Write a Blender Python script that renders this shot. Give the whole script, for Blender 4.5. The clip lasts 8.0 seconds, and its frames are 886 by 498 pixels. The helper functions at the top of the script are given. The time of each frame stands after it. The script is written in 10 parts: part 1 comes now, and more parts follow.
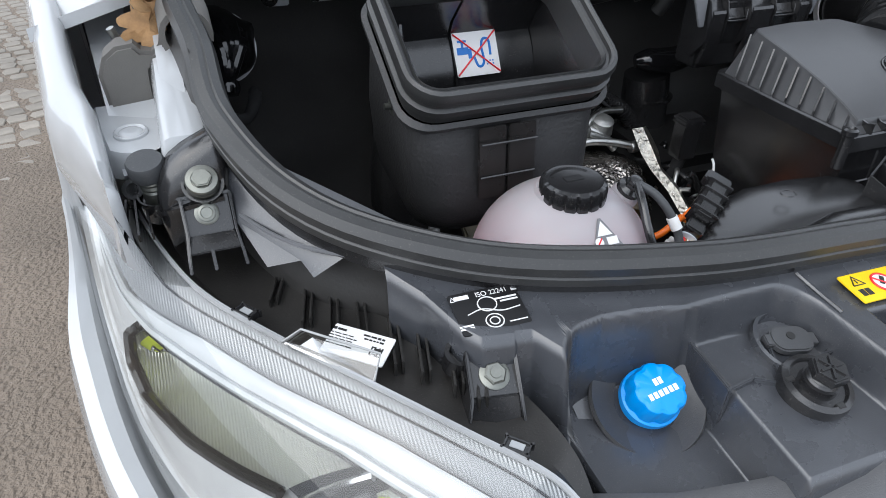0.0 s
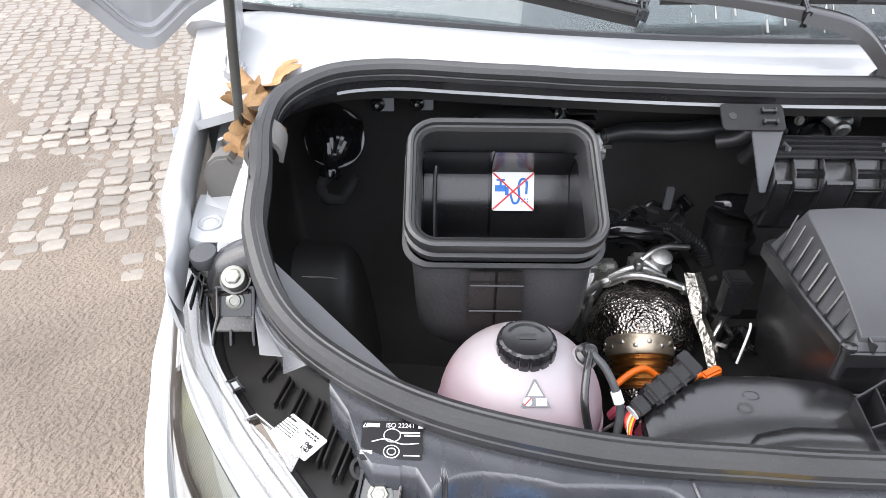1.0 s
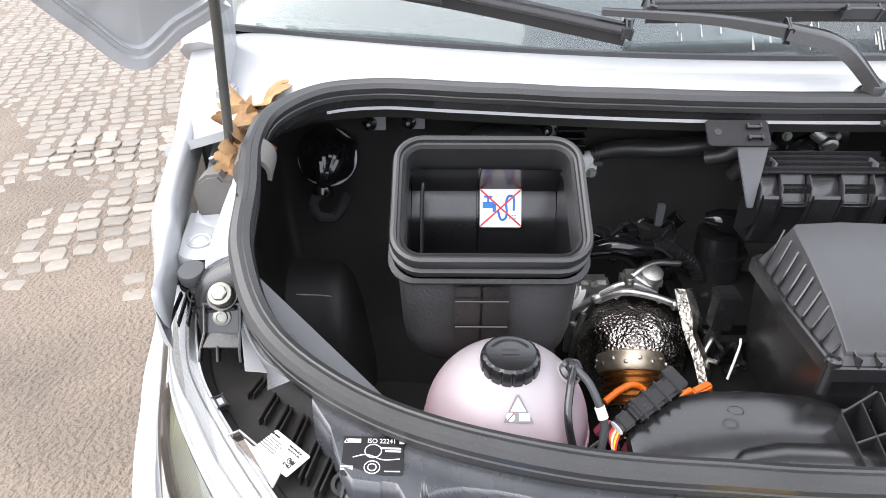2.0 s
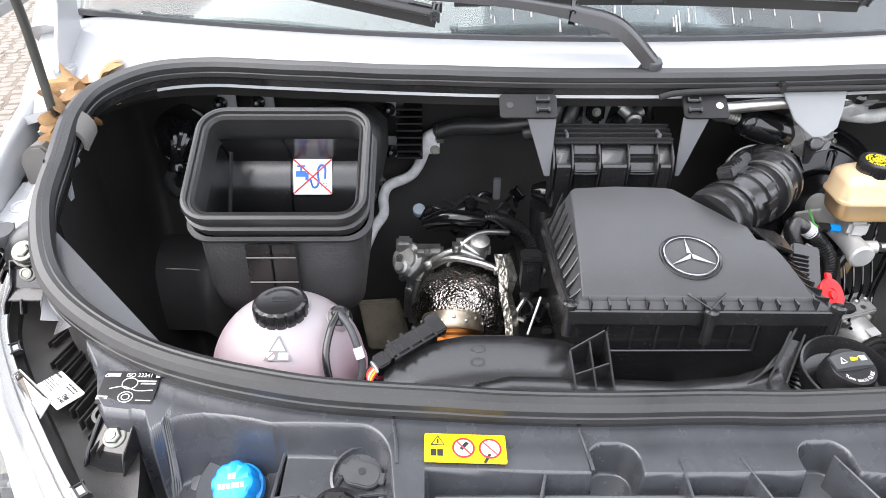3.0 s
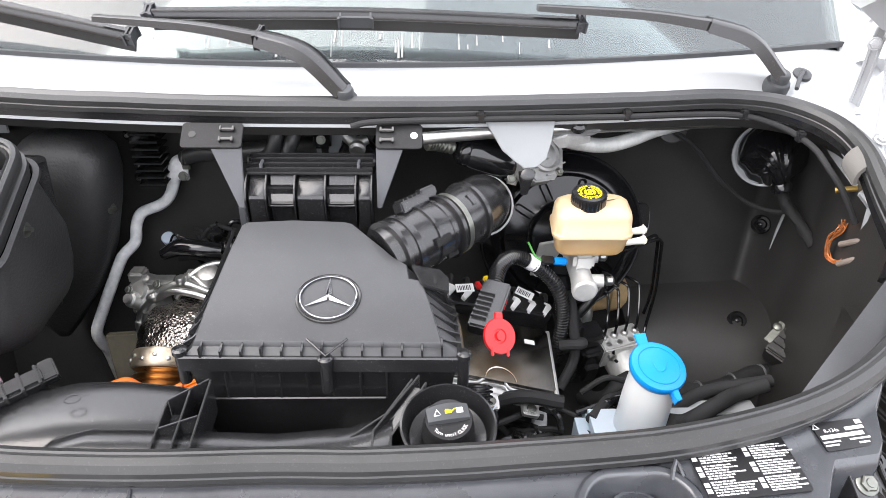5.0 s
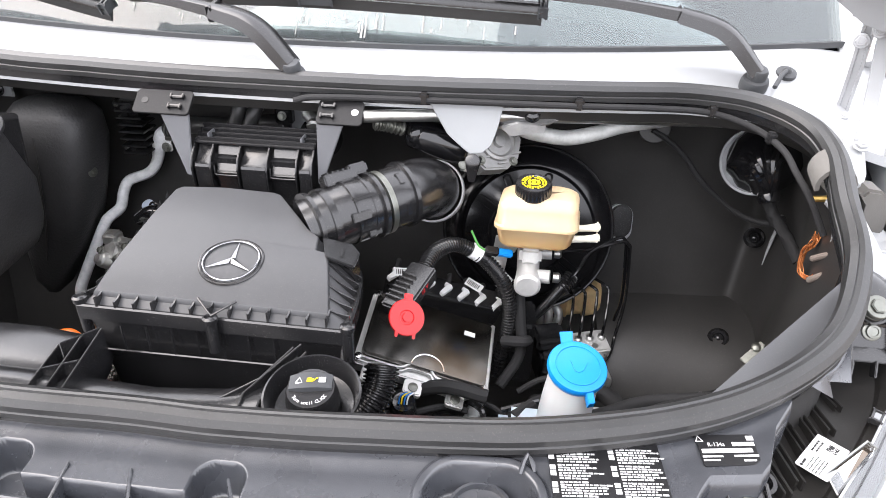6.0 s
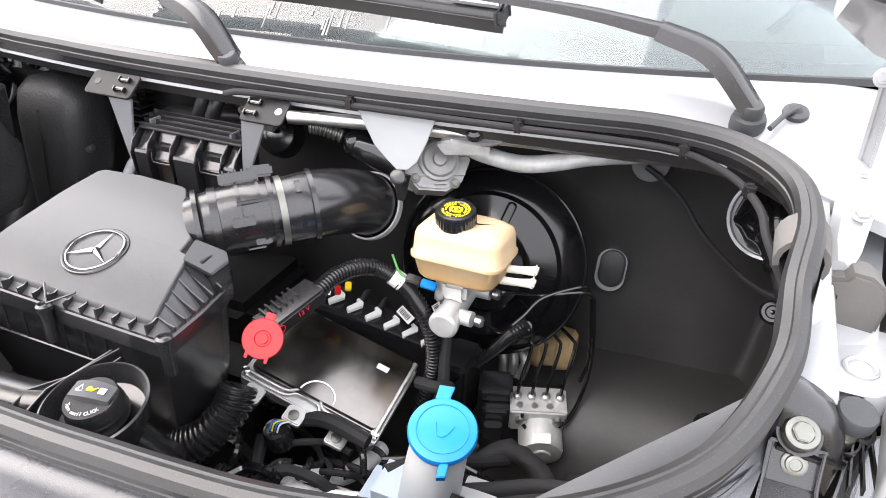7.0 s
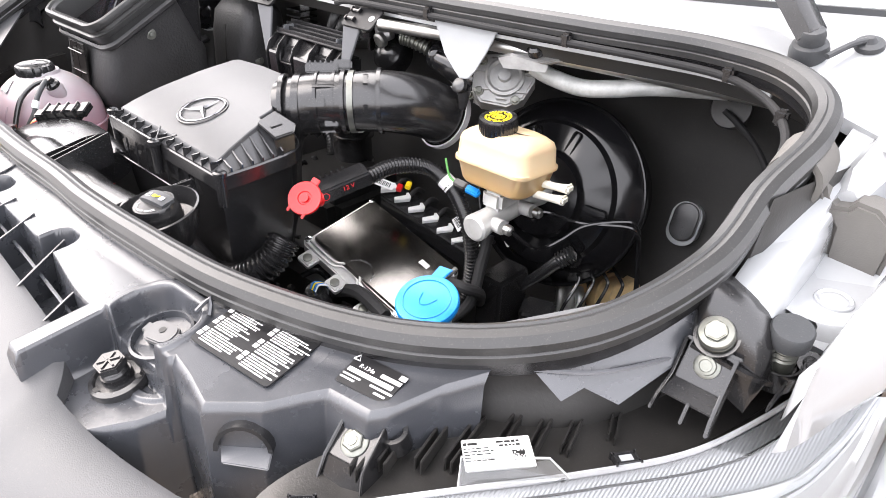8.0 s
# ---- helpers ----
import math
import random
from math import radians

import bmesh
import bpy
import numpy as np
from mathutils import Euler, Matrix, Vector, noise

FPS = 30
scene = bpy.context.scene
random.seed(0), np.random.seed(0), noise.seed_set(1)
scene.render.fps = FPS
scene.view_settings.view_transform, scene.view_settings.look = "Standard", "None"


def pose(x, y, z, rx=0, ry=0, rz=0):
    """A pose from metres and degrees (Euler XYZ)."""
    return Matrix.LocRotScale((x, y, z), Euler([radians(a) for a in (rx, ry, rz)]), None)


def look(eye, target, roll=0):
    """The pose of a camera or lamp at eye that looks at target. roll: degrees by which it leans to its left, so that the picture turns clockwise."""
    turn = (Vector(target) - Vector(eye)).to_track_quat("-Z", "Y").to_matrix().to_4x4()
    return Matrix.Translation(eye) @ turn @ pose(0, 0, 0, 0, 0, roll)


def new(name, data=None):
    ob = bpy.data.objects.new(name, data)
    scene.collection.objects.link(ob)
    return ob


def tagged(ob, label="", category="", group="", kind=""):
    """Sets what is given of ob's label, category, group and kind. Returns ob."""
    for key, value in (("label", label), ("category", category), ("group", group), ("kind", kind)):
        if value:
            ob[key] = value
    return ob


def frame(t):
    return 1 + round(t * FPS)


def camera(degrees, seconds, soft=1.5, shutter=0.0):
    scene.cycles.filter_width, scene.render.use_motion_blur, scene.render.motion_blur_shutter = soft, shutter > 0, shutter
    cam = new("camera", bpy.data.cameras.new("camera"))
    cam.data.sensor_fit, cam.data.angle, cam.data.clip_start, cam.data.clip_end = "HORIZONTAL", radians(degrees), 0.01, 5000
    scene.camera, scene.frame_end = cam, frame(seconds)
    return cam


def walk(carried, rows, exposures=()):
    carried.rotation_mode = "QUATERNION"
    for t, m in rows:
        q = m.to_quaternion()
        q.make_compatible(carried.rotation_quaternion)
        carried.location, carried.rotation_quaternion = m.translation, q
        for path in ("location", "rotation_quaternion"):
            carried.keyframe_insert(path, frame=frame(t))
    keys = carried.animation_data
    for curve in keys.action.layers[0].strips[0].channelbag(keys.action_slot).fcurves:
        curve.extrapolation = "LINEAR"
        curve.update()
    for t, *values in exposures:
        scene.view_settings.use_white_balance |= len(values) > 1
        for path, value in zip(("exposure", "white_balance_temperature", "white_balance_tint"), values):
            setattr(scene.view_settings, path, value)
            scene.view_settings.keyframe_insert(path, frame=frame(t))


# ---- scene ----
import functools

cam = camera(68.7, 8.0, soft=0.6)
PATH = [
    (0, (-0.814, -0.576, 1.248), (-0.219, 0.947, 0.096), 0.6),
    (0.2, (-0.731, -0.575, 1.288), (-0.291, 1.007, 0.146), 0.6),
    (0.5, (-0.633, -0.599, 1.344), (-0.455, 1.046, 0.221), 0.8),
    (0.7, (-0.606, -0.623, 1.379), (-0.534, 1.033, 0.26), 0.9),
    (1, (-0.587, -0.645, 1.422), (-0.567, 1.019, 0.312), 0.9),
    (1.2, (-0.576, -0.648, 1.427), (-0.584, 1.022, 0.327), 0.1),
    (2.3, (-0.542, -0.657, 1.417), (-0.54, 1.045, 0.365), 0.2),
    (2.5, (-0.49, -0.671, 1.414), (-0.488, 1.03, 0.364), 0.0),
    (2.7, (-0.417, -0.702, 1.413), (-0.404, 0.995, 0.354), 0.2),
    (3, (-0.293, -0.747, 1.415), (-0.258, 0.951, 0.36), 0.5),
    (3.5, (-0.145, -0.75, 1.437), (-0.089, 0.952, 0.388), 0.7),
    (4, (-0.002, -0.705, 1.454), (0.071, 1.003, 0.416), 0.9),
    (4.5, (0.071, -0.688, 1.432), (0.146, 1.025, 0.403), 1.0),
    (5, (0.16, -0.699, 1.428), (0.236, 1.016, 0.402), 1.3),
    (5.2, (0.201, -0.713, 1.427), (0.275, 1.004, 0.405), 1.4),
    (6.3, (0.475, -0.672, 1.38), (0.178, 1.037, 0.386), 1.8),
    (6.5, (0.548, -0.619, 1.38), (0.173, 1.078, 0.391), 1.9),
    (7, (0.677, -0.518, 1.363), (0.072, 1.114, 0.378), 2.5),
    (7.2, (0.732, -0.509, 1.343), (-0.006, 1.07, 0.361), 2.7),
    (7.5, (0.805, -0.498, 1.324), (-0.134, 0.963, 0.332), 2.9),
    (7.6, (0.828, -0.493, 1.317), (-0.174, 0.923, 0.321), 2.7),
    (7.8, (0.873, -0.491, 1.302), (-0.217, 0.856, 0.304), 2.7),
    (8, (0.946, -0.494, 1.281), (-0.195, 0.804, 0.275), 2.4),
]
EXPOSURES = [(0, 0.58, 6050, 9), (0.5, 1.24, 6250, 13), (1, 1.42, 6350, 13), (2.5, 1.52, 6420, 13), (4, 1.72, 6480, 13), (5, 1.72, 6560, 13), (6.5, 1.82, 6600, 15), (7.5, 1.96, 6720, 15), (8, 2.03, 6720, 15)]
walk(cam, [(t, look(eye, target, roll)) for t, eye, target, roll in PATH], EXPOSURES)
# ---- world and sun: a bright overcast day ----
world = bpy.data.worlds.new("overcast_sky")
scene.world = world
world.use_nodes = True
wn, wl = world.node_tree.nodes, world.node_tree.links
sky = wn.new("ShaderNodeTexSky")
sky.sky_type = "NISHITA"
sky.sun_disc = False
sky.sun_elevation, sky.sun_rotation = radians(52), radians(254)
sky.air_density, sky.dust_density, sky.ozone_density = 1.0, 6.0, 1.0
haze = wn.new("ShaderNodeMix")
haze.data_type = "RGBA"
haze.inputs[0].default_value = 0.84
haze.inputs[7].default_value = (9.0, 9.3, 9.8, 1)
wl.new(sky.outputs[0], haze.inputs[6])
wl.new(haze.outputs[2], wn["Background"].inputs[0])
wn["Background"].inputs[1].default_value = 0.13
sun = new("sun", bpy.data.lights.new("sun", "SUN"))
sun.data.energy, sun.data.angle, sun.data.color = 1.6, radians(78), (1.0, 0.97, 0.92)
sun.matrix_world = look((-1.25, -0.35, 1.65), (0, 0, 0))

# ---- materials ----
def ramp(nodes, stops):
    r = nodes.new("ShaderNodeValToRGB")
    while len(r.color_ramp.elements) < len(stops):
        r.color_ramp.elements.new(0.5)
    for e, (p, c) in zip(r.color_ramp.elements, stops):
        e.position, e.color = p, (*c, 1) if len(c) == 3 else c
    return r


def mat(name, color, rough=0.5, metal=0.0, var=0.15, scale=9.0, fine=400.0, bump=0.15, depth=0.0006, coat=0.0, sss=0.0, spots=0.0, rvar=0.12, rand=0.0, trans=0.0, spec=0.5):
    """A surface with coarse stains, fine grain relief and uneven gloss; spots: pale dust specks; rand: change from object to object."""
    m = bpy.data.materials.new(name)
    m.use_nodes = True
    n, l = m.node_tree.nodes, m.node_tree.links
    b = n["Principled BSDF"]
    co = n.new("ShaderNodeTexCoord")
    coarse = n.new("ShaderNodeTexNoise")
    coarse.inputs["Scale"].default_value, coarse.inputs["Detail"].default_value, coarse.inputs["Roughness"].default_value = scale, 6, 0.62
    grain = n.new("ShaderNodeTexNoise")
    grain.inputs["Scale"].default_value, grain.inputs["Detail"].default_value = fine, 2
    for x in (coarse, grain):
        l.new(co.outputs["Object"], x.inputs["Vector"])
    c = Vector(color)
    rmp = ramp(n, [(0.3, tuple(c * (1 - var))), (0.7, tuple(min(1.0, v) for v in c * (1 + var)))])
    l.new(coarse.outputs["Fac"], rmp.inputs[0])
    col = rmp.outputs[0]
    if spots:
        dust = n.new("ShaderNodeTexNoise")
        dust.inputs["Scale"].default_value, dust.inputs["Detail"].default_value = scale * 55, 3
        l.new(co.outputs["Object"], dust.inputs["Vector"])
        dr = ramp(n, [(0.60, (0, 0, 0)), (0.76, (spots, spots, spots))])
        l.new(dust.outputs["Fac"], dr.inputs[0])
        mx = n.new("ShaderNodeMix")
        mx.data_type = "RGBA"
        l.new(dr.outputs[0], mx.inputs[0])
        l.new(col, mx.inputs[6])
        mx.inputs[7].default_value = (0.33, 0.3, 0.26, 1)
        col = mx.outputs[2]
    if rand:
        oi = n.new("ShaderNodeObjectInfo")
        mr = n.new("ShaderNodeMapRange")
        mr.inputs[3].default_value, mr.inputs[4].default_value = 1 - rand, 1 + rand
        l.new(oi.outputs["Random"], mr.inputs[0])
        hs = n.new("ShaderNodeHueSaturation")
        l.new(mr.outputs[0], hs.inputs["Value"])
        l.new(col, hs.inputs["Color"])
        col = hs.outputs[0]
    l.new(col, b.inputs["Base Color"])
    rr = n.new("ShaderNodeMapRange")
    rr.inputs[3].default_value, rr.inputs[4].default_value = max(0.02, rough - rvar), min(1, rough + rvar)
    l.new(coarse.outputs["Fac"], rr.inputs[0])
    l.new(rr.outputs[0], b.inputs["Roughness"])
    bp = n.new("ShaderNodeBump")
    bp.inputs["Strength"].default_value, bp.inputs["Distance"].default_value = bump, depth
    l.new(grain.outputs["Fac"], bp.inputs["Height"])
    l.new(bp.outputs[0], b.inputs["Normal"])
    b.inputs["Metallic"].default_value = metal
    b.inputs["Coat Weight"].default_value = coat
    b.inputs["Specular IOR Level"].default_value = spec
    if sss:
        b.inputs["Subsurface Weight"].default_value = sss
        b.inputs["Subsurface Radius"].default_value = (0.03, 0.02, 0.02)
        b.inputs["Subsurface Scale"].default_value = 0.4
    if trans:
        b.inputs["Transmission Weight"].default_value = trans
    return m


BLACK = mat("black_plastic", (0.014, 0.014, 0.015), 0.21, var=0.3, fine=900, bump=0.15, spots=0.10, spec=0.75)
COVER = mat("grained_cover_plastic", (0.050, 0.051, 0.054), 0.38, var=0.12, fine=1100, bump=0.3, spots=0.10)
PANEL = mat("grey_black_plastic", (0.045, 0.048, 0.055), 0.27, var=0.2, scale=14, fine=900, bump=0.2, spots=0.10, spec=0.9, rvar=0.08)
APRON = mat("satin_grey_plastic", (0.056, 0.058, 0.062), 0.3, var=0.12, fine=800, bump=0.2, spots=0.08, spec=0.6)
SHELF = mat("smooth_grey_plastic", (0.115, 0.119, 0.128), 0.36, var=0.10, fine=700, bump=0.12, spots=0.12)
DUCT = mat("matt_duct_foam", (0.030, 0.030, 0.031), 0.52, var=0.3, fine=210, bump=0.9, depth=0.0012, spots=0.06)
RUBBER = mat("seal_rubber", (0.026, 0.0265, 0.027), 0.40, var=0.22, fine=250, bump=0.25, spots=0.12, spec=0.65)
SOFT = mat("dull_rubber", (0.045, 0.048, 0.052), 0.5, var=0.15, fine=500, bump=0.3, spots=0.1)
FOAM = mat("grey_rubber_block", (0.125, 0.12, 0.112), 0.85, var=0.15, fine=700, bump=0.5)
LINER = mat("insulation_mat", (0.033, 0.032, 0.031), 0.46, var=0.3, scale=5, fine=320, bump=0.3, depth=0.0006, spots=0.04)
WHITE = mat("white_paint", (0.385, 0.398, 0.410), 0.22, var=0.03, scale=4, fine=300, bump=0.02, coat=0.7, spots=0.10)
STEEL = mat("steel_pipe", (0.48, 0.48, 0.465), 0.38, 1.0, var=0.25, scale=30, fine=300, bump=0.25)
ALU = mat("cast_aluminium", (0.52, 0.52, 0.505), 0.5, 1.0, var=0.3, scale=25, fine=600, bump=0.6)
DULLALU = mat("oxidised_aluminium_pipe", (0.86, 0.87, 0.88), 0.32, 0.0, var=0.3, scale=35, fine=400, bump=0.4)
ZINC = mat("zinc_bolt", (0.20, 0.205, 0.185), 0.38, 0.85, var=0.2, scale=60, fine=500, bump=0.2)
CHROME = mat("chrome", (0.75, 0.75, 0.76), 0.09, 1.0, var=0.05, bump=0.0)
DARKCHROME = mat("mirrored_cover", (0.19, 0.182, 0.172), 0.2, 1.0, var=0.25, scale=18, fine=700, bump=0.05, spots=0.35)
BRONZE = mat("heat_tinted_bellows", (0.50, 0.30, 0.14), 0.3, 1.0, var=0.35, scale=30, fine=500, bump=0.2)
FLANGE = mat("heat_tinted_flange", (0.55, 0.47, 0.36), 0.42, 0.9, var=0.25, scale=40, fine=500, bump=0.3)
GLOSS = mat("glossy_black", (0.008, 0.008, 0.009), 0.12, var=0.1, bump=0.05, coat=0.4)
SERVO = mat("black_painted_steel", (0.007, 0.007, 0.008), 0.17, var=0.2, fine=300, bump=0.06)
BLUE = mat("blue_plastic", (0.0, 0.25, 0.72), 0.36, var=0.06, fine=700, bump=0.1, sss=0.05)
RED = mat("red_plastic", (0.55, 0.012, 0.014), 0.32, var=0.08, fine=700, bump=0.1)
ORANGE = mat("orange_cable_sleeve", (0.85, 0.17, 0.01), 0.45, var=0.1, fine=300, bump=0.2)
COPPER = mat("copper_wire", (0.55, 0.2, 0.07), 0.4, 0.6, var=0.2)
YELLOW = mat("yellow_plastic", (0.85, 0.62, 0.01), 0.5, var=0.05, bump=0.05)
LABELY = mat("yellow_label", (0.86, 0.60, 0.005), 0.35, var=0.03, bump=0.02)
LABELW = mat("white_label", (0.75, 0.75, 0.75), 0.4, var=0.04, bump=0.03, spots=0.05)
LABELB = mat("black_label", (0.012, 0.012, 0.013), 0.3, var=0.1, bump=0.03)
INKB = mat("black_ink", (0.02, 0.02, 0.02), 0.5, var=0.05, bump=0.0)
INKW = mat("white_ink", (0.72, 0.72, 0.72), 0.5, var=0.05, bump=0.0)
INKR = mat("red_ink", (0.75, 0.02, 0.03), 0.45, var=0.05, bump=0.0)
INKBLUE = mat("blue_ink", (0.01, 0.16, 0.55), 0.45, var=0.05, bump=0.0)
TAPE = mat("cloth_tape", (0.015, 0.015, 0.016), 0.8, var=0.2, fine=1200, bump=0.6)
BUMPER = mat("grey_bumper_plastic", (0.080, 0.081, 0.085), 0.50, var=0.1, fine=800, bump=0.4, spots=0.1)
BRASS = mat("varnished_wood_brown_casting", (0.60, 0.43, 0.22), 0.5, 0.1, var=0.25, scale=40)
HOUSING = mat("dusty_black_housing", (0.022, 0.021, 0.020), 0.36, var=0.3, scale=14, fine=500, bump=0.3, spots=0.12)
TAN = mat("dusty_engine_casting", (0.2, 0.18, 0.135), 0.6, 0.3, var=0.3, scale=20)


def foil():
    m = mat("embossed_heat_shield_foil", (0.36, 0.335, 0.31), 0.24, 1.0, var=0.35, scale=22, bump=0.0)
    n, l = m.node_tree.nodes, m.node_tree.links
    co = n.new("ShaderNodeTexCoord")
    v = n.new("ShaderNodeTexVoronoi")
    v.inputs["Scale"].default_value = 190
    w = n.new("ShaderNodeTexNoise")
    w.inputs["Scale"].default_value, w.inputs["Detail"].default_value = 38, 5
    l.new(co.outputs["Object"], v.inputs["Vector"])
    l.new(co.outputs["Object"], w.inputs["Vector"])
    b1, b2 = n.new("ShaderNodeBump"), n.new("ShaderNodeBump")
    b1.inputs["Strength"].default_value, b1.inputs["Distance"].default_value = 0.9, 0.0024
    b2.inputs["Strength"].default_value, b2.inputs["Distance"].default_value = 0.6, 0.006
    l.new(v.outputs["Distance"], b1.inputs["Height"])
    l.new(w.outputs["Fac"], b2.inputs["Height"])
    l.new(b2.outputs[0], b1.inputs["Normal"])
    l.new(b1.outputs[0], n["Principled BSDF"].inputs["Normal"])
    return m


FOIL = foil()


def milky(name, top, low, z0, z1, rough=0.38, sss=0.5):
    """Milky plastic through which the liquid inside shows, up to the filling line between heights z0 and z1 over the base."""
    m = mat(name, top, rough, var=0.04, scale=16, fine=500, bump=0.08, sss=sss)
    n, l = m.node_tree.nodes, m.node_tree.links
    co, sp = n.new("ShaderNodeTexCoord"), n.new("ShaderNodeSeparateXYZ")
    ns = n.new("ShaderNodeTexNoise")
    ns.inputs["Scale"].default_value = 22
    ad = n.new("ShaderNodeMath")
    ad.operation = "MULTIPLY_ADD"
    ad.inputs[1].default_value = 0.02
    mr = n.new("ShaderNodeMapRange")
    mr.inputs[1].default_value, mr.inputs[2].default_value = z0 + 0.01, z1 + 0.01
    l.new(co.outputs["Object"], sp.inputs[0])
    l.new(co.outputs["Object"], ns.inputs["Vector"])
    l.new(ns.outputs["Fac"], ad.inputs[0])
    l.new(sp.outputs[2], ad.inputs[2])
    l.new(ad.outputs[0], mr.inputs[0])
    r = ramp(n, [(0, low), (1, top)])
    l.new(mr.outputs[0], r.inputs[0])
    l.new(r.outputs[0], n["Principled BSDF"].inputs["Base Color"])
    return m


TANK = milky("milky_plastic_over_pink_coolant", (0.375, 0.345, 0.362), (0.50, 0.215, 0.29), -0.07, 0.085)
RESERVOIR = milky("yellowed_milky_plastic", (0.60, 0.46, 0.29), (0.62, 0.37, 0.135), -0.020, 0.040)
WASHER = milky("milky_plastic_over_blue_fluid", (0.60, 0.62, 0.63), (0.36, 0.43, 0.50), 0.0, 0.08)


def glass(name, tint=(0.9, 0.95, 0.95), rough=0.01):
    m = bpy.data.materials.new(name)
    m.use_nodes = True
    b = m.node_tree.nodes["Principled BSDF"]
    b.inputs["Base Color"].default_value = (*tint, 1)
    b.inputs["Roughness"].default_value = rough
    b.inputs["Transmission Weight"].default_value = 1
    b.inputs["IOR"].default_value = 1.5
    return m


def screen_glass():
    """Tinted laminated glass; a thin pale film adds to the look of reflected sky."""
    m = bpy.data.materials.new("windscreen_glass")
    m.use_nodes = True
    n, l = m.node_tree.nodes, m.node_tree.links
    tr, gl, fr, mix = n.new("ShaderNodeBsdfTransparent"), n.new("ShaderNodeBsdfGlossy"), n.new("ShaderNodeFresnel"), n.new("ShaderNodeMixShader")
    tr.inputs[0].default_value = (0.72, 0.80, 0.80, 1)
    gl.inputs["Roughness"].default_value = 0.03
    fr.inputs[0].default_value = 1.62
    l.new(fr.outputs[0], mix.inputs[0])
    l.new(tr.outputs[0], mix.inputs[1])
    l.new(gl.outputs[0], mix.inputs[2])
    # uneven pale diffuse film, mixed in to brighten the glass like a stronger reflection
    film, dusty, ns, rp, co = n.new("ShaderNodeBsdfDiffuse"), n.new("ShaderNodeMixShader"), n.new("ShaderNodeTexNoise"), n.new("ShaderNodeMapRange"), n.new("ShaderNodeTexCoord")
    film.inputs[0].default_value = (0.45, 0.48, 0.50, 1)
    ns.inputs["Scale"].default_value, ns.inputs["Detail"].default_value = 3, 6
    rp.inputs[3].default_value, rp.inputs[4].default_value = 0.04, 0.13
    l.new(co.outputs["Object"], ns.inputs["Vector"])
    l.new(ns.outputs["Fac"], rp.inputs[0])
    l.new(rp.outputs[0], dusty.inputs[0])
    l.new(mix.outputs[0], dusty.inputs[1])
    l.new(film.outputs[0], dusty.inputs[2])
    l.new(dusty.outputs[0], n["Material Output"].inputs[0])
    return m


GLASS = screen_glass()
def thin_lens():
    """A thin clear shell: it lets light through and mirrors it by the angle."""
    m = bpy.data.materials.new("headlight_lens")
    m.use_nodes = True
    n, l = m.node_tree.nodes, m.node_tree.links
    tr, gl, fr, mix = n.new("ShaderNodeBsdfTransparent"), n.new("ShaderNodeBsdfGlossy"), n.new("ShaderNodeFresnel"), n.new("ShaderNodeMixShader")
    tr.inputs[0].default_value = (0.93, 0.94, 0.94, 1)
    gl.inputs["Roughness"].default_value = 0.05
    fr.inputs[0].default_value = 1.75
    l.new(fr.outputs[0], mix.inputs[0])
    l.new(tr.outputs[0], mix.inputs[1])
    l.new(gl.outputs[0], mix.inputs[2])
    l.new(mix.outputs[0], n["Material Output"].inputs[0])
    return m


LENS = thin_lens()
FRIT = mat("black_glass_border", (0.012, 0.013, 0.015), 0.12, var=0.3, scale=14, bump=0.02)
def ribbed(name, color, rough, metal, pitch, axis="X"):
    """A surface with fine parallel ribs."""
    m = mat(name, color, rough, metal, var=0.05, bump=0.0)
    n, l = m.node_tree.nodes, m.node_tree.links
    co, w, b = n.new("ShaderNodeTexCoord"), n.new("ShaderNodeTexWave"), n.new("ShaderNodeBump")
    w.bands_direction = axis
    w.inputs["Scale"].default_value = math.tau / (20 * pitch)
    b.inputs["Strength"].default_value, b.inputs["Distance"].default_value = 0.6, 0.0006
    l.new(co.outputs["Object"], w.inputs["Vector"])
    l.new(w.outputs["Fac"], b.inputs["Height"])
    l.new(b.outputs[0], n["Principled BSDF"].inputs["Normal"])
    return m


REFLECT = ribbed("ribbed_chrome_reflector", (0.66, 0.67, 0.62), 0.22, 0.7, 0.0028)
BAND = ribbed("frosted_ribbed_band", (0.30, 0.31, 0.32), 0.18, 0.35, 0.0026)

# ---- building helpers ----
BASE = {}


def thing(name, base, label, category, group="", kind=""):
    ob = new(name)
    ob.empty_display_size = 0.02
    ob.location = base
    BASE[ob] = Vector(base)
    return tagged(ob, label, category, group, kind)


def finish(bm, name, material, base, sharp=0.6):
    bmesh.ops.recalc_face_normals(bm, faces=bm.faces)
    bmesh.ops.translate(bm, vec=-Vector(base), verts=bm.verts)
    for f in bm.faces:
        f.smooth = True
    for e in bm.edges:
        if len(e.link_faces) == 2 and e.calc_face_angle(0) > sharp:
            e.smooth = False
    me = bpy.data.meshes.new(name)
    bm.to_mesh(me)
    bm.free()
    me.materials.append(material)
    return me


def part(name, bm, material, parent, label="", sharp=0.6):
    """One mesh, given in world coordinates, as a part of a thing or of a part."""
    base = BASE[parent]
    ob = new(name, finish(bm, name, material, base, sharp))
    ob.parent = parent
    BASE[ob] = base
    return tagged(ob, label)


def solo(name, bm, material, base, label, category, group="", kind="", sharp=0.6):
    ob = new(name, finish(bm, name, material, base, sharp))
    ob.location = base
    BASE[ob] = Vector(base)
    return tagged(ob, label, category, group, kind)


def B():
    return bmesh.new()


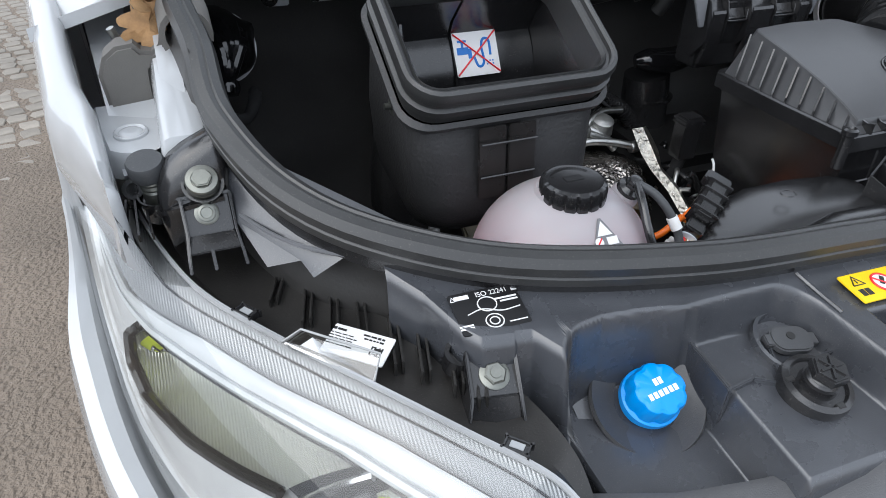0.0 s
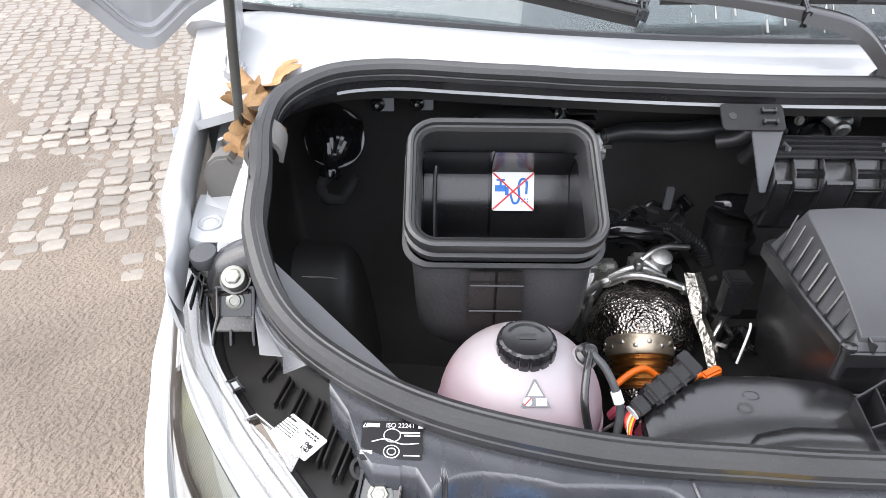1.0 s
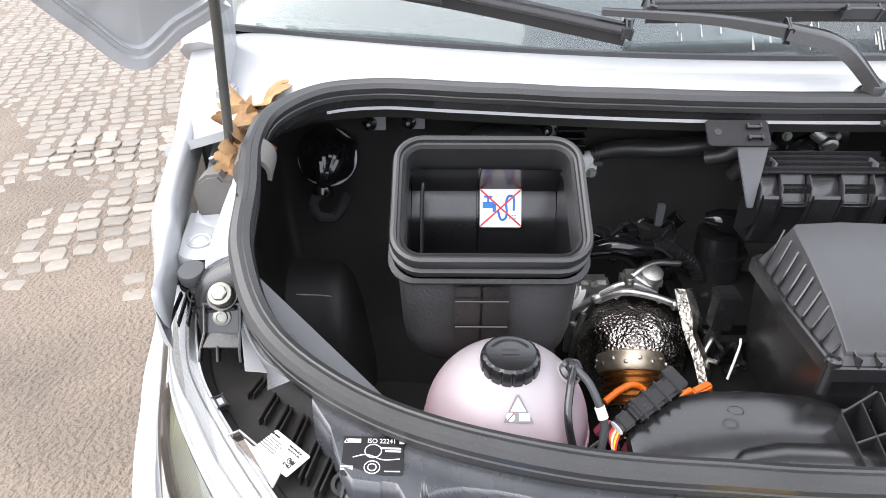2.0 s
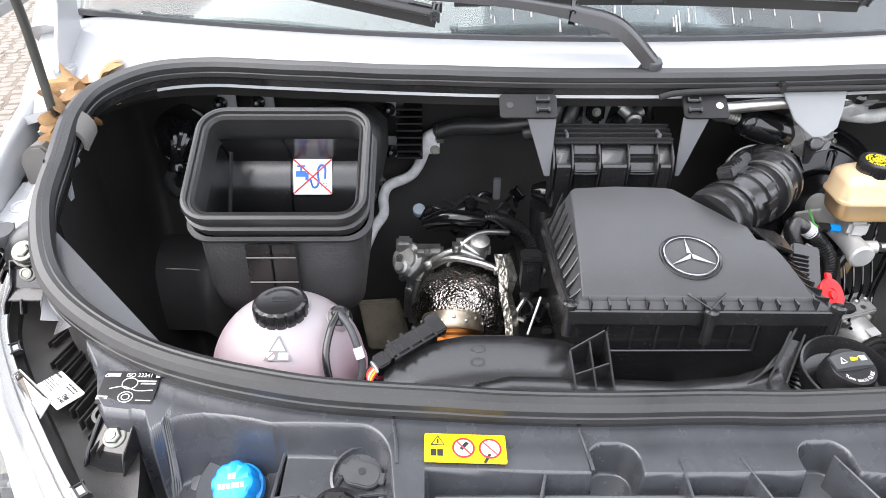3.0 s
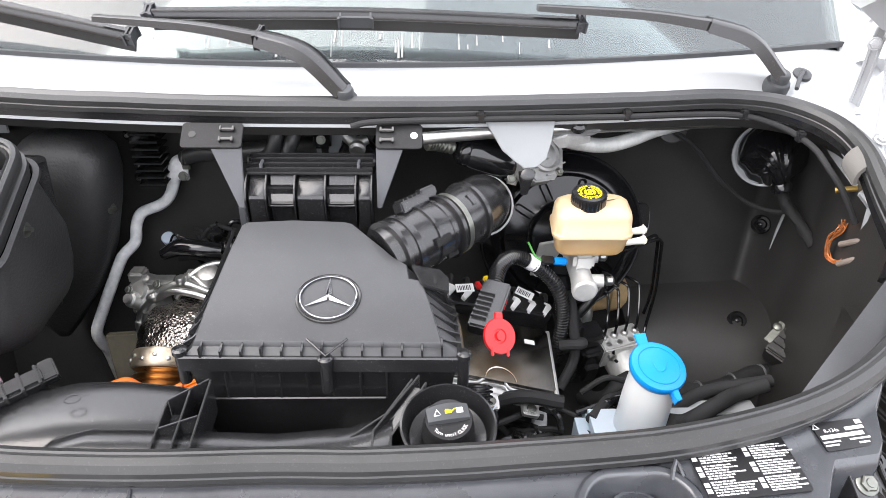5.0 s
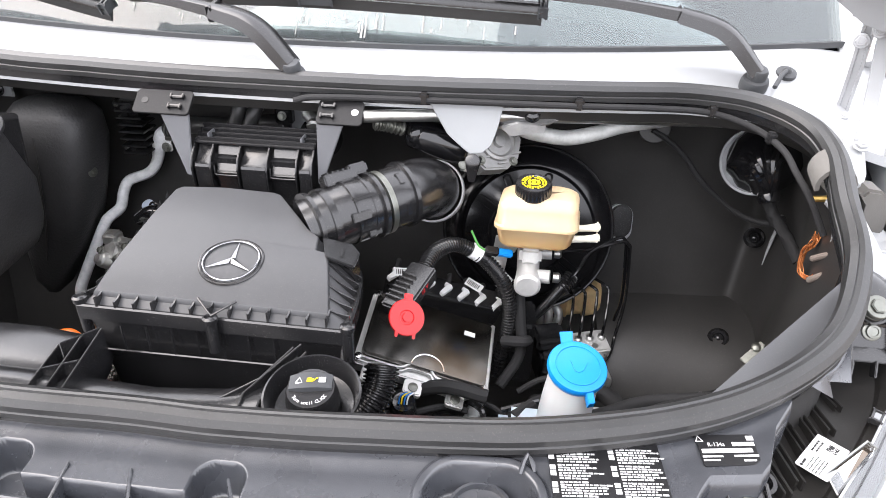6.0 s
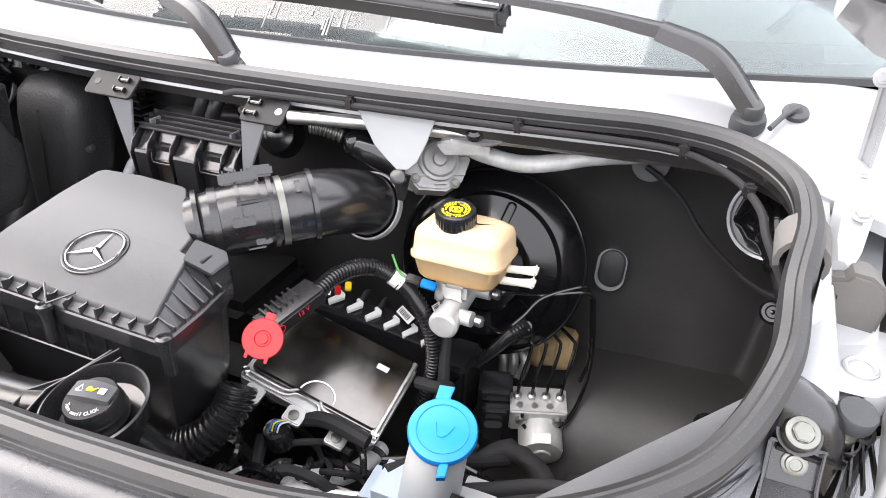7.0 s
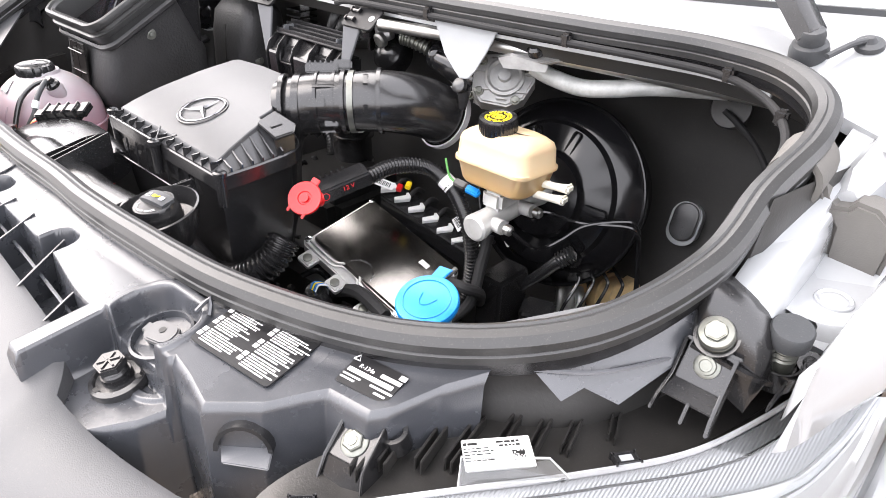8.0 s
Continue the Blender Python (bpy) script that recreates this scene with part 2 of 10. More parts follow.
def frame_of(z, x=None):
    """A turn whose z axis is the given one."""
    z = Vector(z).normalized()
    x = Vector(x) if x is not None else (Vector((1, 0, 0)) if abs(z.x) < 0.9 else Vector((0, 1, 0)))
    x = (x - z * x.dot(z)).normalized()
    y = z.cross(x)
    return Matrix((x, y, z)).transposed().to_4x4()


def at(p, z=(0, 0, 1), x=None):
    return Matrix.Translation(Vector(p)) @ frame_of(z, x)


def box(bm, c, s, m=None, bev=0.0, seg=2, taper=(1, 1)):
    """A box of size s at c (in the frame m); taper: its top's size by its bottom's."""
    vs = bmesh.ops.create_cube(bm, size=1)["verts"]
    for v in vs:
        k = taper if v.co.z > 0 else (1, 1)
        v.co = Vector((v.co.x * s[0] * k[0] + c[0], v.co.y * s[1] * k[1] + c[1], v.co.z * s[2] + c[2]))
        if m is not None:
            v.co = m @ v.co
    if bev:
        es = list({e for v in vs for e in v.link_edges})
        bmesh.ops.bevel(bm, geom=es, offset=bev, segments=seg, affect="EDGES", clamp_overlap=True)
    return bm


def smooth(pts, k=8, closed=False):
    """Points along a curve through the given ones."""
    p = [Vector(q) for q in pts]
    n, out = len(p), []
    for i in range(n if closed else n - 1):
        if closed:
            a, b, c, d = p[i - 1], p[i], p[(i + 1) % n], p[(i + 2) % n]
        else:
            b, c = p[i], p[i + 1]
            a = p[i - 1] if i else b * 2 - c
            d = p[i + 2] if i + 2 < n else c * 2 - b
        for j in range(k):
            u = j / k
            out.append(0.5 * (2 * b + (c - a) * u + (2 * a - 5 * b + 4 * c - d) * u * u + (3 * b - a - 3 * c + d) * u ** 3))
    if not closed:
        out.append(p[-1])
    return out


def loft(bm, rings, closed=True, caps=True, loop=False):
    """Skins rings of points; closed: each ring is a loop; loop: the last ring joins the first."""
    vs = [[bm.verts.new(p) for p in r] for r in rings]
    m = len(rings[0])
    pairs = list(zip(vs, vs[1:])) + ([(vs[-1], vs[0])] if loop else [])
    for a, b in pairs:
        for i in range(m if closed else m - 1):
            j = (i + 1) % m
            bm.faces.new((a[i], a[j], b[j], b[i]))
    if caps and closed and not loop:
        bm.faces.new(vs[0][::-1])
        bm.faces.new(vs[-1])
    return bm


def sweep(bm, path, shape, closed=False, up=(0, 0, 1), caps=True, scale=None):
    """Carries a flat outline (side, up) along a path, upright by the given direction."""
    rings, n = [], len(path)
    for i, p in enumerate(path):
        a = path[i - 1] if (i or closed) else p
        b = path[(i + 1) % n] if (i + 1 < n or closed) else p
        t = (b - a).normalized()
        s = t.cross(Vector(up)).normalized()
        u = s.cross(t)
        k = scale[i] if scale else 1
        rings.append([p + s * x * k + u * y * k for x, y in shape])
    return loft(bm, rings, True, caps, closed)


def tube(bm, pts, r, n=10, k=6, caps=True, straight=False, closed=False):
    """A round tube through points; r: one radius, or one for each given point."""
    path = [Vector(p) for p in pts] if straight else smooth(pts, k, closed)
    m = len(path)
    if isinstance(r, (list, tuple)):
        rs = [float(v) for v in np.interp(np.linspace(0, 1, m), np.linspace(0, 1, len(r)), r)]
    else:
        rs = [r] * m
    t = (path[1] - path[0]).normalized()
    x = t.orthogonal().normalized()
    rings = []
    for i, p in enumerate(path):
        a, b = path[max(0, i - 1)], path[min(m - 1, i + 1)]
        if closed:
            a, b = path[i - 1], path[(i + 1) % m]
        t = (b - a).normalized()
        x = (x - t * x.dot(t)).normalized()
        y = t.cross(x)
        rings.append([p + (x * math.cos(q) + y * math.sin(q)) * rs[i] for q in (math.tau * j / n for j in range(n))])
    return loft(bm, rings, True, caps, closed)


def hose(bm, pts, r, pitch=0.006, amp=0.12, n=12):
    """A corrugated tube."""
    path = smooth(pts, 40)
    ln = sum((b - a).length for a, b in zip(path, path[1:]))
    cnt = max(4, int(ln / pitch)) * 4
    pick = [path[min(len(path) - 1, int(i / cnt * (len(path) - 1)))] for i in range(cnt + 1)]
    pick = [p for i, p in enumerate(pick) if i == 0 or (p - pick[i - 1]).length > 1e-6]
    wave = [r * (1 + (amp if (i // 2) % 2 else -amp)) for i in range(len(pick))]
    return tube(bm, pick, wave, n, straight=True)


def lathe(bm, prof, m, n=32, sweep_to=math.tau):
    """Turns a profile of (radius, height) round the z axis of m."""
    rings = []
    for r, z in prof:
        rings.append([m @ Vector((max(r, 1e-5) * math.cos(q), max(r, 1e-5) * math.sin(q), z)) for q in (sweep_to * j / n for j in range(n))])
    vs = [[bm.verts.new(p) for p in r] for r in rings]
    for a, b in zip(vs, vs[1:]):
        for i in range(n):
            j = (i + 1) % n
            bm.faces.new((a[i], a[j], b[j], b[i]))
    if prof[0][0] > 1e-4:
        bm.faces.new(vs[0][::-1])
    if prof[-1][0] > 1e-4:
        bm.faces.new(vs[-1])
    bmesh.ops.remove_doubles(bm, verts=bm.verts, dist=2e-5)
    return bm


def prism(bm, outline, m, z0, z1, bev=0.0, seg=2):
    """A flat outline (in the plane of m), drawn out from z0 to z1."""
    lo = [bm.verts.new(m @ Vector((x, y, z0))) for x, y in outline]
    hi = [bm.verts.new(m @ Vector((x, y, z1))) for x, y in outline]
    n = len(outline)
    fs = [bm.faces.new(lo[::-1]), bm.faces.new(hi)]
    for i in range(n):
        j = (i + 1) % n
        fs.append(bm.faces.new((lo[i], lo[j], hi[j], hi[i])))
    if bev:
        bmesh.ops.recalc_face_normals(bm, faces=fs)
        es = list({e for f in fs[:2] for e in f.edges})
        bmesh.ops.bevel(bm, geom=es, offset=bev, segments=seg, affect="EDGES", clamp_overlap=True)
    return bm


def rrect(w, h, r, n=6):
    """The outline of a rounded rectangle."""
    out = []
    for cx, cy, a in ((w / 2 - r, h / 2 - r, 0), (-w / 2 + r, h / 2 - r, 90), (-w / 2 + r, -h / 2 + r, 180), (w / 2 - r, -h / 2 + r, 270)):
        for j in range(n + 1):
            q = radians(a + 90 * j / n)
            out.append((cx + r * math.cos(q), cy + r * math.sin(q)))
    return out


def plate(bm, pts, thick, bev=0.0):
    """A flat sheet with the given corners, thickened along its normal."""
    p = [Vector(q) for q in pts]
    nrm = (p[1] - p[0]).cross(p[2] - p[0]).normalized()
    lo, hi = [bm.verts.new(q) for q in p], [bm.verts.new(q + nrm * thick) for q in p]
    fs = [bm.faces.new(lo[::-1]), bm.faces.new(hi)]
    for i in range(len(p)):
        j = (i + 1) % len(p)
        fs.append(bm.faces.new((lo[i], lo[j], hi[j], hi[i])))
    if bev:
        bmesh.ops.recalc_face_normals(bm, faces=fs)
        bmesh.ops.bevel(bm, geom=list({e for f in fs for e in f.edges}), offset=bev, segments=2, affect="EDGES", clamp_overlap=True)
    return bm


def bolt(bm, p, axis, r=0.012, h=0.008, washer=True):
    m = at(p, axis)
    if washer:
        lathe(bm, [(r * 1.35, 0), (r * 1.35, h * 0.2), (r * 1.2, h * 0.32), (0, h * 0.32)], m, 20)
    prism(bm, [(r * math.cos(math.tau * i / 6), r * math.sin(math.tau * i / 6)) for i in range(6)], m, h * 0.3, h, r * 0.12, 1)
    lathe(bm, [(r * 0.55, h * 0.9), (r * 0.5, h * 1.15), (0, h * 1.15)], m, 12)
    return bm


def words(body, size, m, material, parent, name="lettering", align="CENTER"):
    cu = bpy.data.curves.new(name, "FONT")
    cu.body, cu.size, cu.extrude = body, size, 0.0002
    cu.align_x, cu.align_y = align, "CENTER"
    cu.materials.append(material)
    ob = new(name, cu)
    ob.parent = parent
    ob.matrix_local = Matrix.Translation(-BASE[parent]) @ m
    return ob


def flip(bm):
    for v in bm.verts:
        v.co.x = -v.co.x
    return bm

# ---- ground ----
def ground_material():
    m = mat("dirty_ground", (0.150, 0.121, 0.095), 0.9, var=0.3, scale=1.3, fine=60, bump=0.9, depth=0.02, spots=0.25)
    return m


bm = B()
bmesh.ops.create_grid(bm, x_segments=60, y_segments=60, size=1)
for v in bm.verts:
    k = max(abs(v.co.x), abs(v.co.y))
    v.co *= 3.5 * k if k < 0.6 else 2.1 + (k - 0.6) ** 2 * 2500
    v.co.z = 0.012 * noise.noise(v.co * 1.7) if v.co.length < 12 else 0
ground = solo("ground", bm, ground_material(), (0, 0, 0), "dirt-covered paved yard in front of the van", "ground", kind="structure")

def ss(a, b, v):
    t = min(1, max(0, (v - a) / (b - a)))
    return t * t * (3 - 2 * t)


# ---- the lip of the bay: half of the loop of the seal, from the rear middle round to the front middle ----
HALF = [(0, 0.246, 1.108), (0.2, 0.250, 1.108), (0.39, 0.267, 1.108), (0.55, 0.290, 1.107), (0.66, 0.308, 1.105), (0.748, 0.292, 1.100),
        (0.805, 0.238, 1.087), (0.82, 0.17, 1.067), (0.81, 0.088, 1.037), (0.802, 0.002, 0.993), (0.745, -0.10, 0.952), (0.62, -0.18, 0.924),
        (0.45, -0.230, 0.915), (0.26, -0.240, 0.902), (0.115, -0.241, 0.895), (0, -0.237, 0.893)]
LOOP = smooth(HALF + [(-x, y, z) for x, y, z in HALF[-2:0:-1]], 8, True)
FRONT = sorted((p for p in LOOP if p.y < -0.05), key=lambda p: p.x)
REAR = sorted((p for p in LOOP if p.y > 0.2), key=lambda p: p.x)


@functools.lru_cache(maxsize=None)
def lip(x, rear=False):
    """The seal's y and z at a place across the van."""
    row = REAR if rear else FRONT
    xs = [p.x for p in row]
    return float(np.interp(x, xs, [p.y for p in row])), float(np.interp(x, xs, [p.z for p in row]))


# ---- van ----
van = thing("van", (0, 0.9, 0), "white delivery van with its bonnet propped open", "van")

# cowl between the seal and the windscreen
def glass_foot(x):
    return 0.375 + 0.10 * x * x, 1.139 + 0.030 * x * x


rings = []
for x in np.linspace(-0.98, 0.98, 99):
    xs = max(-0.77, min(0.77, x))
    y0, z0 = lip(xs, True)
    if abs(x) > 0.77:
        y0, z0 = 0.278 - (abs(x) - 0.77) * 0.15, 1.098 - (abs(x) - 0.77) * 0.25
    y1, z1 = glass_foot(x)
    drop = max(0, abs(x) - 0.83) ** 2 * 1.3
    rings.append([Vector((x, y0 + 0.004, z0 - 0.026)), Vector((x, y0 + 0.006, z0 - 0.012)), Vector((x, y0 + 0.022, z0 - 0.006 - drop)),
                  Vector((x, (y0 + y1) / 2, (z0 + z1) / 2 + 0.004 - drop)), Vector((x, y1 - 0.03, z1 - 0.006 - drop)), Vector((x, y1 - 0.004, z1 - 0.004 - drop)),
                  Vector((x, y1 + 0.02, z1 - 0.03 - drop)), Vector((x, y1 + 0.05, z1 - 0.05 - drop))])
cowl = part("cowl_panel", loft(B(), rings, False), WHITE, van, "white painted cowl below the windscreen")
bm = B()
rows = [p for p in REAR if abs(p.x) < 0.74]
sweep(bm, [p + Vector((0, -0.004, -0.022)) for p in rows], [(-0.002, -0.006), (0.002, -0.006), (0.002, 0.008), (-0.002, 0.008)])
part("cowl_flange", bm, WHITE, cowl)

# windscreen with its black border and rubber edge
TANG = (0.68, 0.733)
bm = B()
rings = []
for x in np.linspace(-0.93, 0.93, 63):
    y1, z1 = glass_foot(x)
    rings.append([Vector((x * (1 - 0.05 * u), y1 + TANG[0] * u, z1 + TANG[1] * u)) for u in np.linspace(0, 1.0, 12)])
for r in rings[:]:
    r += [q + Vector((0, 0.004, -0.004)) for q in r[::-1]]
screen = part("windscreen", loft(bm, rings, True), GLASS, van, "clear windscreen reflecting the grey sky")
screen.visible_shadow = False
bm = B()
rings = []
for x in np.linspace(-0.925, 0.925, 81):
    y1, z1 = glass_foot(x)
    top = 0.028 + 0.065 * max(0, 1 - (x / 0.62) ** 2) ** 0.8
    rings.append([Vector((x, y1 + TANG[0] * u + 0.006, z1 + TANG[1] * u - 0.006)) for u in np.linspace(-0.02, top, 5)])
part("black_border", loft(bm, rings, False), FRIT, screen, "black printed border with dried water runs")
bm = B()
sweep(bm, [Vector((x, glass_foot(x)[0], glass_foot(x)[1])) for x in np.linspace(-0.94, 0.94, 60)], [(-0.006, -0.006), (0.006, -0.006), (0.005, 0.003), (-0.005, 0.003)])
part("rubber_edge", bm, SOFT, screen)
rnd = random.Random(5)
DRIED = mat("dried_water", (0.42, 0.42, 0.40), 0.8, bump=0.0)
for i in range(26):
    bm = B()
    x = rnd.choice((-0.2, 0.0, 0.12, 0.3, -0.12, 0.2)) + rnd.gauss(0, 0.05)
    y1, z1 = glass_foot(x)
    u0 = rnd.uniform(0.01, 0.05)
    u1 = u0 + rnd.uniform(0.008, 0.04)
    w = rnd.uniform(0.0006, 0.0022)
    q = [Vector((x + dx, y1 + TANG[0] * u - 0.0009, z1 + TANG[1] * u + 0.0009)) for dx, u in ((-w, u0), (w, u0), (w * 0.5, u1), (-w * 0.5, u1))]
    plate(bm, q, 0.0003)
    part("water_run", bm, DRIED, screen)

# cab behind the glass
bm = B()
plate(bm, [(-0.9, 0.40, 1.10), (0.9, 0.40, 1.10), (0.9, 1.05, 1.12), (-0.9, 1.05, 1.12)], 0.01)
part("dashboard", bm, mat("grey_dashboard", (0.085, 0.093, 0.098), 0.7), van)
bm = B()
box(bm, (0, 1.75, 1.5), (1.86, 0.04, 1.7))
part("cab_wall", bm, mat("grey_cab_trim", (0.10, 0.108, 0.112), 0.8), van)
# plain body behind the windscreen
SIDE = [(0.46, 1.10), (1.10, 1.86), (1.45, 2.42), (1.62, 2.50), (5.20, 2.54), (5.26, 2.46), (5.28, 0.45), (1.40, 0.42), (1.28, 0.62), (1.0, 0.74), (0.72, 0.62), (0.60, 0.42), (0.40, 0.42), (0.40, 1.06)]
for s in (-1, 1):
    bm = B()
    tube(bm, [(s * 0.955, 0.44, 1.12), (s * 0.935, 0.80, 1.50), (s * 0.89, 1.14, 1.88), (s * 0.84, 1.5, 2.4)], [0.045, 0.042, 0.04, 0.05], 10)
    part("windscreen_pillar", bm, WHITE, van)
    bm = B()
    plate(bm, [(s * (0.985 - 0.06 * max(0, z - 1.2)), y, z) for y, z in SIDE], 0.04, 0.004)
    part("side_panel", bm, WHITE, van, "white painted side of the van")
rings = [[Vector((x, y, z - 0.05 * (x / 0.9) ** 4)) for x in np.linspace(-0.92, 0.92, 15)] for y, z in ((1.08, 1.86), (1.25, 2.12), (1.45, 2.42), (1.62, 2.51), (2.5, 2.56), (5.18, 2.56), (5.27, 2.48))]
part("roof", loft(B(), rings, False), WHITE, van, "white painted roof of the van")
bm = B()
box(bm, (0, 5.26, 1.48), (1.92, 0.04, 2.06), bev=0.01)
part("rear_panel", bm, WHITE, van)

# sheet with dark strokes behind the glass, on the passenger's side
bm = B()
def on_glass(x, u, d=0.012):
    y1, z1 = glass_foot(x)
    return Vector((x, y1 + TANG[0] * u + d, z1 + TANG[1] * u - d))
plate(bm, [on_glass(0.62, 0.06), on_glass(0.90, 0.06), on_glass(0.88, 0.30), on_glass(0.66, 0.30)], 0.002)
sheet = solo("printed_sheet", bm, mat("grey_sheet", (0.17, 0.182, 0.178), 0.7), on_glass(0.75, 0.06), "pale grey sheet with large dark strokes behind the windscreen", "sheet")
bm = B()
for a, b in (((0.76, 0.075), (0.79, 0.115)), ((0.79, 0.115), (0.765, 0.15)), ((0.79, 0.115), (0.825, 0.12))):
    p, q = on_glass(*a, 0.0095), on_glass(*b, 0.0095)
    d = (q - p).normalized()
    sd = d.cross(Vector((0, -TANG[1], TANG[0]))).normalized() * 0.006
    plate(bm, [p - sd, p + sd, q + sd, q - sd], 0.0006)
part("dark_stroke", bm, INKB, sheet)

# wings
LAMP_FOOT = [(0.971, 0.134, 0.876), (0.975, 0.104, 0.775), (0.970, 0.050, 0.715), (0.957, -0.020, 0.690), (0.937, -0.090, 0.665), (0.893, -0.195, 0.635), (0.825, -0.310, 0.610), (0.700, -0.420, 0.590)]


def wing_out(y):
    """Half width of the wing: it draws in to a tip over the headlight."""
    return 0.955 + 0.11 * y if y > 0.131 else 0.9694 - 0.40 * (0.131 - y)


def wing_ring(s, y):
    """Across the wing: from the bottom of its inner fold over the rounded crest and down its side."""
    top = 0.967 + 0.26 * (y - 0.08) + 0.032 if y < 0.38 else 1.0776 + 0.10 * (y - 0.38)
    if y < 0.08:
        top = 0.999 - 0.028 * ss(0.08, -0.02, y)
    out = wing_out(y)
    inn = float(np.interp(y, [-0.02, 0.0, 0.094, 0.135, 0.2], [0.899, 0.904, 0.915, 0.927, 0.937])) if y < 0.2 else out - 0.040
    crest = [(inn, top - 0.06), (inn, top - 0.012), (inn + 0.003, top - 0.004), (inn + 0.009, top)]
    for q in np.linspace(0.15, 1.45, 7):
        crest.append((inn + 0.009 + (out - inn - 0.009) * math.sin(q), top - 0.055 * (1 - math.cos(q))))
    crest += [(out + 0.003, top - 0.085), (out + 0.009, top - 0.14), (out + 0.016, top - 0.3), (out + 0.018, 0.45), (out - 0.03, 0.43)]
    return [Vector((s * x, y, z)) for x, z in crest]


for s in (-1, 1):
    ys = list(np.linspace(-0.024, 0.13, 18)) + [0.135, 0.16] + list(np.linspace(0.19, 1.2, 24))
    rings = [wing_ring(s, y) for y in ys]
    for p in (p for r in rings for p in r):
        if p.y < 0.132:
            # the front of the wing ends above the headlight
            low = 0.882 + 0.17 * (p.y + 0.02)
            if p.z < low:
                k = min(1, (low - p.z) / 0.1)
                p.z, p.x = low - 0.004 * k, s * (wing_out(p.y) - 0.006 * k)
    mid = sum((p for p in rings[0][3:12]), Vector()) / 9
    rings.insert(0, [p.lerp(mid, 0.30) + Vector((0, -0.004, 0)) for p in rings[0]])
    rings.insert(0, [mid + Vector((0, -0.005, 0)) for p in rings[0]])
    bm = loft(B(), rings, False)
    part("front_wing", bm, WHITE, van, "white front wing with an open gutter", sharp=0.9)
    # painted corner of the bumper along the foot of the headlight, and the bare plastic below it
    upper, lower = [], []
    row = smooth(LAMP_FOOT, 5)
    for i, p in enumerate(row):
        t = (row[min(i + 1, len(row) - 1)] - row[max(i - 1, 0)]).normalized()
        o = Vector((-t.y, t.x, 0)).normalized()
        grow = 0.30 + 0.85 * ss(0.0, 0.25, i / len(row))
        def out(d, z):
            q = p + o * d * grow + Vector((0, 0, z))
            return Vector((s * q.x, q.y, q.z))
        upper.append([out(-0.012, -0.03), out(0.0, -0.006), out(0.007, 0.010), out(0.020, 0.016), out(0.033, 0.006), out(0.040, -0.024), out(0.039, -0.06), out(0.030, -0.095), out(0.012, -0.104)])
        lower.append([out(0.014, -0.102), out(0.024, -0.108), out(0.026, -0.13), out(0.02, -0.19), out(-0.01, -0.27)])
    part("bumper_corner", loft(B(), upper, False), WHITE, van, "white painted bumper corner")
    part("bumper_foot", loft(B(), lower, False), BUMPER, van, "bare grey plastic foot of the bumper")
    # gutter between seal and wing
    rings = []
    for y in np.linspace(0.05, 0.95, 40):
        top = 0.958 + 0.26 * (y + 0.08) if y < 0.38 else 1.0776 + 0.10 * (y - 0.38)
        out = (0.948 + 0.11 * y if y > 0 else 0.948 + 0.55 * y) - 0.052
        xi = 0.822 if y < 0.3 else 0.822 + (y - 0.3) * 0.1
        zi = float(np.interp(y, [-0.03, 0.0, 0.09, 0.17, 0.25, 0.33, 0.5], [0.955, 0.965, 1.005, 1.035, 1.06, 1.08, 1.13]))
        rings.append([Vector((s * (xi + 0.006), y, zi - 0.012)), Vector((s * (xi + 0.008), y, zi)), Vector((s * (xi + 0.03), y, zi - 0.004)), Vector((s * (xi + 0.036), y, top - 0.045)), Vector((s * out, y, top - 0.05)), Vector((s * (out + 0.004), y, top - 0.12))])
    part("wing_gutter", loft(B(), rings, False), WHITE, van, "white painted inner wing gutter", sharp=0.45)
    # raised box of the inner wing beside the seal, its top sloping to the front
    bm = B()
    rings = []
    for y, z in ((0.026, 0.976), (0.029, 0.984), (0.06, 0.996), (0.120, 1.012), (0.155, 1.020), (0.158, 1.016)):
        rings.append([Vector((s * x, y, zz)) for x, zz in ((0.846, 0.948), (0.842, z - 0.028), (0.820, z - 0.007), (0.820, z - 0.002), (0.824, z), (0.850, z), (0.856, z - 0.002), (0.859, z - 0.007), (0.862, z - 0.020), (0.864, 0.945))])
    part("inner_wing_box", loft(bm, rings, True), WHITE, van, "white painted box section of the inner wing", sharp=0.7)
    # flat ledge beside the box, notched at its front corner, with a pressed ring
    bm = B()
    rings = []
    for y, x1 in ((0.056, 0.890), (0.060, 0.902), (0.068, 0.912), (0.11, 0.920), (0.17, 0.928)):
        z = 0.958 + 0.06 * y
        rings.append([Vector((s * 0.856, y, z + 0.004)), Vector((s * 0.868, y, z)), Vector((s * (x1 - 0.003), y, z)), Vector((s * x1, y, z - 0.003)), Vector((s * x1, y, z - 0.030))])
    loft(bm, rings, False)
    lathe(bm, [(0.017, -0.001), (0.0165, 0.002), (0.0150, 0.003), (0.0135, 0.002), (0.012, 0.0015), (0.010, 0.003), (0.006, 0.0036), (0, 0.003)], at((s * 0.890, 0.098, 0.964), (0, -0.06, 1)), 28)
    part("wing_ledge", bm, WHITE, van, "flat white ledge of the inner wing", sharp=0.7)

    # road wheel, behind the arch
    m = Matrix.Translation((s * 0.84, 1.0, 0.345)) @ frame_of((s, 0, 0))
    bm = B()
    lathe(bm, [(0.20, -0.09), (0.30, -0.105), (0.335, -0.095), (0.345, -0.06), (0.345, 0.06), (0.335, 0.095), (0.30, 0.105), (0.20, 0.09)], m, 40)
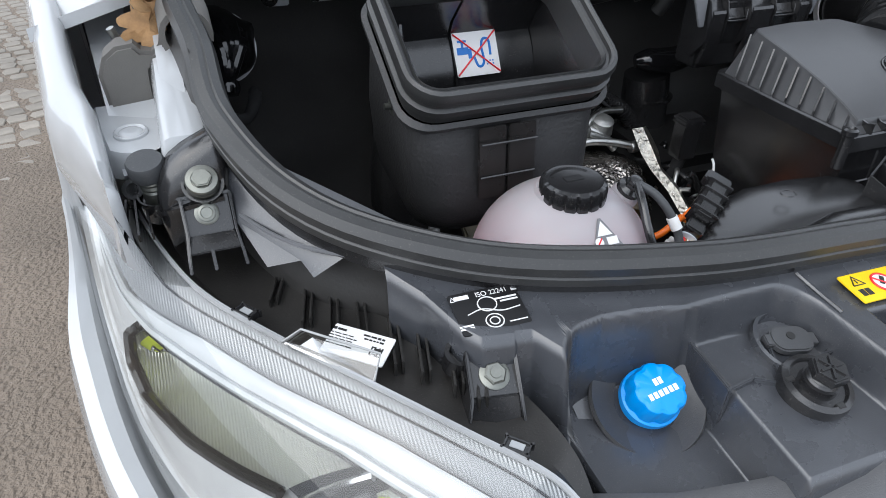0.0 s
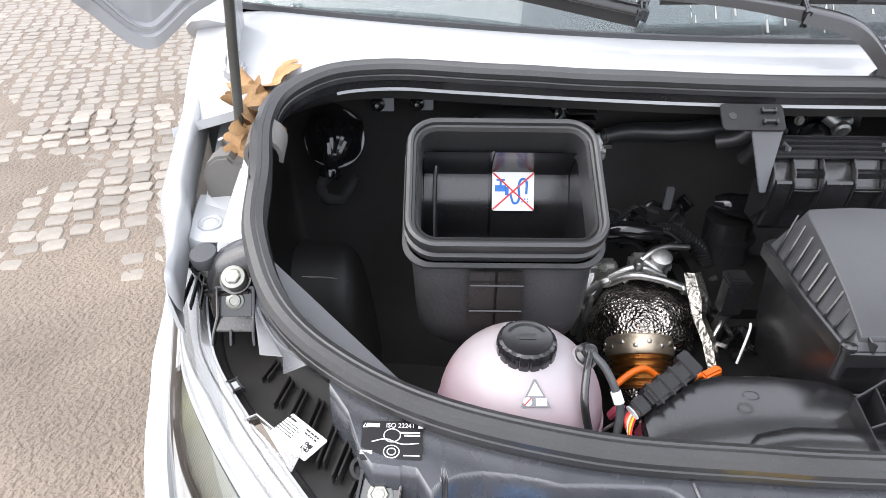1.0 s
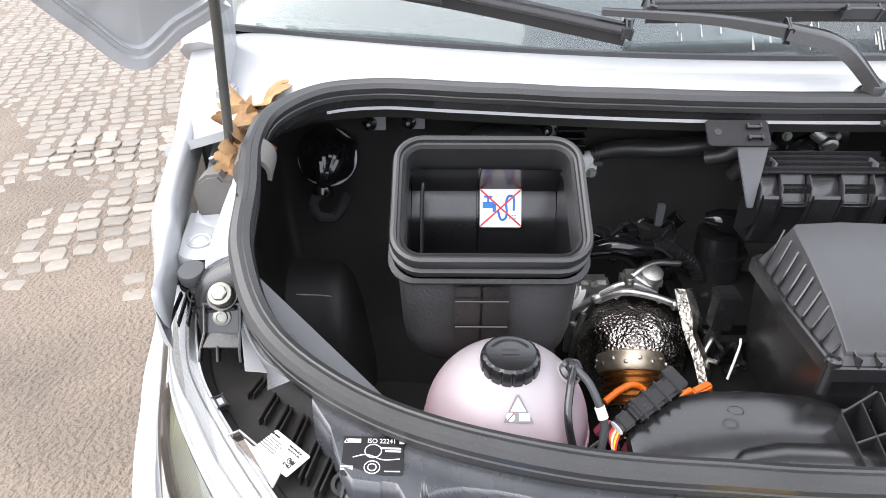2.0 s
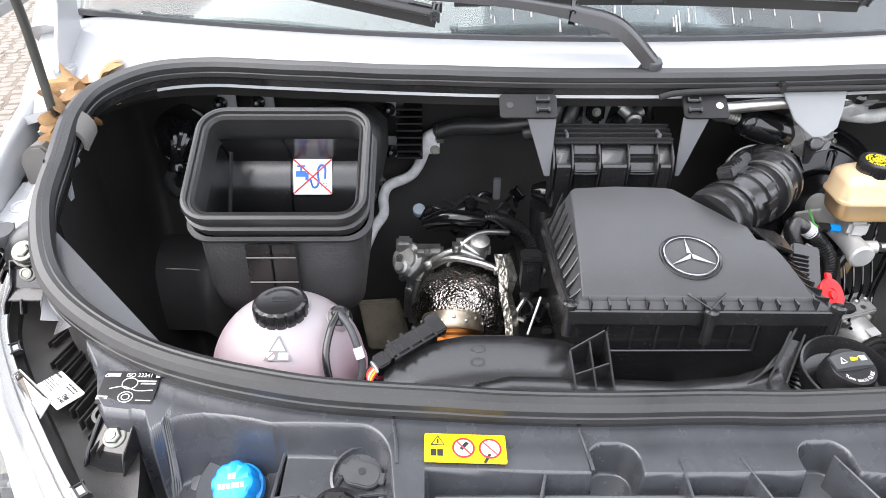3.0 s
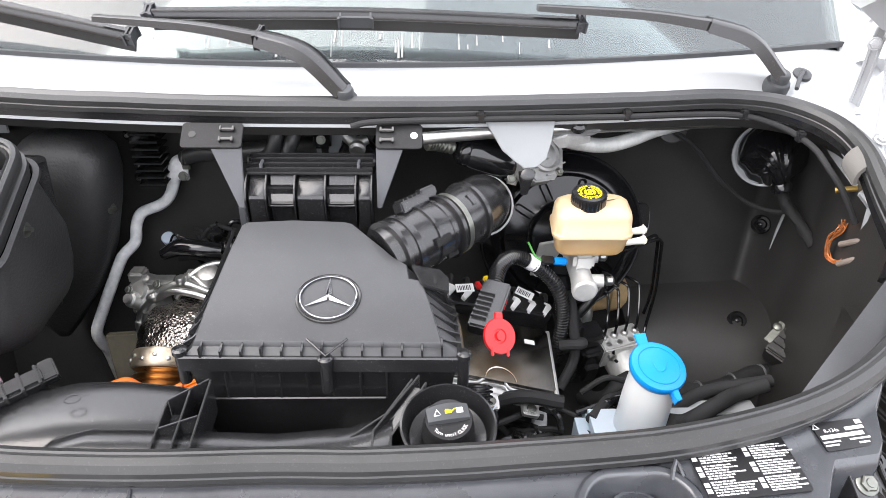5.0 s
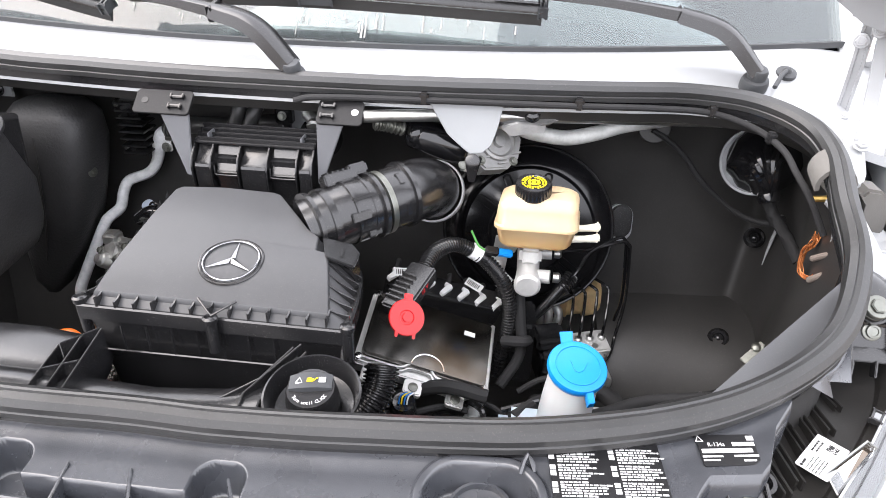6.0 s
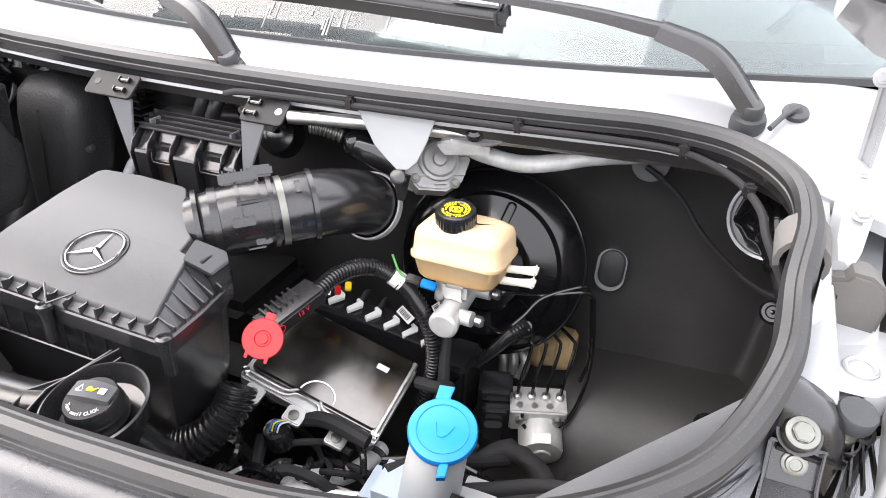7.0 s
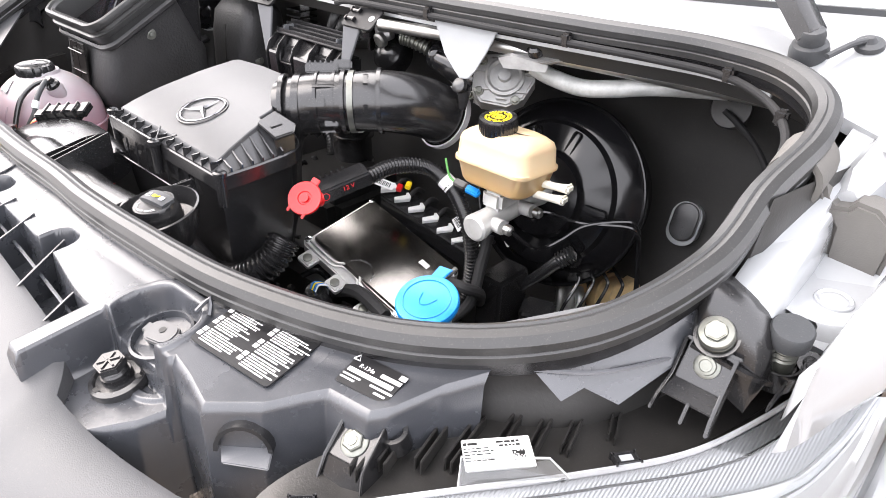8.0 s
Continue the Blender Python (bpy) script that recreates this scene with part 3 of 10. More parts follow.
    wheel = part("tyre", bm, SOFT, van, "black rubber tyre")
    bm = B()
    lathe(bm, [(0.205, -0.085), (0.205, 0.085), (0.19, 0.08), (0.17, 0.05), (0.06, 0.06), (0.05, 0.08), (0, 0.08)], m, 32)
    part("rim", bm, STEEL, wheel)

# side walls, floor and rear wall of the bay: a tub hung below the lip
def tub_point(p, i):
    x, y, z = p
    side = min(1, max(0, (abs(x) - 0.6) / 0.2))
    back = min(1, max(0, (y - 0.05) / 0.2))
    fr = 1 - min(1, max(0, (y + 0.1) / 0.2))
    if i == 0:
        return Vector((x * 0.995, y - 0.004 * back, z - 0.012))
    if i == 1:
        return Vector((x * (1 + 0.03 * side * min(1, max(0, (y - 0.02) / 0.14))), y + 0.02 * back + 0.012 * fr, z - 0.05))
    spread = [0, 0, 0.07, 0.10, 0.10, 0.07, 0.0][i]
    if spread > 0:
        spread *= min(1, max(0, (y - 0.02) / 0.14))
    rear = [0, 0, 0.44, 0.475, 0.485, 0.44, 0.35][i]
    front = [0, 0, -0.22, -0.20, -0.2, -0.2, -0.2][i]
    zz = [0, 0, 1.05, 0.97, 0.80, 0.64, 0.42][i]
    if z < 1.02:
        zz = min(zz, z - 0.05 - 0.02 * i)
    yy = back * (rear + 0.03 * abs(x)) + (1 - back) * (y * (1 - fr) + fr * max(y, front))
    return Vector((x * (1 + spread * (side * 0.7 + 0.3)), yy, zz))


rings = []
for i in range(7):
    rings.append([tub_point(p, i) for p in LOOP])
for r in rings[2:]:
    for q in r:
        k = noise.noise(q * 5.0)
        q.y -= max(0, q.y) * 0.035 * k
        q.x -= 0.012 * k * (1 if q.x > 0 else -1)
# finer rows down the walls
fine = []
for a, b in zip(rings, rings[1:]):
    for u in (0, 0.34, 0.67):
        fine.append([p.lerp(q, u) for p, q in zip(a, b)])
fine.append(rings[-1])
bm = loft(B(), fine, True, False)
part("bay_lining", bm, LINER, van, "black fibre lining of the engine bay", sharp=0.9)
bm = B()
plate(bm, [(-0.88, -0.22, 0.43), (0.88, -0.22, 0.43), (0.88, 0.40, 0.43), (-0.88, 0.40, 0.43)], 0.01)
part("bay_floor", bm, LINER, van)
# moulded pads and seams on the lining
def pad(s, pts, th=0.012):
    return plate(B(), [(s * x, y, z) for x, y, z in pts], th, 0.004)


for s in (1,):
    bm = B()
    rings = []
    for u in np.linspace(0, 1, 12):
        y, z = 0.50 - 0.28 * u, 0.645 - 0.012 * u - 0.18 * u ** 4
        rings.append([Vector((x, y - 0.05 * (x - 0.6) + 0.012 * noise.noise(Vector((x * 6, y * 6, 0))), z + 0.03 * (x - 0.56))) for x in np.linspace(0.585, 0.955, 14)])
    part("footwell_lining", loft(bm, rings, False), LINER, van, "black fibre lining over the footwell", sharp=1.2)
    bm = B()
    tube(bm, [(0.585, 0.485, 0.648), (0.62, 0.486, 0.650), (0.66, 0.487, 0.651)], 0.003, 6)
    part("lining_pale_line", bm, mat("pale_foam_edge", (0.6, 0.56, 0.48), 0.8), van, "pale foam edge or fold highlight of the lining")
    bm = B()
    tube(bm, [(0.893, 0.425, 0.862), (0.890, 0.43, 0.80), (0.887, 0.43, 0.752)], [0.0035, 0.003, 0.001], 6)
    part("body_gap", bm, WHITE, van)
    bm = B()
    tube(bm, [(0.908, 0.46, 0.668), (0.888, 0.342, 0.662), (0.866, 0.26, 0.654)], [0.0014, 0.0026, 0.0034], 6)
    part("body_gap", bm, WHITE, van)
    for p in ((0.812, 0.345, 0.632), (0.872, 0.462, 0.793)):
        bm = B()
        lathe(bm, [(0.02, 0), (0.016, 0.006), (0.011, 0.006), (0.009, 0.001), (0.004, 0.001), (0.003, 0.007), (0, 0.008)], at(p, (-0.2, -0.8, 0.5)), 20)
        part("lining_button", bm, GLOSS, van)
# step of the lining over the passenger's wheel arch, with a pale highlight along its fold
bm = B()
rings = []
for u in np.linspace(0, 1, 12):
    y = 0.50 - 0.16 * u
    z = 0.690 - 0.15 * u ** 2.2
    rings.append([Vector((x, y + 0.01 * noise.noise(Vector((x * 6, y * 6, 3))), z + 0.10 * (-0.84 - x) * 0.5 - d)) for x, d in [(x, 0) for x in np.linspace(-0.95, -0.775, 9)] + [(-0.762, 0.006), (-0.748, 0.022), (-0.728, 0.070), (-0.704, 0.15), (-0.690, 0.24)]])
part("arch_lining", loft(bm, rings, False), LINER, van, "black fibre lining stepped over the wheel arch", sharp=1.2)
# thin pale tube that paints in the highlight on the fold
bm = B()
tube(bm, [(-0.892, 0.412, 0.650), (-0.842, 0.410, 0.648), (-0.80, 0.410, 0.646), (-0.765, 0.410, 0.640)], [0.0008, 0.0018, 0.0014, 0.0008], 6)
part("lining_pale_line", bm, mat("pale_fold_highlight", (0.5, 0.47, 0.41), 0.8), van, "pale foam edge or fold highlight of the lining")
for s in (-1, 1):
    arc = [p for p in LOOP if s * p.x > 0.555 and -0.21 < p.y < 0.03]
    arc.sort(key=lambda p: p.y)
    a, b = Vector((s * 0.560, -0.188, 0.880)), Vector((s * 0.806, 0.018, 0.981))
    rings = []
    for i, p in enumerate(arc):
        u = i / (len(arc) - 1)
        q = p + Vector((0, 0, -0.014))
        ch = a.lerp(b, u)
        mid = q.lerp(ch, 0.5) + Vector((0, 0, 0.003 * math.sin(math.pi * u)))
        rings.append([q, mid, ch, ch + Vector((0, 0, -0.004)), q + Vector((0, 0, -0.006))])
    part("corner_apron", loft(B(), rings, True), APRON, van, "grey plastic apron inside the seal")

# cable grommets with black rubber boots in the rear wall corners
def grommet(s, c, r=0.052):
    g = thing("cable_grommet", c, "shiny black rubber cable boot in a pale round hole", "grommet", "grommets in the rear wall")
    ax = Vector((-s * 0.25, -0.9, 0.35))
    m = at(c, ax)
    mb = at(Vector(c) + Vector((0.012 if s > 0 else 0.0, -0.004, 0.004)), ax)
    bm = B()
    lathe(bm, [(r * 1.02, -0.01), (r * 1.06, 0.0), (r * 1.04, 0.003), (r * 0.97, 0.002), (r * 0.95, -0.01)], m, 36)
    part("hole_rim", bm, WHITE, g, "bare white sheet metal rim")
    bm = B()
    lathe(bm, [(r * 1.06, -0.012), (r * 1.03, 0.008), (r * 0.9, 0.020), (r * 0.7, 0.030), (r * 0.45, 0.040), (r * 0.2, 0.046), (0, 0.047)], mb, 40)
    for v in bm.verts:
        v.co += Vector((1, 1, 1)) * 0.008 * noise.noise(v.co * 32)
    part("boot", bm, GLOSS, g)
    # folds of the boot, drawn together to a neck below
    neck = mb @ Vector((s * 0.012, -0.062, 0.030))
    for i in range(7):
        q = 0.4 + i * 0.62
        a = mb @ Vector((r * 0.62 * math.cos(q), r * 0.62 * math.sin(q), 0.026))
        b = mb @ Vector((r * 0.3 * math.cos(q), r * 0.3 * math.sin(q) - 0.012, 0.046))
        bm = B()
        tube(bm, [a, b, b.lerp(neck, 0.55) + Vector((0, -0.006, 0)), neck], [0.007, 0.010, 0.009, 0.007], 10)
        part("boot_fold", bm, GLOSS, g)
    bm = B()
    lathe(bm, [(0.0, -0.012), (0.017, -0.010), (0.020, 0.0), (0.017, 0.010), (0, 0.012)], at(neck, (s * 0.2, -0.5, -0.8)), 20)
    part("neck", bm, GLOSS, g)
    bm = B()
    if s > 0:
        pts = [neck, neck + Vector((0.012, -0.008, -0.03)), neck + Vector((0.034, -0.035, -0.058)), neck + Vector((0.05, -0.07, -0.085))]
    else:
        pts = [neck, neck + Vector((-0.016, -0.012, -0.018)), neck + Vector((-0.008, -0.018, -0.040)), neck + Vector((0.018, -0.014, -0.046)), neck + Vector((0.034, -0.004, -0.030)), neck + Vector((0.040, 0.02, -0.020))]
    tube(bm, pts, 0.010, 12)
    for v in bm.verts:
        v.co += Vector((1, 1, 1)) * 0.003 * noise.noise(v.co * 90)
    part("taped_cable", bm, TAPE, g)


grommet(-1, (-0.775, 0.455, 0.93))
grommet(1, (0.826, 0.44, 0.957), 0.058)

# ---- bonnet seal ----
seal = thing("bonnet_seal", (0, 0, 0.95), "black ribbed rubber bonnet seal round the engine bay", "seal")
bulb = [(-0.013, -0.016), (0.013, -0.016), (0.014, -0.008), (0.0125, -0.006), (0.0145, -0.004), (0.016, 0.004), (0.0125, 0.0125), (0.0045, 0.0165), (0.0025, 0.0145), (-0.003, 0.0165),
        (-0.0115, 0.0135), (-0.016, 0.005), (-0.0145, -0.004), (-0.0125, -0.006), (-0.014, -0.008)]
path = [p + Vector((0, 0, 0.004 + 0.0008 * noise.noise(p * 14))) for p in LOOP]
part("bulb", sweep(B(), path, bulb, True, scale=[0.93 - 0.07 * ss(0.1, 0.22, p.y) for p in LOOP]), RUBBER, seal, sharp=0.5)
part("carrier_strip", sweep(B(), [p + Vector((0, 0, -0.016 + 0.009 * ss(0.1, 0.22, p.y))) for p in LOOP], [(-0.006, -0.012), (0.006, -0.016), (0.009, 0.004), (-0.009, 0.004)], True), BLACK, seal)

# ---- front panel ----
def rr_dist(x, y, cx, cy, hx, hy, r):
    dx, dy = abs(x - cx) - hx + r, abs(y - cy) - hy + r
    return math.hypot(max(dx, 0), max(dy, 0)) + min(max(dx, dy), 0) - r


def panel_z(x, y):
    yl, zl = lip(x)
    d = yl - y
    z = zl - 0.019 - 0.10 * max(0, d) - 0.004 * ss(0.0, 0.03, d)
    # one recess on the passenger's side: deep round the filler, shallower round the striker
    yr = float(np.interp(x, [-0.592, -0.563, -0.540, -0.50, -0.464, -0.44, -0.335], [-0.250, -0.246, -0.243, -0.248, -0.256, -0.255, -0.255]))
    a, b = max(-0.592 - x, x + 0.338 - 0.12 * max(0, -0.28 - y)), y - yr
    r = 0.034
    w = math.hypot(max(a + r, 0), max(b + r, 0)) - r if max(a, b) > -r else max(a, b)
    deep = 0.040 + 0.050 * ss(-0.450, -0.462, x)
    z -= deep * ss(0.002, -0.010, w)
    # striker well on the driver's side, open to a deep corner in front of it
    w = rr_dist(x, y, 0.381, -0.290, 0.054, 0.036, 0.032)
    z -= 0.032 * ss(0.001, -0.005, w)
    z += 0.004 * ss(0.007, 0.003, abs(w - 0.005))
    w = max(0.325 - x, x - 0.455, y + 0.314)
    z -= 0.060 * ss(0.001, -0.004, w) - 0.032 * ss(0.001, -0.005, max(w, rr_dist(x, y, 0.381, -0.290, 0.054, 0.036, 0.032)))
    # lower tray along the middle, with two notches above it
    w = max(abs(x) - 0.30, y + 0.303 + 0.02 * ss(0.1, 0.3, x))
    z -= 0.056 * ss(0.001, -0.004, w)
    for cx in (-0.10, 0.125):
        w = rr_dist(x, y, cx, -0.325, 0.027, 0.058, 0.020)
        z -= 0.045 * ss(0.001, -0.004, w)
    return z


panel = thing("front_panel", (0, -0.3, 0.8), "black plastic front panel above the radiator with moulded recesses", "panel")
NX, NY = 1000, 130
rings = []
for i in range(NX + 1):
    x = -0.70 + 1.40 * i / NX
    yl, zl = lip(x)
    if x > 0:
        yf = float(np.interp(x, [0, 0.40, 0.440, 0.455, 0.49, 0.53, 0.57, 0.59, 0.60, 0.62], [-0.40, -0.40, -0.345, -0.305, -0.310, -0.319, -0.285, -0.253, -0.240, -0.238]))
    else:
        yf = float(np.interp(-x, [0, 0.574, 0.580, 0.590, 0.604, 0.62], [-0.40, -0.40, -0.285, -0.262, -0.238, -0.236]))
    if abs(x) > 0.62:
        yf = float(np.interp(abs(x), [0.62, 0.648, 0.660, 0.677, 0.70], [-0.238, -0.236, -0.222, -0.178, -0.148]))
    row = []
    for j in range(NY + 1):
        y = yl + 0.012 + (yf - yl - 0.012) * j / NY
        row.append(Vector((x, y, panel_z(x, y))))
    row.append(row[-1] + Vector((0, -0.006, -0.012)))
    row.append(row[-1] + Vector((0, -0.002, -0.07)))
    row.append(row[-1] + Vector((0, -0.001, -0.10)))
    rings.append(row)
part("moulding", loft(B(), rings, False), PANEL, panel, sharp=3.0)
# seams across the panel
for cx in (-0.132, -0.335):
    bm = B()
    yl, zl = lip(cx)
    tube(bm, [(cx, yl - 0.01, panel_z(cx, yl - 0.01) + 0.001), (cx + 0.004, yl - 0.035, panel_z(cx + 0.004, yl - 0.035) + 0.001), (cx + 0.006, yl - 0.06, panel_z(cx, yl - 0.06) + 0.001)], 0.0022, 6)
    part("moulded_seam", bm, PANEL, panel)
# ribs of the tray
for x, dx in ((0.135, 0.045), (0.232, 0.032), (0.305, 0.012), (0.035, 0.03), (-0.03, 0.0), (-0.17, -0.03)):
    bm = B()
    plate(bm, [(x - 0.004, -0.29, 0.805), (x - 0.002, -0.285, 0.869), (x + dx * 0.6, -0.335, 0.857), (x + dx, -0.392, 0.834), (x + dx, -0.392, 0.795)], 0.003, 0.0008)
    part("rib", bm, PANEL, panel)
# partition beside the filler, with a stepped end
for pts in ([(-0.455, -0.252, 0.80), (-0.455, -0.252, 0.852), (-0.459, -0.318, 0.848), (-0.459, -0.318, 0.80)],
            [(-0.459, -0.318, 0.80), (-0.459, -0.318, 0.848), (-0.430, -0.314, 0.848), (-0.430, -0.314, 0.81)],
            [(-0.430, -0.314, 0.81), (-0.430, -0.314, 0.848), (-0.408, -0.325, 0.845), (-0.408, -0.325, 0.81)],
            [(-0.372, -0.252, 0.832), (-0.372, -0.252, 0.848), (-0.405, -0.319, 0.846), (-0.405, -0.319, 0.83)],
            [(-0.405, -0.319, 0.83), (-0.405, -0.319, 0.848), (-0.335, -0.312, 0.848), (-0.335, -0.312, 0.83)]):
    bm = B()
    plate(bm, pts, 0.0035, 0.001)
    part("partition", bm, PANEL, panel)
bm = B()
tube(bm, [(-0.29, -0.316, 0.846), (0.0, -0.318, 0.845), (0.30, -0.335, 0.848)], 0.0022, 6)
part("ledge", bm, PANEL, panel)
for s, cx, cy in ((-1, -0.367, -0.288), (1, 0.383, -0.285)):
    # striker socket: an oval plate with a hole
    z = panel_z(cx, cy)
    bm = B()
    lathe(bm, [(0.034, 0), (0.034, 0.009), (0.031, 0.010), (0.030, 0.002), (0, 0.002)], at((cx, cy, z), (0, -0.25, 1)), 32)
    sock = part("socket_ring", bm, PANEL, panel)
    bm = B()
    prism(bm, rrect(0.040, 0.027, 0.012), at((cx, cy, z + 0.004), (0, -0.25, 1), (1, 0.25 * s, 0)), 0, 0.008, 0.0015)
    for a in (-1, 1):
        box(bm, (a * 0.021, 0, 0.004), (0.008, 0.012, 0.006), at((cx, cy, z + 0.004), (0, -0.25, 1), (1, 0.25 * s, 0)), bev=0.001)
    part("striker_plate", bm, APRON, panel, "grey striker plate")
    bm = B()
    lathe(bm, [(0.004, 0), (0.004, 0.0005), (0, 0.0005)], at((cx, cy, z + 0.0125), (0, -0.25, 1)), 14)
    part("striker_hole", bm, INKB, panel)
    # threaded rubber stop in front of it
    px, py = (-0.388, -0.338) if s < 0 else (0.375, -0.334)
    pz = 0.846 if s < 0 else 0.822
    stop = thing("bonnet_stop", (px, py, pz - 0.01), "black hexagonal screw-in bonnet stop", "stop", "screw-in bonnet stops")
    bm = B()
    lathe(bm, [(0.020, -0.05), (0.024, -0.02), (0.028, -0.012), (0.030, 0.0), (0.029, 0.006), (0.024, 0.008), (0.022, 0.005), (0.016, 0.005), (0.015, 0.012), (0, 0.012)], at((px, py, pz), (0, -0.2, 1)), 30)
    part("collar", bm, BLACK, stop)
    for i in range(3):
        q = math.tau * i / 3 + 0.6
        bm = B()
        box(bm, (0.0235 * math.cos(q), 0.0235 * math.sin(q), 0.0065), (0.008, 0.005, 0.003), at((px, py, pz), (0, -0.2, 1)), bev=0.0006)
        part("slot", bm, INKB, stop)
    bm = B()
    lathe(bm, [(0.013, 0.008), (0.0135, 0.014), (0.012, 0.016), (0.0135, 0.018), (0.012, 0.02)], at((px, py, pz), (0, -0.2, 1)), 20)
    prism(bm, [(0.0155 * math.cos(math.tau * i / 6), 0.0155 * math.sin(math.tau * i / 6)) for i in range(6)], at((px, py, pz), (0, -0.2, 1)), 0.019, 0.029, 0.0015)
    for i in range(3):
        q = math.pi * i / 3
        box(bm, (0, 0, 0.0295), (0.022, 0.002, 0.002), at((px, py, pz), (0, -0.2, 1)) @ pose(0, 0, 0, 0, 0, math.degrees(q)))
    part("screw_head", bm, BLACK, stop)
# front face below the panel's edge, with a drain pocket
bm = B()
rings = []
for x in np.linspace(-0.45, 0.43, 41):
    rings.append([Vector((x, -0.398, 0.815)), Vector((x, -0.405, 0.79)), Vector((x, -0.415, 0.68))])
part("front_face", loft(bm, rings, False), BLACK, panel)
# drain pocket in the panel's side wall
for s, c in ((1, Vector((0.559, -0.304, 0.846))),):
    m = at(c, (0.66, -0.75, 0.0), (0.75, 0.66, 0))
    bm = B()
    rings = []
    for q in np.linspace(0, math.pi, 12):
        a, b = math.cos(q), math.sin(q)
        rings.append([m @ Vector((a * 0.026, b * 0.030 - 0.005, z)) if k == 0 else m @ Vector((a * 0.022, b * 0.026 - 0.005, z)) for k, z in ((0, -0.01), (0, 0.006), (1, 0.006), (1, -0.01))])
    part("pocket_rim", loft(bm, rings, True), BLACK, panel)
    bm = B()
    plate(bm, [m @ Vector(q) for q in ((-0.024, -0.006, -0.006), (0.024, -0.006, -0.006), (0.024, -0.012, 0.018), (-0.018, -0.012, 0.012))], 0.003, 0.001)
    part("pocket_shelf", bm, SHELF, panel)
# triangular lug by the right striker
bm = B()
tube(bm, [(0.418, -0.262, 0.893), (0.424, -0.248, 0.905), (0.432, -0.256, 0.892)], 0.0025, 6, k=2)
part("lug", bm, PANEL, panel)

# ---- filler neck with its blue cap ----
fill = thing("filler_neck", (-0.518, -0.288, 0.80), "round black filler dish with a blue screw cap", "filler")
AX = Vector((-0.10, -0.42, 0.9)).normalized()
C0 = Vector((-0.502, -0.277, 0.812))
bm = B()
lathe(bm, [(0.030, -0.03), (0.050, -0.014), (0.0525, 0.0), (0.0505, 0.003), (0.047, 0.001), (0.036, -0.004), (0.029, -0.006), (0.028, -0.010), (0.0, -0.010)], at(C0, AX), 48)
part("dish", bm, COVER, fill)
bm = B()
prism(bm, [(-0.066, 0.045), (-0.04, 0.064), (0.045, 0.060), (0.064, 0.030), (0.058, -0.07), (-0.045, -0.075), (-0.066, -0.02)], at(C0 + AX * -0.010, AX), -0.004, 0.001, 0.003)
part("dish_plate", bm, PANEL, fill)
bm = B()
prof = [(0.0, 0.034), (0.0195, 0.034), (0.0225, 0.032), (0.0240, 0.028), (0.0245, 0.010), (0.0265, 0.009), (0.0268, 0.002), (0.0240, 0.001), (0.0240, -0.006), (0.0, -0.006)]
lathe(bm, prof, at(C0, AX), 64)
m0 = at(C0, AX).inverted()
for v in bm.verts:
    q = m0 @ v.co
    r = math.hypot(q.x, q.y)
    if r > 0.018 and q.z > 0.0095:
        k = 1 - 0.075 * abs(math.sin(4 * math.atan2(q.y, q.x))) ** 6
        q.x *= k
        q.y *= k
        v.co = m0.inverted() @ q
cap = part("cap", bm, BLUE, fill, "bright blue ribbed screw cap")
def bars(parent, m, rows, material, name="print_bar", h=0.0004):
    """Unreadable print as plain bars: rows of (x, y, width, height) on the plane of m; fine print goes into one mesh."""
    if len(rows) <= 9:
        for x, y, w, t in rows:
            bm = B()
            box(bm, (x + w / 2, y, h / 2), (w, t, h), m)
            part(name, bm, material, parent)
        return
    bm = B()
    for x, y, w, t in rows:
        box(bm, (x + w / 2, y, h / 2), (w, t, h), m)
    tagged(part("fine_print", bm, material, parent), "", "", "", "stuff")


def lines(rnd, x, y, w, n, step, t):
    """Rows of word-sized bars."""
    out = []
    for i in range(n):
        p, end = x, x + w * rnd.uniform(0.55, 1.0)
        while p < end:
            k = rnd.uniform(0.0016, 0.0062)
            out.append((p, y - step * i, k, t * rnd.uniform(0.75, 1.0)))
            p += k + 0.0011
    return out


top = at(C0 + AX * 0.0341, AX, (1, 0.1, 0))
bars(cap, top, [(-0.0145 + 0.0049 * i, -0.004, 0.0036, 0.0055) for i in range(6)] + [(-0.004, 0.006, 0.0036, 0.006), (0.0005, 0.006, 0.0036, 0.006)], INKW)

# ---- stickers on the front panel ----
def sticker(name, corner, right, down, w, h, material, label, category):
    """A sticker by its upper left corner, its directions and its size. Returns the thing and the frame of its face, from the middle."""
    r, d = Vector(right).normalized(), Vector(down)
    d = (d - r * d.dot(r)).normalized()
    n = d.cross(r)
    c = Vector(corner) + r * w / 2 + d * h / 2
    m = Matrix.Translation(c) @ Matrix((r, -d, n)).transposed().to_4x4()
    bm = B()
    prism(bm, rrect(w, h, min(w, h) * 0.05, 3), m, -0.0006, 0.0008)
    return solo(name, bm, material, c, label, category), m @ Matrix.Translation((0, 0, 0.0009))


st, m = sticker("fluid_sticker", (-0.6605, -0.1915, 0.9080), (0.060, 0.001, -0.003), (0.001, -0.040, -0.011), 0.061, 0.041, LABELB, "small black sticker with a white diagram beside the seal", "sticker")
words("ISO 22241", 0.0068, m @ Matrix.Translation((0.008, 0.0155, 0)), INKW, st)
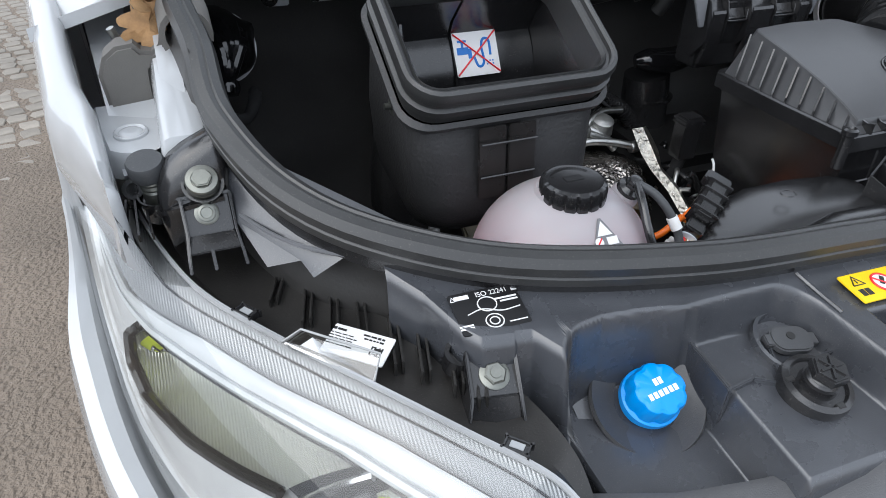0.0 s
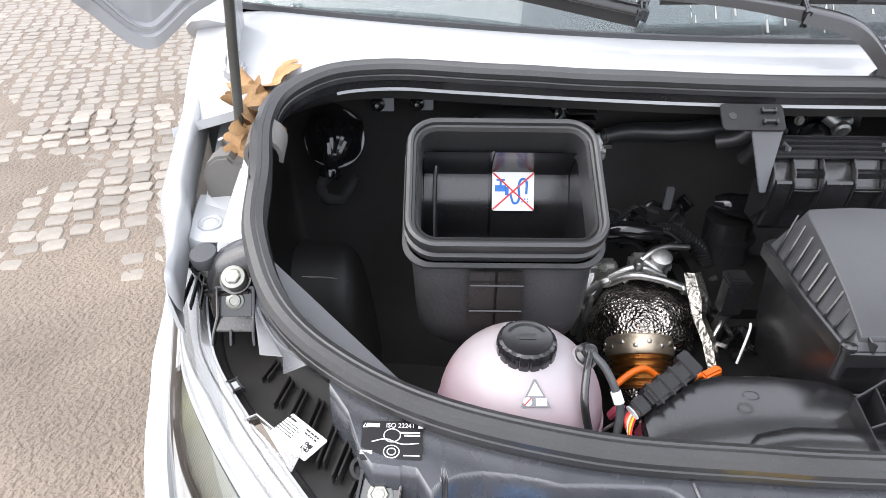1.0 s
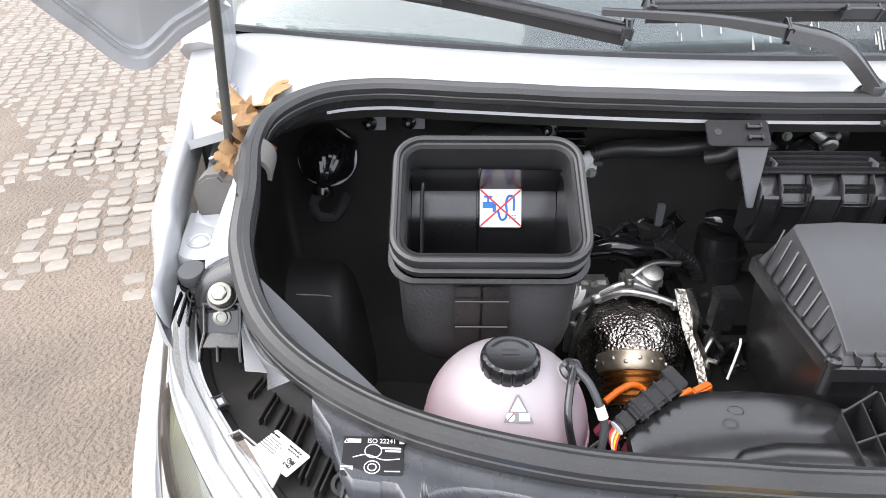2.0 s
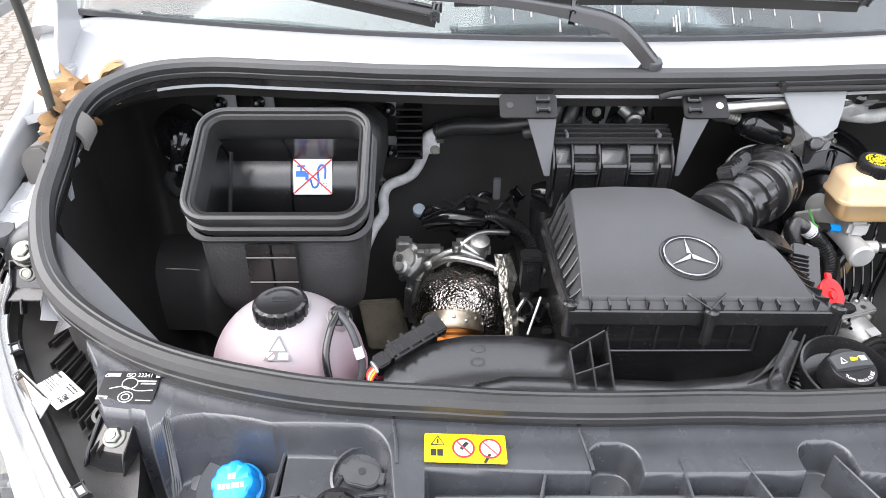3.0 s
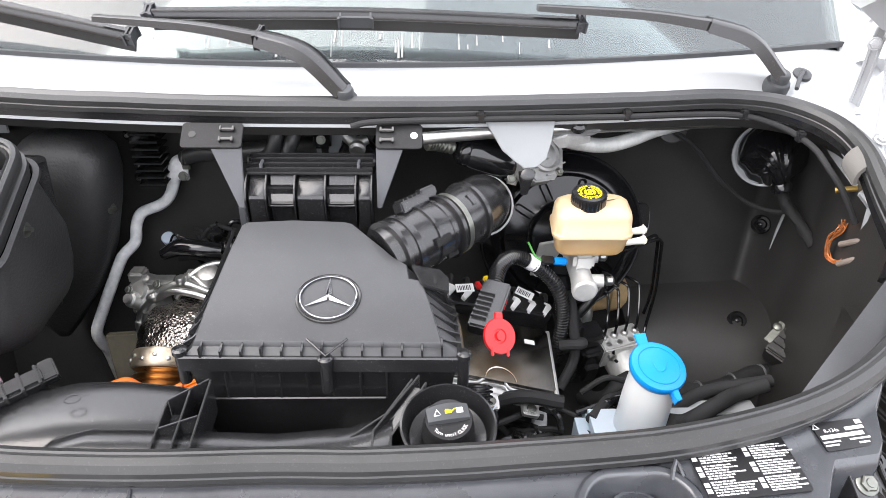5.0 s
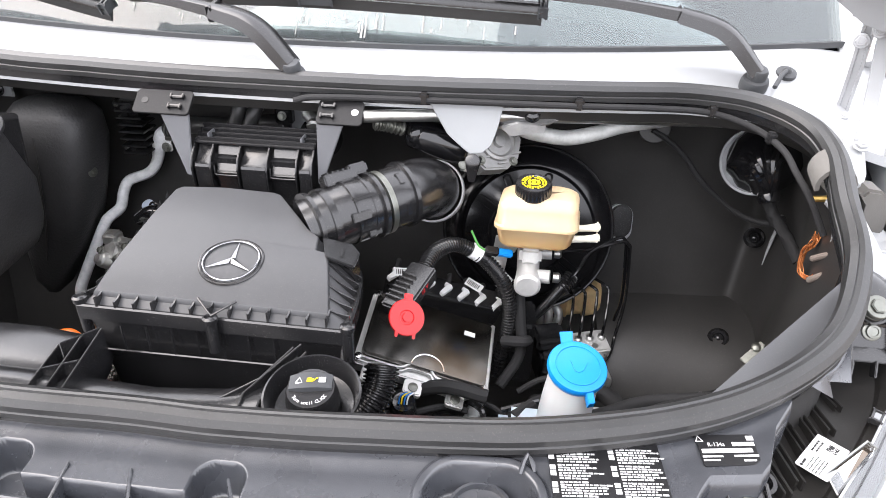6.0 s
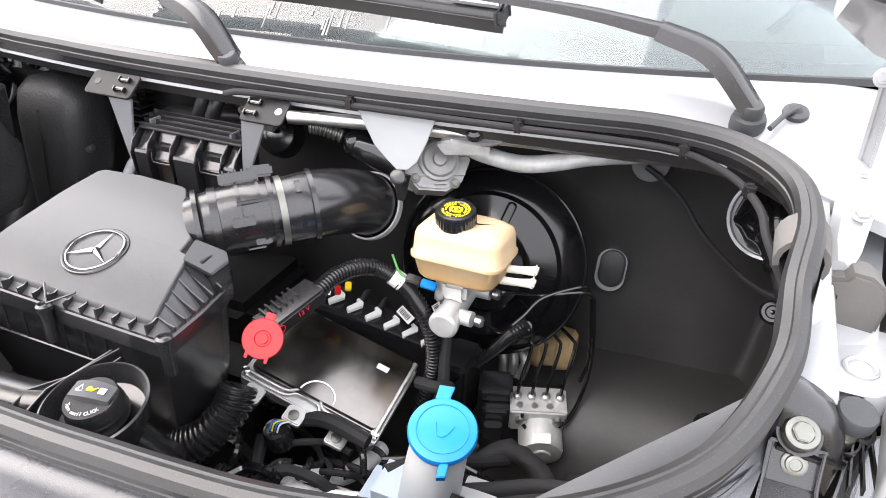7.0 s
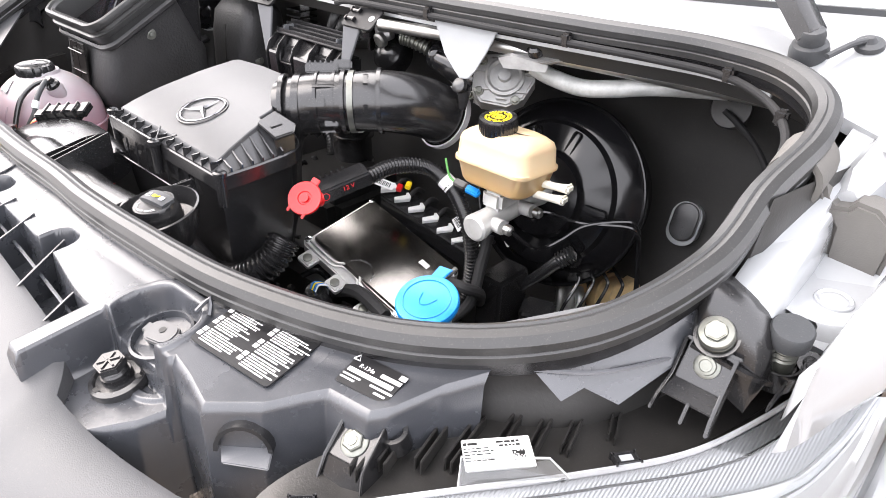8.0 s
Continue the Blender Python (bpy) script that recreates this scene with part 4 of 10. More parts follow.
bars(st, m, [(-0.026, 0.0155, 0.013, 0.004), (0.026, 0.0155, 0.005, 0.005), (0.008, 0.008, 0.02, 0.0016), (0.012, 0.005, 0.016, 0.0016), (-0.031, -0.012, 0.012, 0.0016), (-0.031, -0.0145, 0.012, 0.0016), (0.012, -0.016, 0.016, 0.001)], INKW)
bm = B()
for c, r in (((0.0, 0.005), 0.007), ((0.0, -0.012), 0.0065), ((0.0, -0.012), 0.0035)):
    tube(bm, [m @ Vector((c[0] + r * 1.2 * math.cos(q), c[1] + r * math.sin(q), 0)) for q in np.linspace(0, math.tau, 20)[:-1]], 0.0006, 4, k=1, closed=True)
tube(bm, [m @ Vector(q) for q in ((-0.02, -0.002, 0), (-0.006, 0.001, 0), (0.01, -0.004, 0), (0.027, -0.003, 0))], 0.0006, 4)
tube(bm, [m @ Vector(q) for q in ((-0.0295, 0.0135, 0), (-0.0275, 0.0175, 0), (-0.0255, 0.0135, 0), (-0.0295, 0.0135, 0))], 0.0006, 4, k=1)
part("diagram", bm, INKW, st)

def tilt_on(x, y, dx, dy):
    """A place on the panel and the way along its face from there."""
    a, b = Vector((x, y, panel_z(x, y))), Vector((x + dx, y + dy, panel_z(x + dx, y + dy)))
    return b - a


st, m = sticker("warning_sticker", (-0.301, -0.264, panel_z(-0.301, -0.264) + 0.004), tilt_on(-0.30, -0.262, 0.086, 0.0), tilt_on(-0.26, -0.262, 0, -0.03), 0.086, 0.034, LABELY, "yellow warning sticker with two red prohibition rings", "sticker")
bm = B()
for cx in (-0.002, 0.026):
    prism(bm, [(cx + 0.0115 * math.cos(math.tau * i / 28), 0.0115 * math.sin(math.tau * i / 28)) for i in range(28)], m, 0, 0.0004)
part("ring_ground", bm, INKW, st)
bm = B()
for cx in (-0.002, 0.026):
    tube(bm, [m @ Vector((cx + 0.011 * math.cos(q), 0.011 * math.sin(q), 0.0004)) for q in np.linspace(0, math.tau, 25)[:-1]], 0.0011, 6, k=1, closed=True)
    tube(bm, [m @ Vector((cx - 0.008, 0.008, 0.0006)), m @ Vector((cx + 0.008, -0.008, 0.0006))], 0.0009, 6, k=1)
part("prohibition_ring", bm, INKR, st)
bm = B()
tube(bm, [m @ Vector(q) for q in ((-0.036, 0.003, 0), (-0.029, 0.014, 0), (-0.022, 0.003, 0), (-0.036, 0.003, 0))], 0.0008, 5, k=1)
box(bm, (-0.029, 0.0075, 0), (0.0016, 0.005, 0.0006), m)
box(bm, (-0.0025, 0.001, 0.0006), (0.004, 0.011, 0.0005), m @ pose(0, 0, 0, 0, 0, -40))
box(bm, (0.0255, 0.001, 0.0006), (0.003, 0.012, 0.0005), m @ pose(0, 0, 0, 0, 0, -30))
for x in (-0.0335, -0.0265):
    box(bm, (x, -0.006, 0), (0.006, 0.008, 0.0005), m)
part("pictogram", bm, INKB, st)

st, m = sticker("refrigerant_sticker", (0.443, -0.222, panel_z(0.47, -0.25) + 0.0075), tilt_on(0.46, -0.245, 0.07, 0.007), tilt_on(0.48, -0.245, 0.006, -0.035), 0.110, 0.066, LABELB, "large black sticker with two columns of white print", "sticker")
words("R-134a", 0.008, m @ Matrix.Translation((0.0, 0.0305, 0)), INKW, st)
rnd = random.Random(3)
rows = [(0.016, 0.0305, 0.007, 0.005)]
for col in (-0.055, 0.004):
    for k in range(3):
        rows.append((col, 0.021 - 0.0185 * k, 0.0055, 0.005))
        rows.append((col, 0.0145 - 0.0185 * k, 0.0055, 0.005))
        rows += lines(rnd, col + 0.008, 0.0235 - 0.0185 * k, 0.044, 6, 0.0029, 0.0017)
bars(st, m, rows, INKW)

st, m = sticker("refrigerant_sticker", (0.592, -0.198, panel_z(0.60, -0.215) + 0.006), tilt_on(0.58, -0.215, 0.05, 0.006), tilt_on(0.60, -0.20, 0.004, -0.025), 0.056, 0.034, LABELB, "small black sticker with white print and a warning triangle", "sticker")
words("R-134a", 0.006, m @ Matrix.Translation((-0.010, 0.006, 0)), INKW, st)
bars(st, m, [(0.006, 0.006, 0.022, 0.004), (-0.026, -0.001, 0.05, 0.0045), (-0.027, -0.007, 0.02, 0.0018), (0.004, -0.007, 0.024, 0.002), (-0.027, -0.011, 0.016, 0.0018), (0.012, -0.012, 0.012, 0.002), (0.022, 0.0125, 0.007, 0.005)], INKW)
bm = B()
tube(bm, [m @ Vector(q) for q in ((-0.029, 0.010, 0), (-0.0255, 0.016, 0), (-0.022, 0.010, 0), (-0.029, 0.010, 0))], 0.0007, 5, k=1)
part("warning_triangle", bm, INKW, st)

# ---- bumper top and grille ----
rings = []
for x in np.linspace(-0.60, 0.60, 71):
    k = abs(x)
    yb = float(np.interp(k, [0, 0.28, 0.33, 0.36, 0.42, 0.47, 0.53, 0.60], [-0.335, -0.350, -0.362, -0.384, -0.380, -0.371, -0.356, -0.325]))
    zb = float(np.interp(k, [0, 0.30, 0.38, 0.60], [0.852, 0.848, 0.824, 0.800]))
    rings.append([Vector((x, yb, zb - 0.03)), Vector((x, yb - 0.004, zb - 0.004)), Vector((x, yb - 0.014, zb)), Vector((x, yb - 0.05, zb - 0.008)), Vector((x, yb - 0.10, zb - 0.03)),
                  Vector((x, yb - 0.13, zb - 0.08)), Vector((x, yb - 0.15, zb - 0.2)), Vector((x, yb - 0.15, 0.35))])
part("grille_surround", loft(B(), rings, False), BUMPER, van, "matt grey plastic grille surround", sharp=0.8)

# ---- headlights ----
EDGE = [(0.905, 0.085, 0.888), (0.880, 0.0, 0.880), (0.848, -0.075, 0.874), (0.791, -0.156, 0.870), (0.737, -0.222, 0.866), (0.679, -0.290, 0.858), (0.634, -0.338, 0.846), (0.612, -0.372, 0.822)]


def headlight(s):
    h = thing("headlight", (s * 0.82, -0.2, 0.72), "large clear headlight with a black housing and chrome reflectors", "headlight", "pair of headlights")
    f = flip if s < 0 else (lambda b: b)
    top = smooth(EDGE, 6)
    n = len(top)
    out = []
    for i, p in enumerate(top):
        u = i / (n - 1)
        o = Vector((0.55 + 0.35 * (1 - u), -0.25 - 0.6 * u, 0)).normalized()
        out.append(o)
    # clear lens from its rear edge over to its outer, lower edge
    low = smooth(LAMP_FOOT, 6)
    def skin(i, v, sink=0.0):
        """A point of the lens, v of the way over it, sunk below its face: it leaves the edge level and then falls to the foot."""
        p, q, o = top[i], low[i], out[i]
        c = Vector((q.x, q.y, p.z - 0.012)).lerp((p + q) / 2, 0.12) + o * 0.010
        up = Vector((o.x * (0.3 + v), o.y * (0.3 + v), 1.1 - v)).normalized()
        return p * (1 - v) ** 2 + c * 2 * v * (1 - v) + q * v ** 2 - up * sink
    def zone(i, k):
        """How far over the lens the k-th zone of the lamp lies: ribbed band, light guide, bowls, outer bezel."""
        u = i * 42 / (n - 1)
        band = float(np.interp(u, [0, 11, 14, 18, 24, 27, 30, 42], [0.40, 0.38, 0.32, 0.23, 0.195, 0.155, 0.13, 0.11]))
        high = float(np.interp(u, [0, 16, 20, 24, 27, 30, 42], [0.50, 0.46, 0.40, 0.35, 0.305, 0.265, 0.22]))
        deep = float(np.interp(u, [0, 15, 17, 21, 26, 29, 31, 42], [0.58, 0.60, 0.70, 0.72, 0.645, 0.56, 0.50, 0.50]))
        return float(np.interp(k, [0, 1, 2, 3, 4], [0, band, high, deep, 1]))
    vs = (0.0, 0.05, 0.1, 0.17, 0.25, 0.34, 0.44, 0.54, 0.64, 0.74, 0.84, 0.93, 1.0)
    lens = part("lens", f(loft(B(), [[skin(i, v) for v in vs] for i in range(n)], False)), LENS, h, "clear ribbed plastic lens", sharp=1.0)
    lens.visible_shadow = False
    part("light_band", f(loft(B(), [[skin(i, zone(i, k), d) for k, d in ((0.0, 0.005), (0.08, 0.0035), (0.3, 0.005), (0.6, 0.006), (0.9, 0.006), (1.0, 0.010))] for i in range(n)], False)), BAND, h, "frosted ribbed pale band under the lens", sharp=1.0)
    bm = B()
    tube(bm, [skin(i, zone(i, 0.36), 0.0045) for i in range(n)], 0.0012, 6, k=1)
    part("band_bead", f(bm), GLOSS, h)
    pale = mat("pale_light_guide", (0.60, 0.62, 0.64), 0.16, 0.0, var=0.10, scale=14, bump=0.0, coat=0.6)
    part("light_guide", f(loft(B(), [[skin(i, zone(i, k), d) for k, d in ((1.0, 0.012), (1.05, 0.006), (1.2, 0.004), (1.45, 0.004), (1.62, 0.006), (1.68, 0.011), (1.74, 0.006), (1.88, 0.005), (1.97, 0.008), (2.0, 0.018))] for i in range(n)], False)), pale, h, "smooth pale light guide under the lens", sharp=0.6)
    silver = mat("silver_bezel", (0.66, 0.67, 0.68), 0.22, 0.25, var=0.08, scale=10, bump=0.0, coat=0.5)
    part("inner_bezel", f(loft(B(), [[skin(i, zone(i, k), d) for k, d in ((3.0, 0.026), (3.05, 0.014), (3.2, 0.010), (3.4, 0.012), (3.52, 0.010), (3.56, 0.005), (3.7, 0.006), (3.85, 0.007), (3.95, 0.005), (4.0, 0.006))] for i in range(n)], False)), silver, h, "smooth pale bezel round the bowls", sharp=0.6)
    # two hollow reflectors with thick dark lower rims
    bowls = ((int(n * 0.35), int(n * 0.74)), (int(n * 0.77), n - 1))
    for i0, i1 in bowls:
        rings = []
        for i in range(i0, i1 + 1):
            u = (i - i0) / (i1 - i0)
            d = 0.004 + 0.060 * math.sin(math.pi * u) ** 0.6
            rings.append([skin(i, zone(i, k), 0.014 + d * math.sin(math.pi * (k - 2)) ** 0.7) for k in np.linspace(2.0, 3.0, 18)])
        part("reflector", f(loft(B(), rings, False)), REFLECT, h, "hollow ribbed chrome reflector", sharp=1.2)
        for k0, r, m2 in ((2.97, 0.0060, GLOSS), (3.035, 0.0018, CHROME), (2.02, 0.0012, GLOSS)):
            bm = B()
            ends = [skin(i0, zone(i0, 2 + (k0 - 2) * q), 0.013) for q in (0.2, 0.5, 0.8)] if k0 > 2.5 else []
            tube(bm, ends + [skin(i, zone(i, k0), 0.011) for i in range(i0, i1 + 1)], r, 8, k=2)
            part("dark_rim" if m2 is GLOSS else "bright_rim", f(bm), m2, h)
    # bezel before the first bowl
    part("inner_bezel", f(loft(B(), [[skin(i, zone(i, k), 0.012) for k in np.linspace(1.98, 3.02, 8)] for i in range(0, bowls[0][0] + 1)], False)), silver, h, sharp=1.0)
    amber = mat("amber_green_plastic", (0.52, 0.60, 0.05), 0.25, var=0.2, scale=40, bump=0.05)
    for i, a, b, w in ((bowls[0][0] + 1, 2.08, 2.85, 1.6), (bowls[1][0], 2.1, 2.9, 0.8)):
        bm = B()
        rings = []
        for k in np.linspace(a, b, 10):
            p0, p1 = skin(i, zone(i, k), 0.020), skin(i + 2, zone(i + 2, k), 0.042)
            p1 = p0.lerp(p1, 0.5 * w * math.sin(math.pi * (k - a + 0.15) / (b - a + 0.3)))
            rings.append([p0, p1, p1 + Vector((0, 0, -0.003)), p0 + Vector((0, 0, -0.003))])
        part("amber_reflector", f(loft(bm, rings, True)), amber, h, "yellow-green reflector piece")
    # chrome web between the bowls, and a darker web that splits the first one
    i = bowls[0][1] + 1
    bm = B()
    tube(bm, [skin(i, zone(i, k), 0.010) for k in np.linspace(2.0, 3.0, 8)], 0.0045, 8, k=2)
    part("web", f(bm), CHROME, h)
    bm = B()
    tube(bm, [skin(bowls[0][0] + 2 + int(q * 2), zone(bowls[0][0] + 2 + int(q * 2), 2.75 - 0.7 * q), 0.030 - 0.012 * q) for q in np.linspace(0, 1, 6)], 0.0018, 6, k=2)
    part("web", f(bm), CHROME, h)
    # dark back of the lamp
    part("lamp_back", f(loft(B(), [[skin(i, 0.02, 0.03), skin(i, 0.3, 0.10), skin(i, 0.7, 0.10), skin(i, 1.0, 0.02)] for i in range(n)], False)), BLACK, h, sharp=1.0)
    # black housing top with ribs
    seal_edge = [Vector((0.80, 0.075, 0.865)), Vector((0.79, 0.02, 0.862)), Vector((0.765, -0.055, 0.858)), Vector((0.715, -0.12, 0.855)), Vector((0.665, -0.175, 0.850)), Vector((0.62, -0.245, 0.842)), Vector((0.60, -0.31, 0.83)), Vector((0.595, -0.35, 0.80))]
    inn = smooth(seal_edge, 6)
    rings = []
    for p, q in zip(top, inn):
        a = p + Vector((0, 0, -0.004))
        rings.append([a + Vector((0, 0, -0.03)), a, a.lerp(q, 0.12) + Vector((0, 0, -0.004)), a.lerp(q, 0.16) + Vector((0, 0, -0.010)), a.lerp(q, 0.5) + Vector((0, 0, -0.012)), q, q + Vector((0, 0, -0.08))])
    part("housing", f(loft(B(), rings, False)), HOUSING, h, "black ribbed plastic housing")
    for x, y, ln in ((0.775, -0.055, 0.030), (0.752, -0.080, 0.045), (0.733, -0.100, 0.052), (0.712, -0.118, 0.060), (0.690, -0.145, 0.060), (0.672, -0.172, 0.050), (0.652, -0.2, 0.045), (0.640, -0.225, 0.04)):
        bm = B()
        for k in (0.0, 0.007):
            plate(bm, [(x + k, y, 0.848), (x + k, y, 0.864), (x + k + 0.012, y - ln, 0.861), (x + k + 0.012, y - ln, 0.845)], 0.0022, 0.0008)
        part("rib", f(bm), HOUSING, h)
    # clips along the edge
    for u in (0.36, 0.80):
        i = int(u * (n - 1))
        bm = B()
        box(bm, (0, 0, 0), (0.020, 0.011, 0.004), at(top[i] + Vector((-0.004, 0.005, 0.001)), (0, 0, 1), top[min(n - 1, i + 1)] - top[i - 1]), bev=0.0015)
        part("clip", f(bm), BLACK, h)
        bm = B()
        box(bm, (0, 0, 0.0022), (0.011, 0.006, 0.001), at(top[i] + Vector((-0.004, 0.005, 0.001)), (0, 0, 1), top[min(n - 1, i + 1)] - top[i - 1]))
        part("clip_window", f(bm), mat("frosted_clip_window", (0.30, 0.31, 0.32), 0.3, bump=0.0), h)
    # thin clear flange of the lens
    bm = B()
    sweep(bm, [p + Vector((0, 0, 0.001)) for p in top], [(-0.002, -0.003), (0.002, -0.003), (0.0012, 0.0015), (-0.0012, 0.0015)])
    part("lens_flange", f(bm), mat("frosted_flange", (0.33, 0.34, 0.35), 0.18, bump=0.02, coat=0.5), h, "pale clear edge of the lens")
    # clear upstand tab on the lens edge: a thin sheet with a thick bright border
    a, b = Vector((0.794, -0.160, 0.874)), Vector((0.733, -0.222, 0.866))
    a2, b2 = a + Vector((-0.016, -0.006, 0.014)), b + Vector((-0.010, 0.014, 0.014))
    bm = B()
    plate(bm, [a, a2, b2, b], 0.002)
    tab = part("lens_tab", f(bm), LENS, h, "clear upright tab of the lens")
    tab.visible_shadow = False
    bm = B()
    tube(bm, [a, a2, b2, b], 0.0011, 6, k=1)
    part("tab_edge", f(bm), mat("frosted_tab_edge", (0.36, 0.37, 0.37), 0.25, bump=0.02), h)
    if s < 0:
        lab, m = sticker("type_label", (-0.745, -0.146, 0.867), (0.042, -0.034, -0.003), (-0.019, -0.027, -0.001), 0.056, 0.033, LABELW, "white paper type label on the headlight housing", "label")
    else:
        lab, m = sticker("type_label", (0.704, -0.186, 0.867), (0.040, 0.045, 0.002), (0.02, -0.020, 0), 0.058, 0.033, LABELW, "white paper type label on the headlight housing", "label")
    rnd = random.Random(8)
    rows = [(-0.028, 0.011, 0.003, 0.003), (-0.024, 0.011, 0.008, 0.0022)]
    rows += lines(rnd, 0.0, 0.0115, 0.026, 1, 0.003, 0.0022) + lines(rnd, 0.002, 0.0075, 0.022, 1, 0.003, 0.0018) + lines(rnd, -0.028, 0.006, 0.026, 5, 0.0032, 0.0010)
    rows += [(0.012 + 0.0013 * (i % 8), 0.001 - 0.0013 * (i // 8), 0.0012, 0.0012) for i in range(64) if rnd.random() < 0.55]
    bars(lab, m, rows, INKB)


headlight(-1)
headlight(1)


# ---- bolted brackets beside the headlights ----
def corner_bracket(s):
    g = thing("corner_bracket", (s * 0.835, 0.0, 0.90), "black plastic corner bracket with two zinc bolts", "bracket", "pair of corner brackets")
    f = flip if s < 0 else (lambda b: b)
    bm = B()
    rings = []
    for y, w, zt in ((0.046, 0.060, 0.960), (0.040, 0.066, 0.968), (0.028, 0.070, 0.975), (0.010, 0.070, 0.974), (0.001, 0.067, 0.968), (-0.004, 0.062, 0.958), (-0.008, 0.058, 0.946)):
        rings.append([Vector((0.840 + dx * w / 2, y, zt + dz)) for dx, dz in ((-1, -0.050), (-1, -0.020), (-0.96, -0.010), (-0.85, -0.003), (-0.68, 0), (0.15, 0), (0.45, -0.002), (0.70, -0.008), (0.88, -0.018), (0.98, -0.031), (1, -0.050))])
    for p in (p for r in rings for p in r):
        p.z += 0.45 * (0.852 - p.x)
    loft(bm, rings, True)
    sweep(bm, smooth([(0.878, 0.010, 0.916), (0.870, -0.006, 0.926), (0.856, -0.014, 0.932), (0.815, -0.016, 0.938)], 5), [(-0.003, -0.002), (0.003, -0.002), (0.003, 0.002), (-0.003, 0.002)])
    part("hood", f(bm), BLACK, g)
    ax = Vector((0.0, -0.62, 0.78))
    bm = B()
    lathe(bm, [(0.0150, -0.004), (0.0150, 0.004), (0.0144, 0.0046), (0.0150, 0.0052), (0.0150, 0.0105), (0.0140, 0.0122), (0.0095, 0.0128), (0.0090, 0.0122), (0.0030, 0.0122), (0, 0.0124)], at((0.831, -0.008, 0.950), ax), 40)
    prism(bm, [(0.0092 * math.cos(math.tau * k / 6), 0.0092 * math.sin(math.tau * k / 6)) for k in range(6)], at((0.831, -0.008, 0.950), ax), 0.012, 0.0165, 0.001)
    part("bolt", f(bm), ZINC, g, "large flanged zinc bolt", sharp=0.5)
    bm = B()
    lathe(bm, [(0.018, -0.01), (0.019, 0.002), (0.0165, 0.002), (0.0165, -0.002)], at((0.831, -0.008, 0.950), ax), 28)
    part("spacer", f(bm), BLACK, g)
    # stepped foot with the second bolt
    AXF = Vector((0, -0.84, 0.54))
    m = at((0.833, -0.019, 0.921), AXF, (1, 0, 0))
    bm = B()
    box(bm, (0, 0.002, 0.0), (0.042, 0.036, 0.004), m, bev=0.0012)
    box(bm, (0, 0.0205, 0.003), (0.048, 0.003, 0.008), m, bev=0.001)
    for a in (-1, 1):
        plate(bm, [m @ Vector((a * 0.022, 0.02, 0.009)), m @ Vector((a * 0.022, -0.014, 0.007)), m @ Vector((a * 0.024, -0.036, 0.016)), m @ Vector((a * 0.025, -0.050, 0.014)), m @ Vector((a * 0.025, -0.050, 0.004)), m @ Vector((a * 0.022, 0.02, -0.008))], 0.003, 0.0008)
    plate(bm, [m @ Vector((-0.021, -0.015, 0.001)), m @ Vector((0.021, -0.015, 0.001)), m @ Vector((0.024, -0.032, 0.013)), m @ Vector((-0.024, -0.032, 0.013))], 0.003, 0.0008)
    plate(bm, [m @ Vector((0.0, -0.030, 0.016)), m @ Vector((0.0, -0.050, 0.014)), m @ Vector((0.0, -0.050, 0.002)), m @ Vector((0.0, -0.030, 0.002))], 0.003, 0.0008)
    part("foot", f(bm), BLACK, g)
    bm = B()
    lathe(bm, [(0.0085, 0.002), (0.0080, 0.0062), (0.0055, 0.0068), (0.0050, 0.0058), (0, 0.0058)], m @ Matrix.Translation((0, 0.004, 0.002)), 24)
    lathe(bm, [(0.0112, 0), (0.0112, 0.002), (0.009, 0.003)], m @ Matrix.Translation((0, 0.004, 0.002)), 24)
    part("bolt", f(bm), ZINC, g, "smaller flanged zinc bolt")
    # lug with a round eye beside the wing
    bm = B()
    e = Vector((0.896, 0.046, 0.928))
    lathe(bm, [(0.010, -0.004), (0.010, 0.004), (0.006, 0.004), (0.006, -0.004)], at(e, (0.15, -0.8, 0.5)), 18)
    for a in (-0.008, 0.0, 0.008):
        plate(bm, [e + Vector((a, -0.006, -0.006)), e + Vector((a * 1.5, -0.05, -0.022)), e + Vector((a * 1.5, -0.05, -0.030)), e + Vector((a, -0.004, -0.014))], 0.002)
    part("eye_lug", f(bm), BLACK, g)

    buf = thing("rubber_buffer", (s * 0.876, 0.034, 0.93), "round grey rubber bonnet buffer on a threaded stem", "buffer", "rubber buffers")
    bm = B()
    lathe(bm, [(0.0125, 0.02), (0.0165, 0.021), (0.0175, 0.024), (0.0175, 0.036), (0.016, 0.0385), (0, 0.039)], at((0.876, 0.034, 0.93), (0.05, -0.25, 1)), 30)
    part("rubber_head", f(bm), SOFT, buf)
    bm = B()
    lathe(bm, [(0.012, -0.02), (0.012, 0.004), (0.0105, 0.006), (0.012, 0.009), (0.0105, 0.012), (0.012, 0.015), (0.0105, 0.018), (0.012, 0.021)], at((0.876, 0.034, 0.93), (0.05, -0.25, 1)), 24)
    part("stem", f(bm), ZINC, buf)
    bm = B()
    lathe(bm, [(0.018, -0.03), (0.0185, -0.004), (0.0165, -0.004), (0.0165, -0.03)], at((0.876, 0.034, 0.93), (0.05, -0.25, 1)), 24)
    part("socket", f(bm), BLACK, buf)

    # soft rubber block that grips the seal
    blk = thing("rubber_block", (s * 0.86, 0.17, 0.99), "grey foam rubber block wrapped over the seal", "block", "foam rubber blocks")
    bm = B()
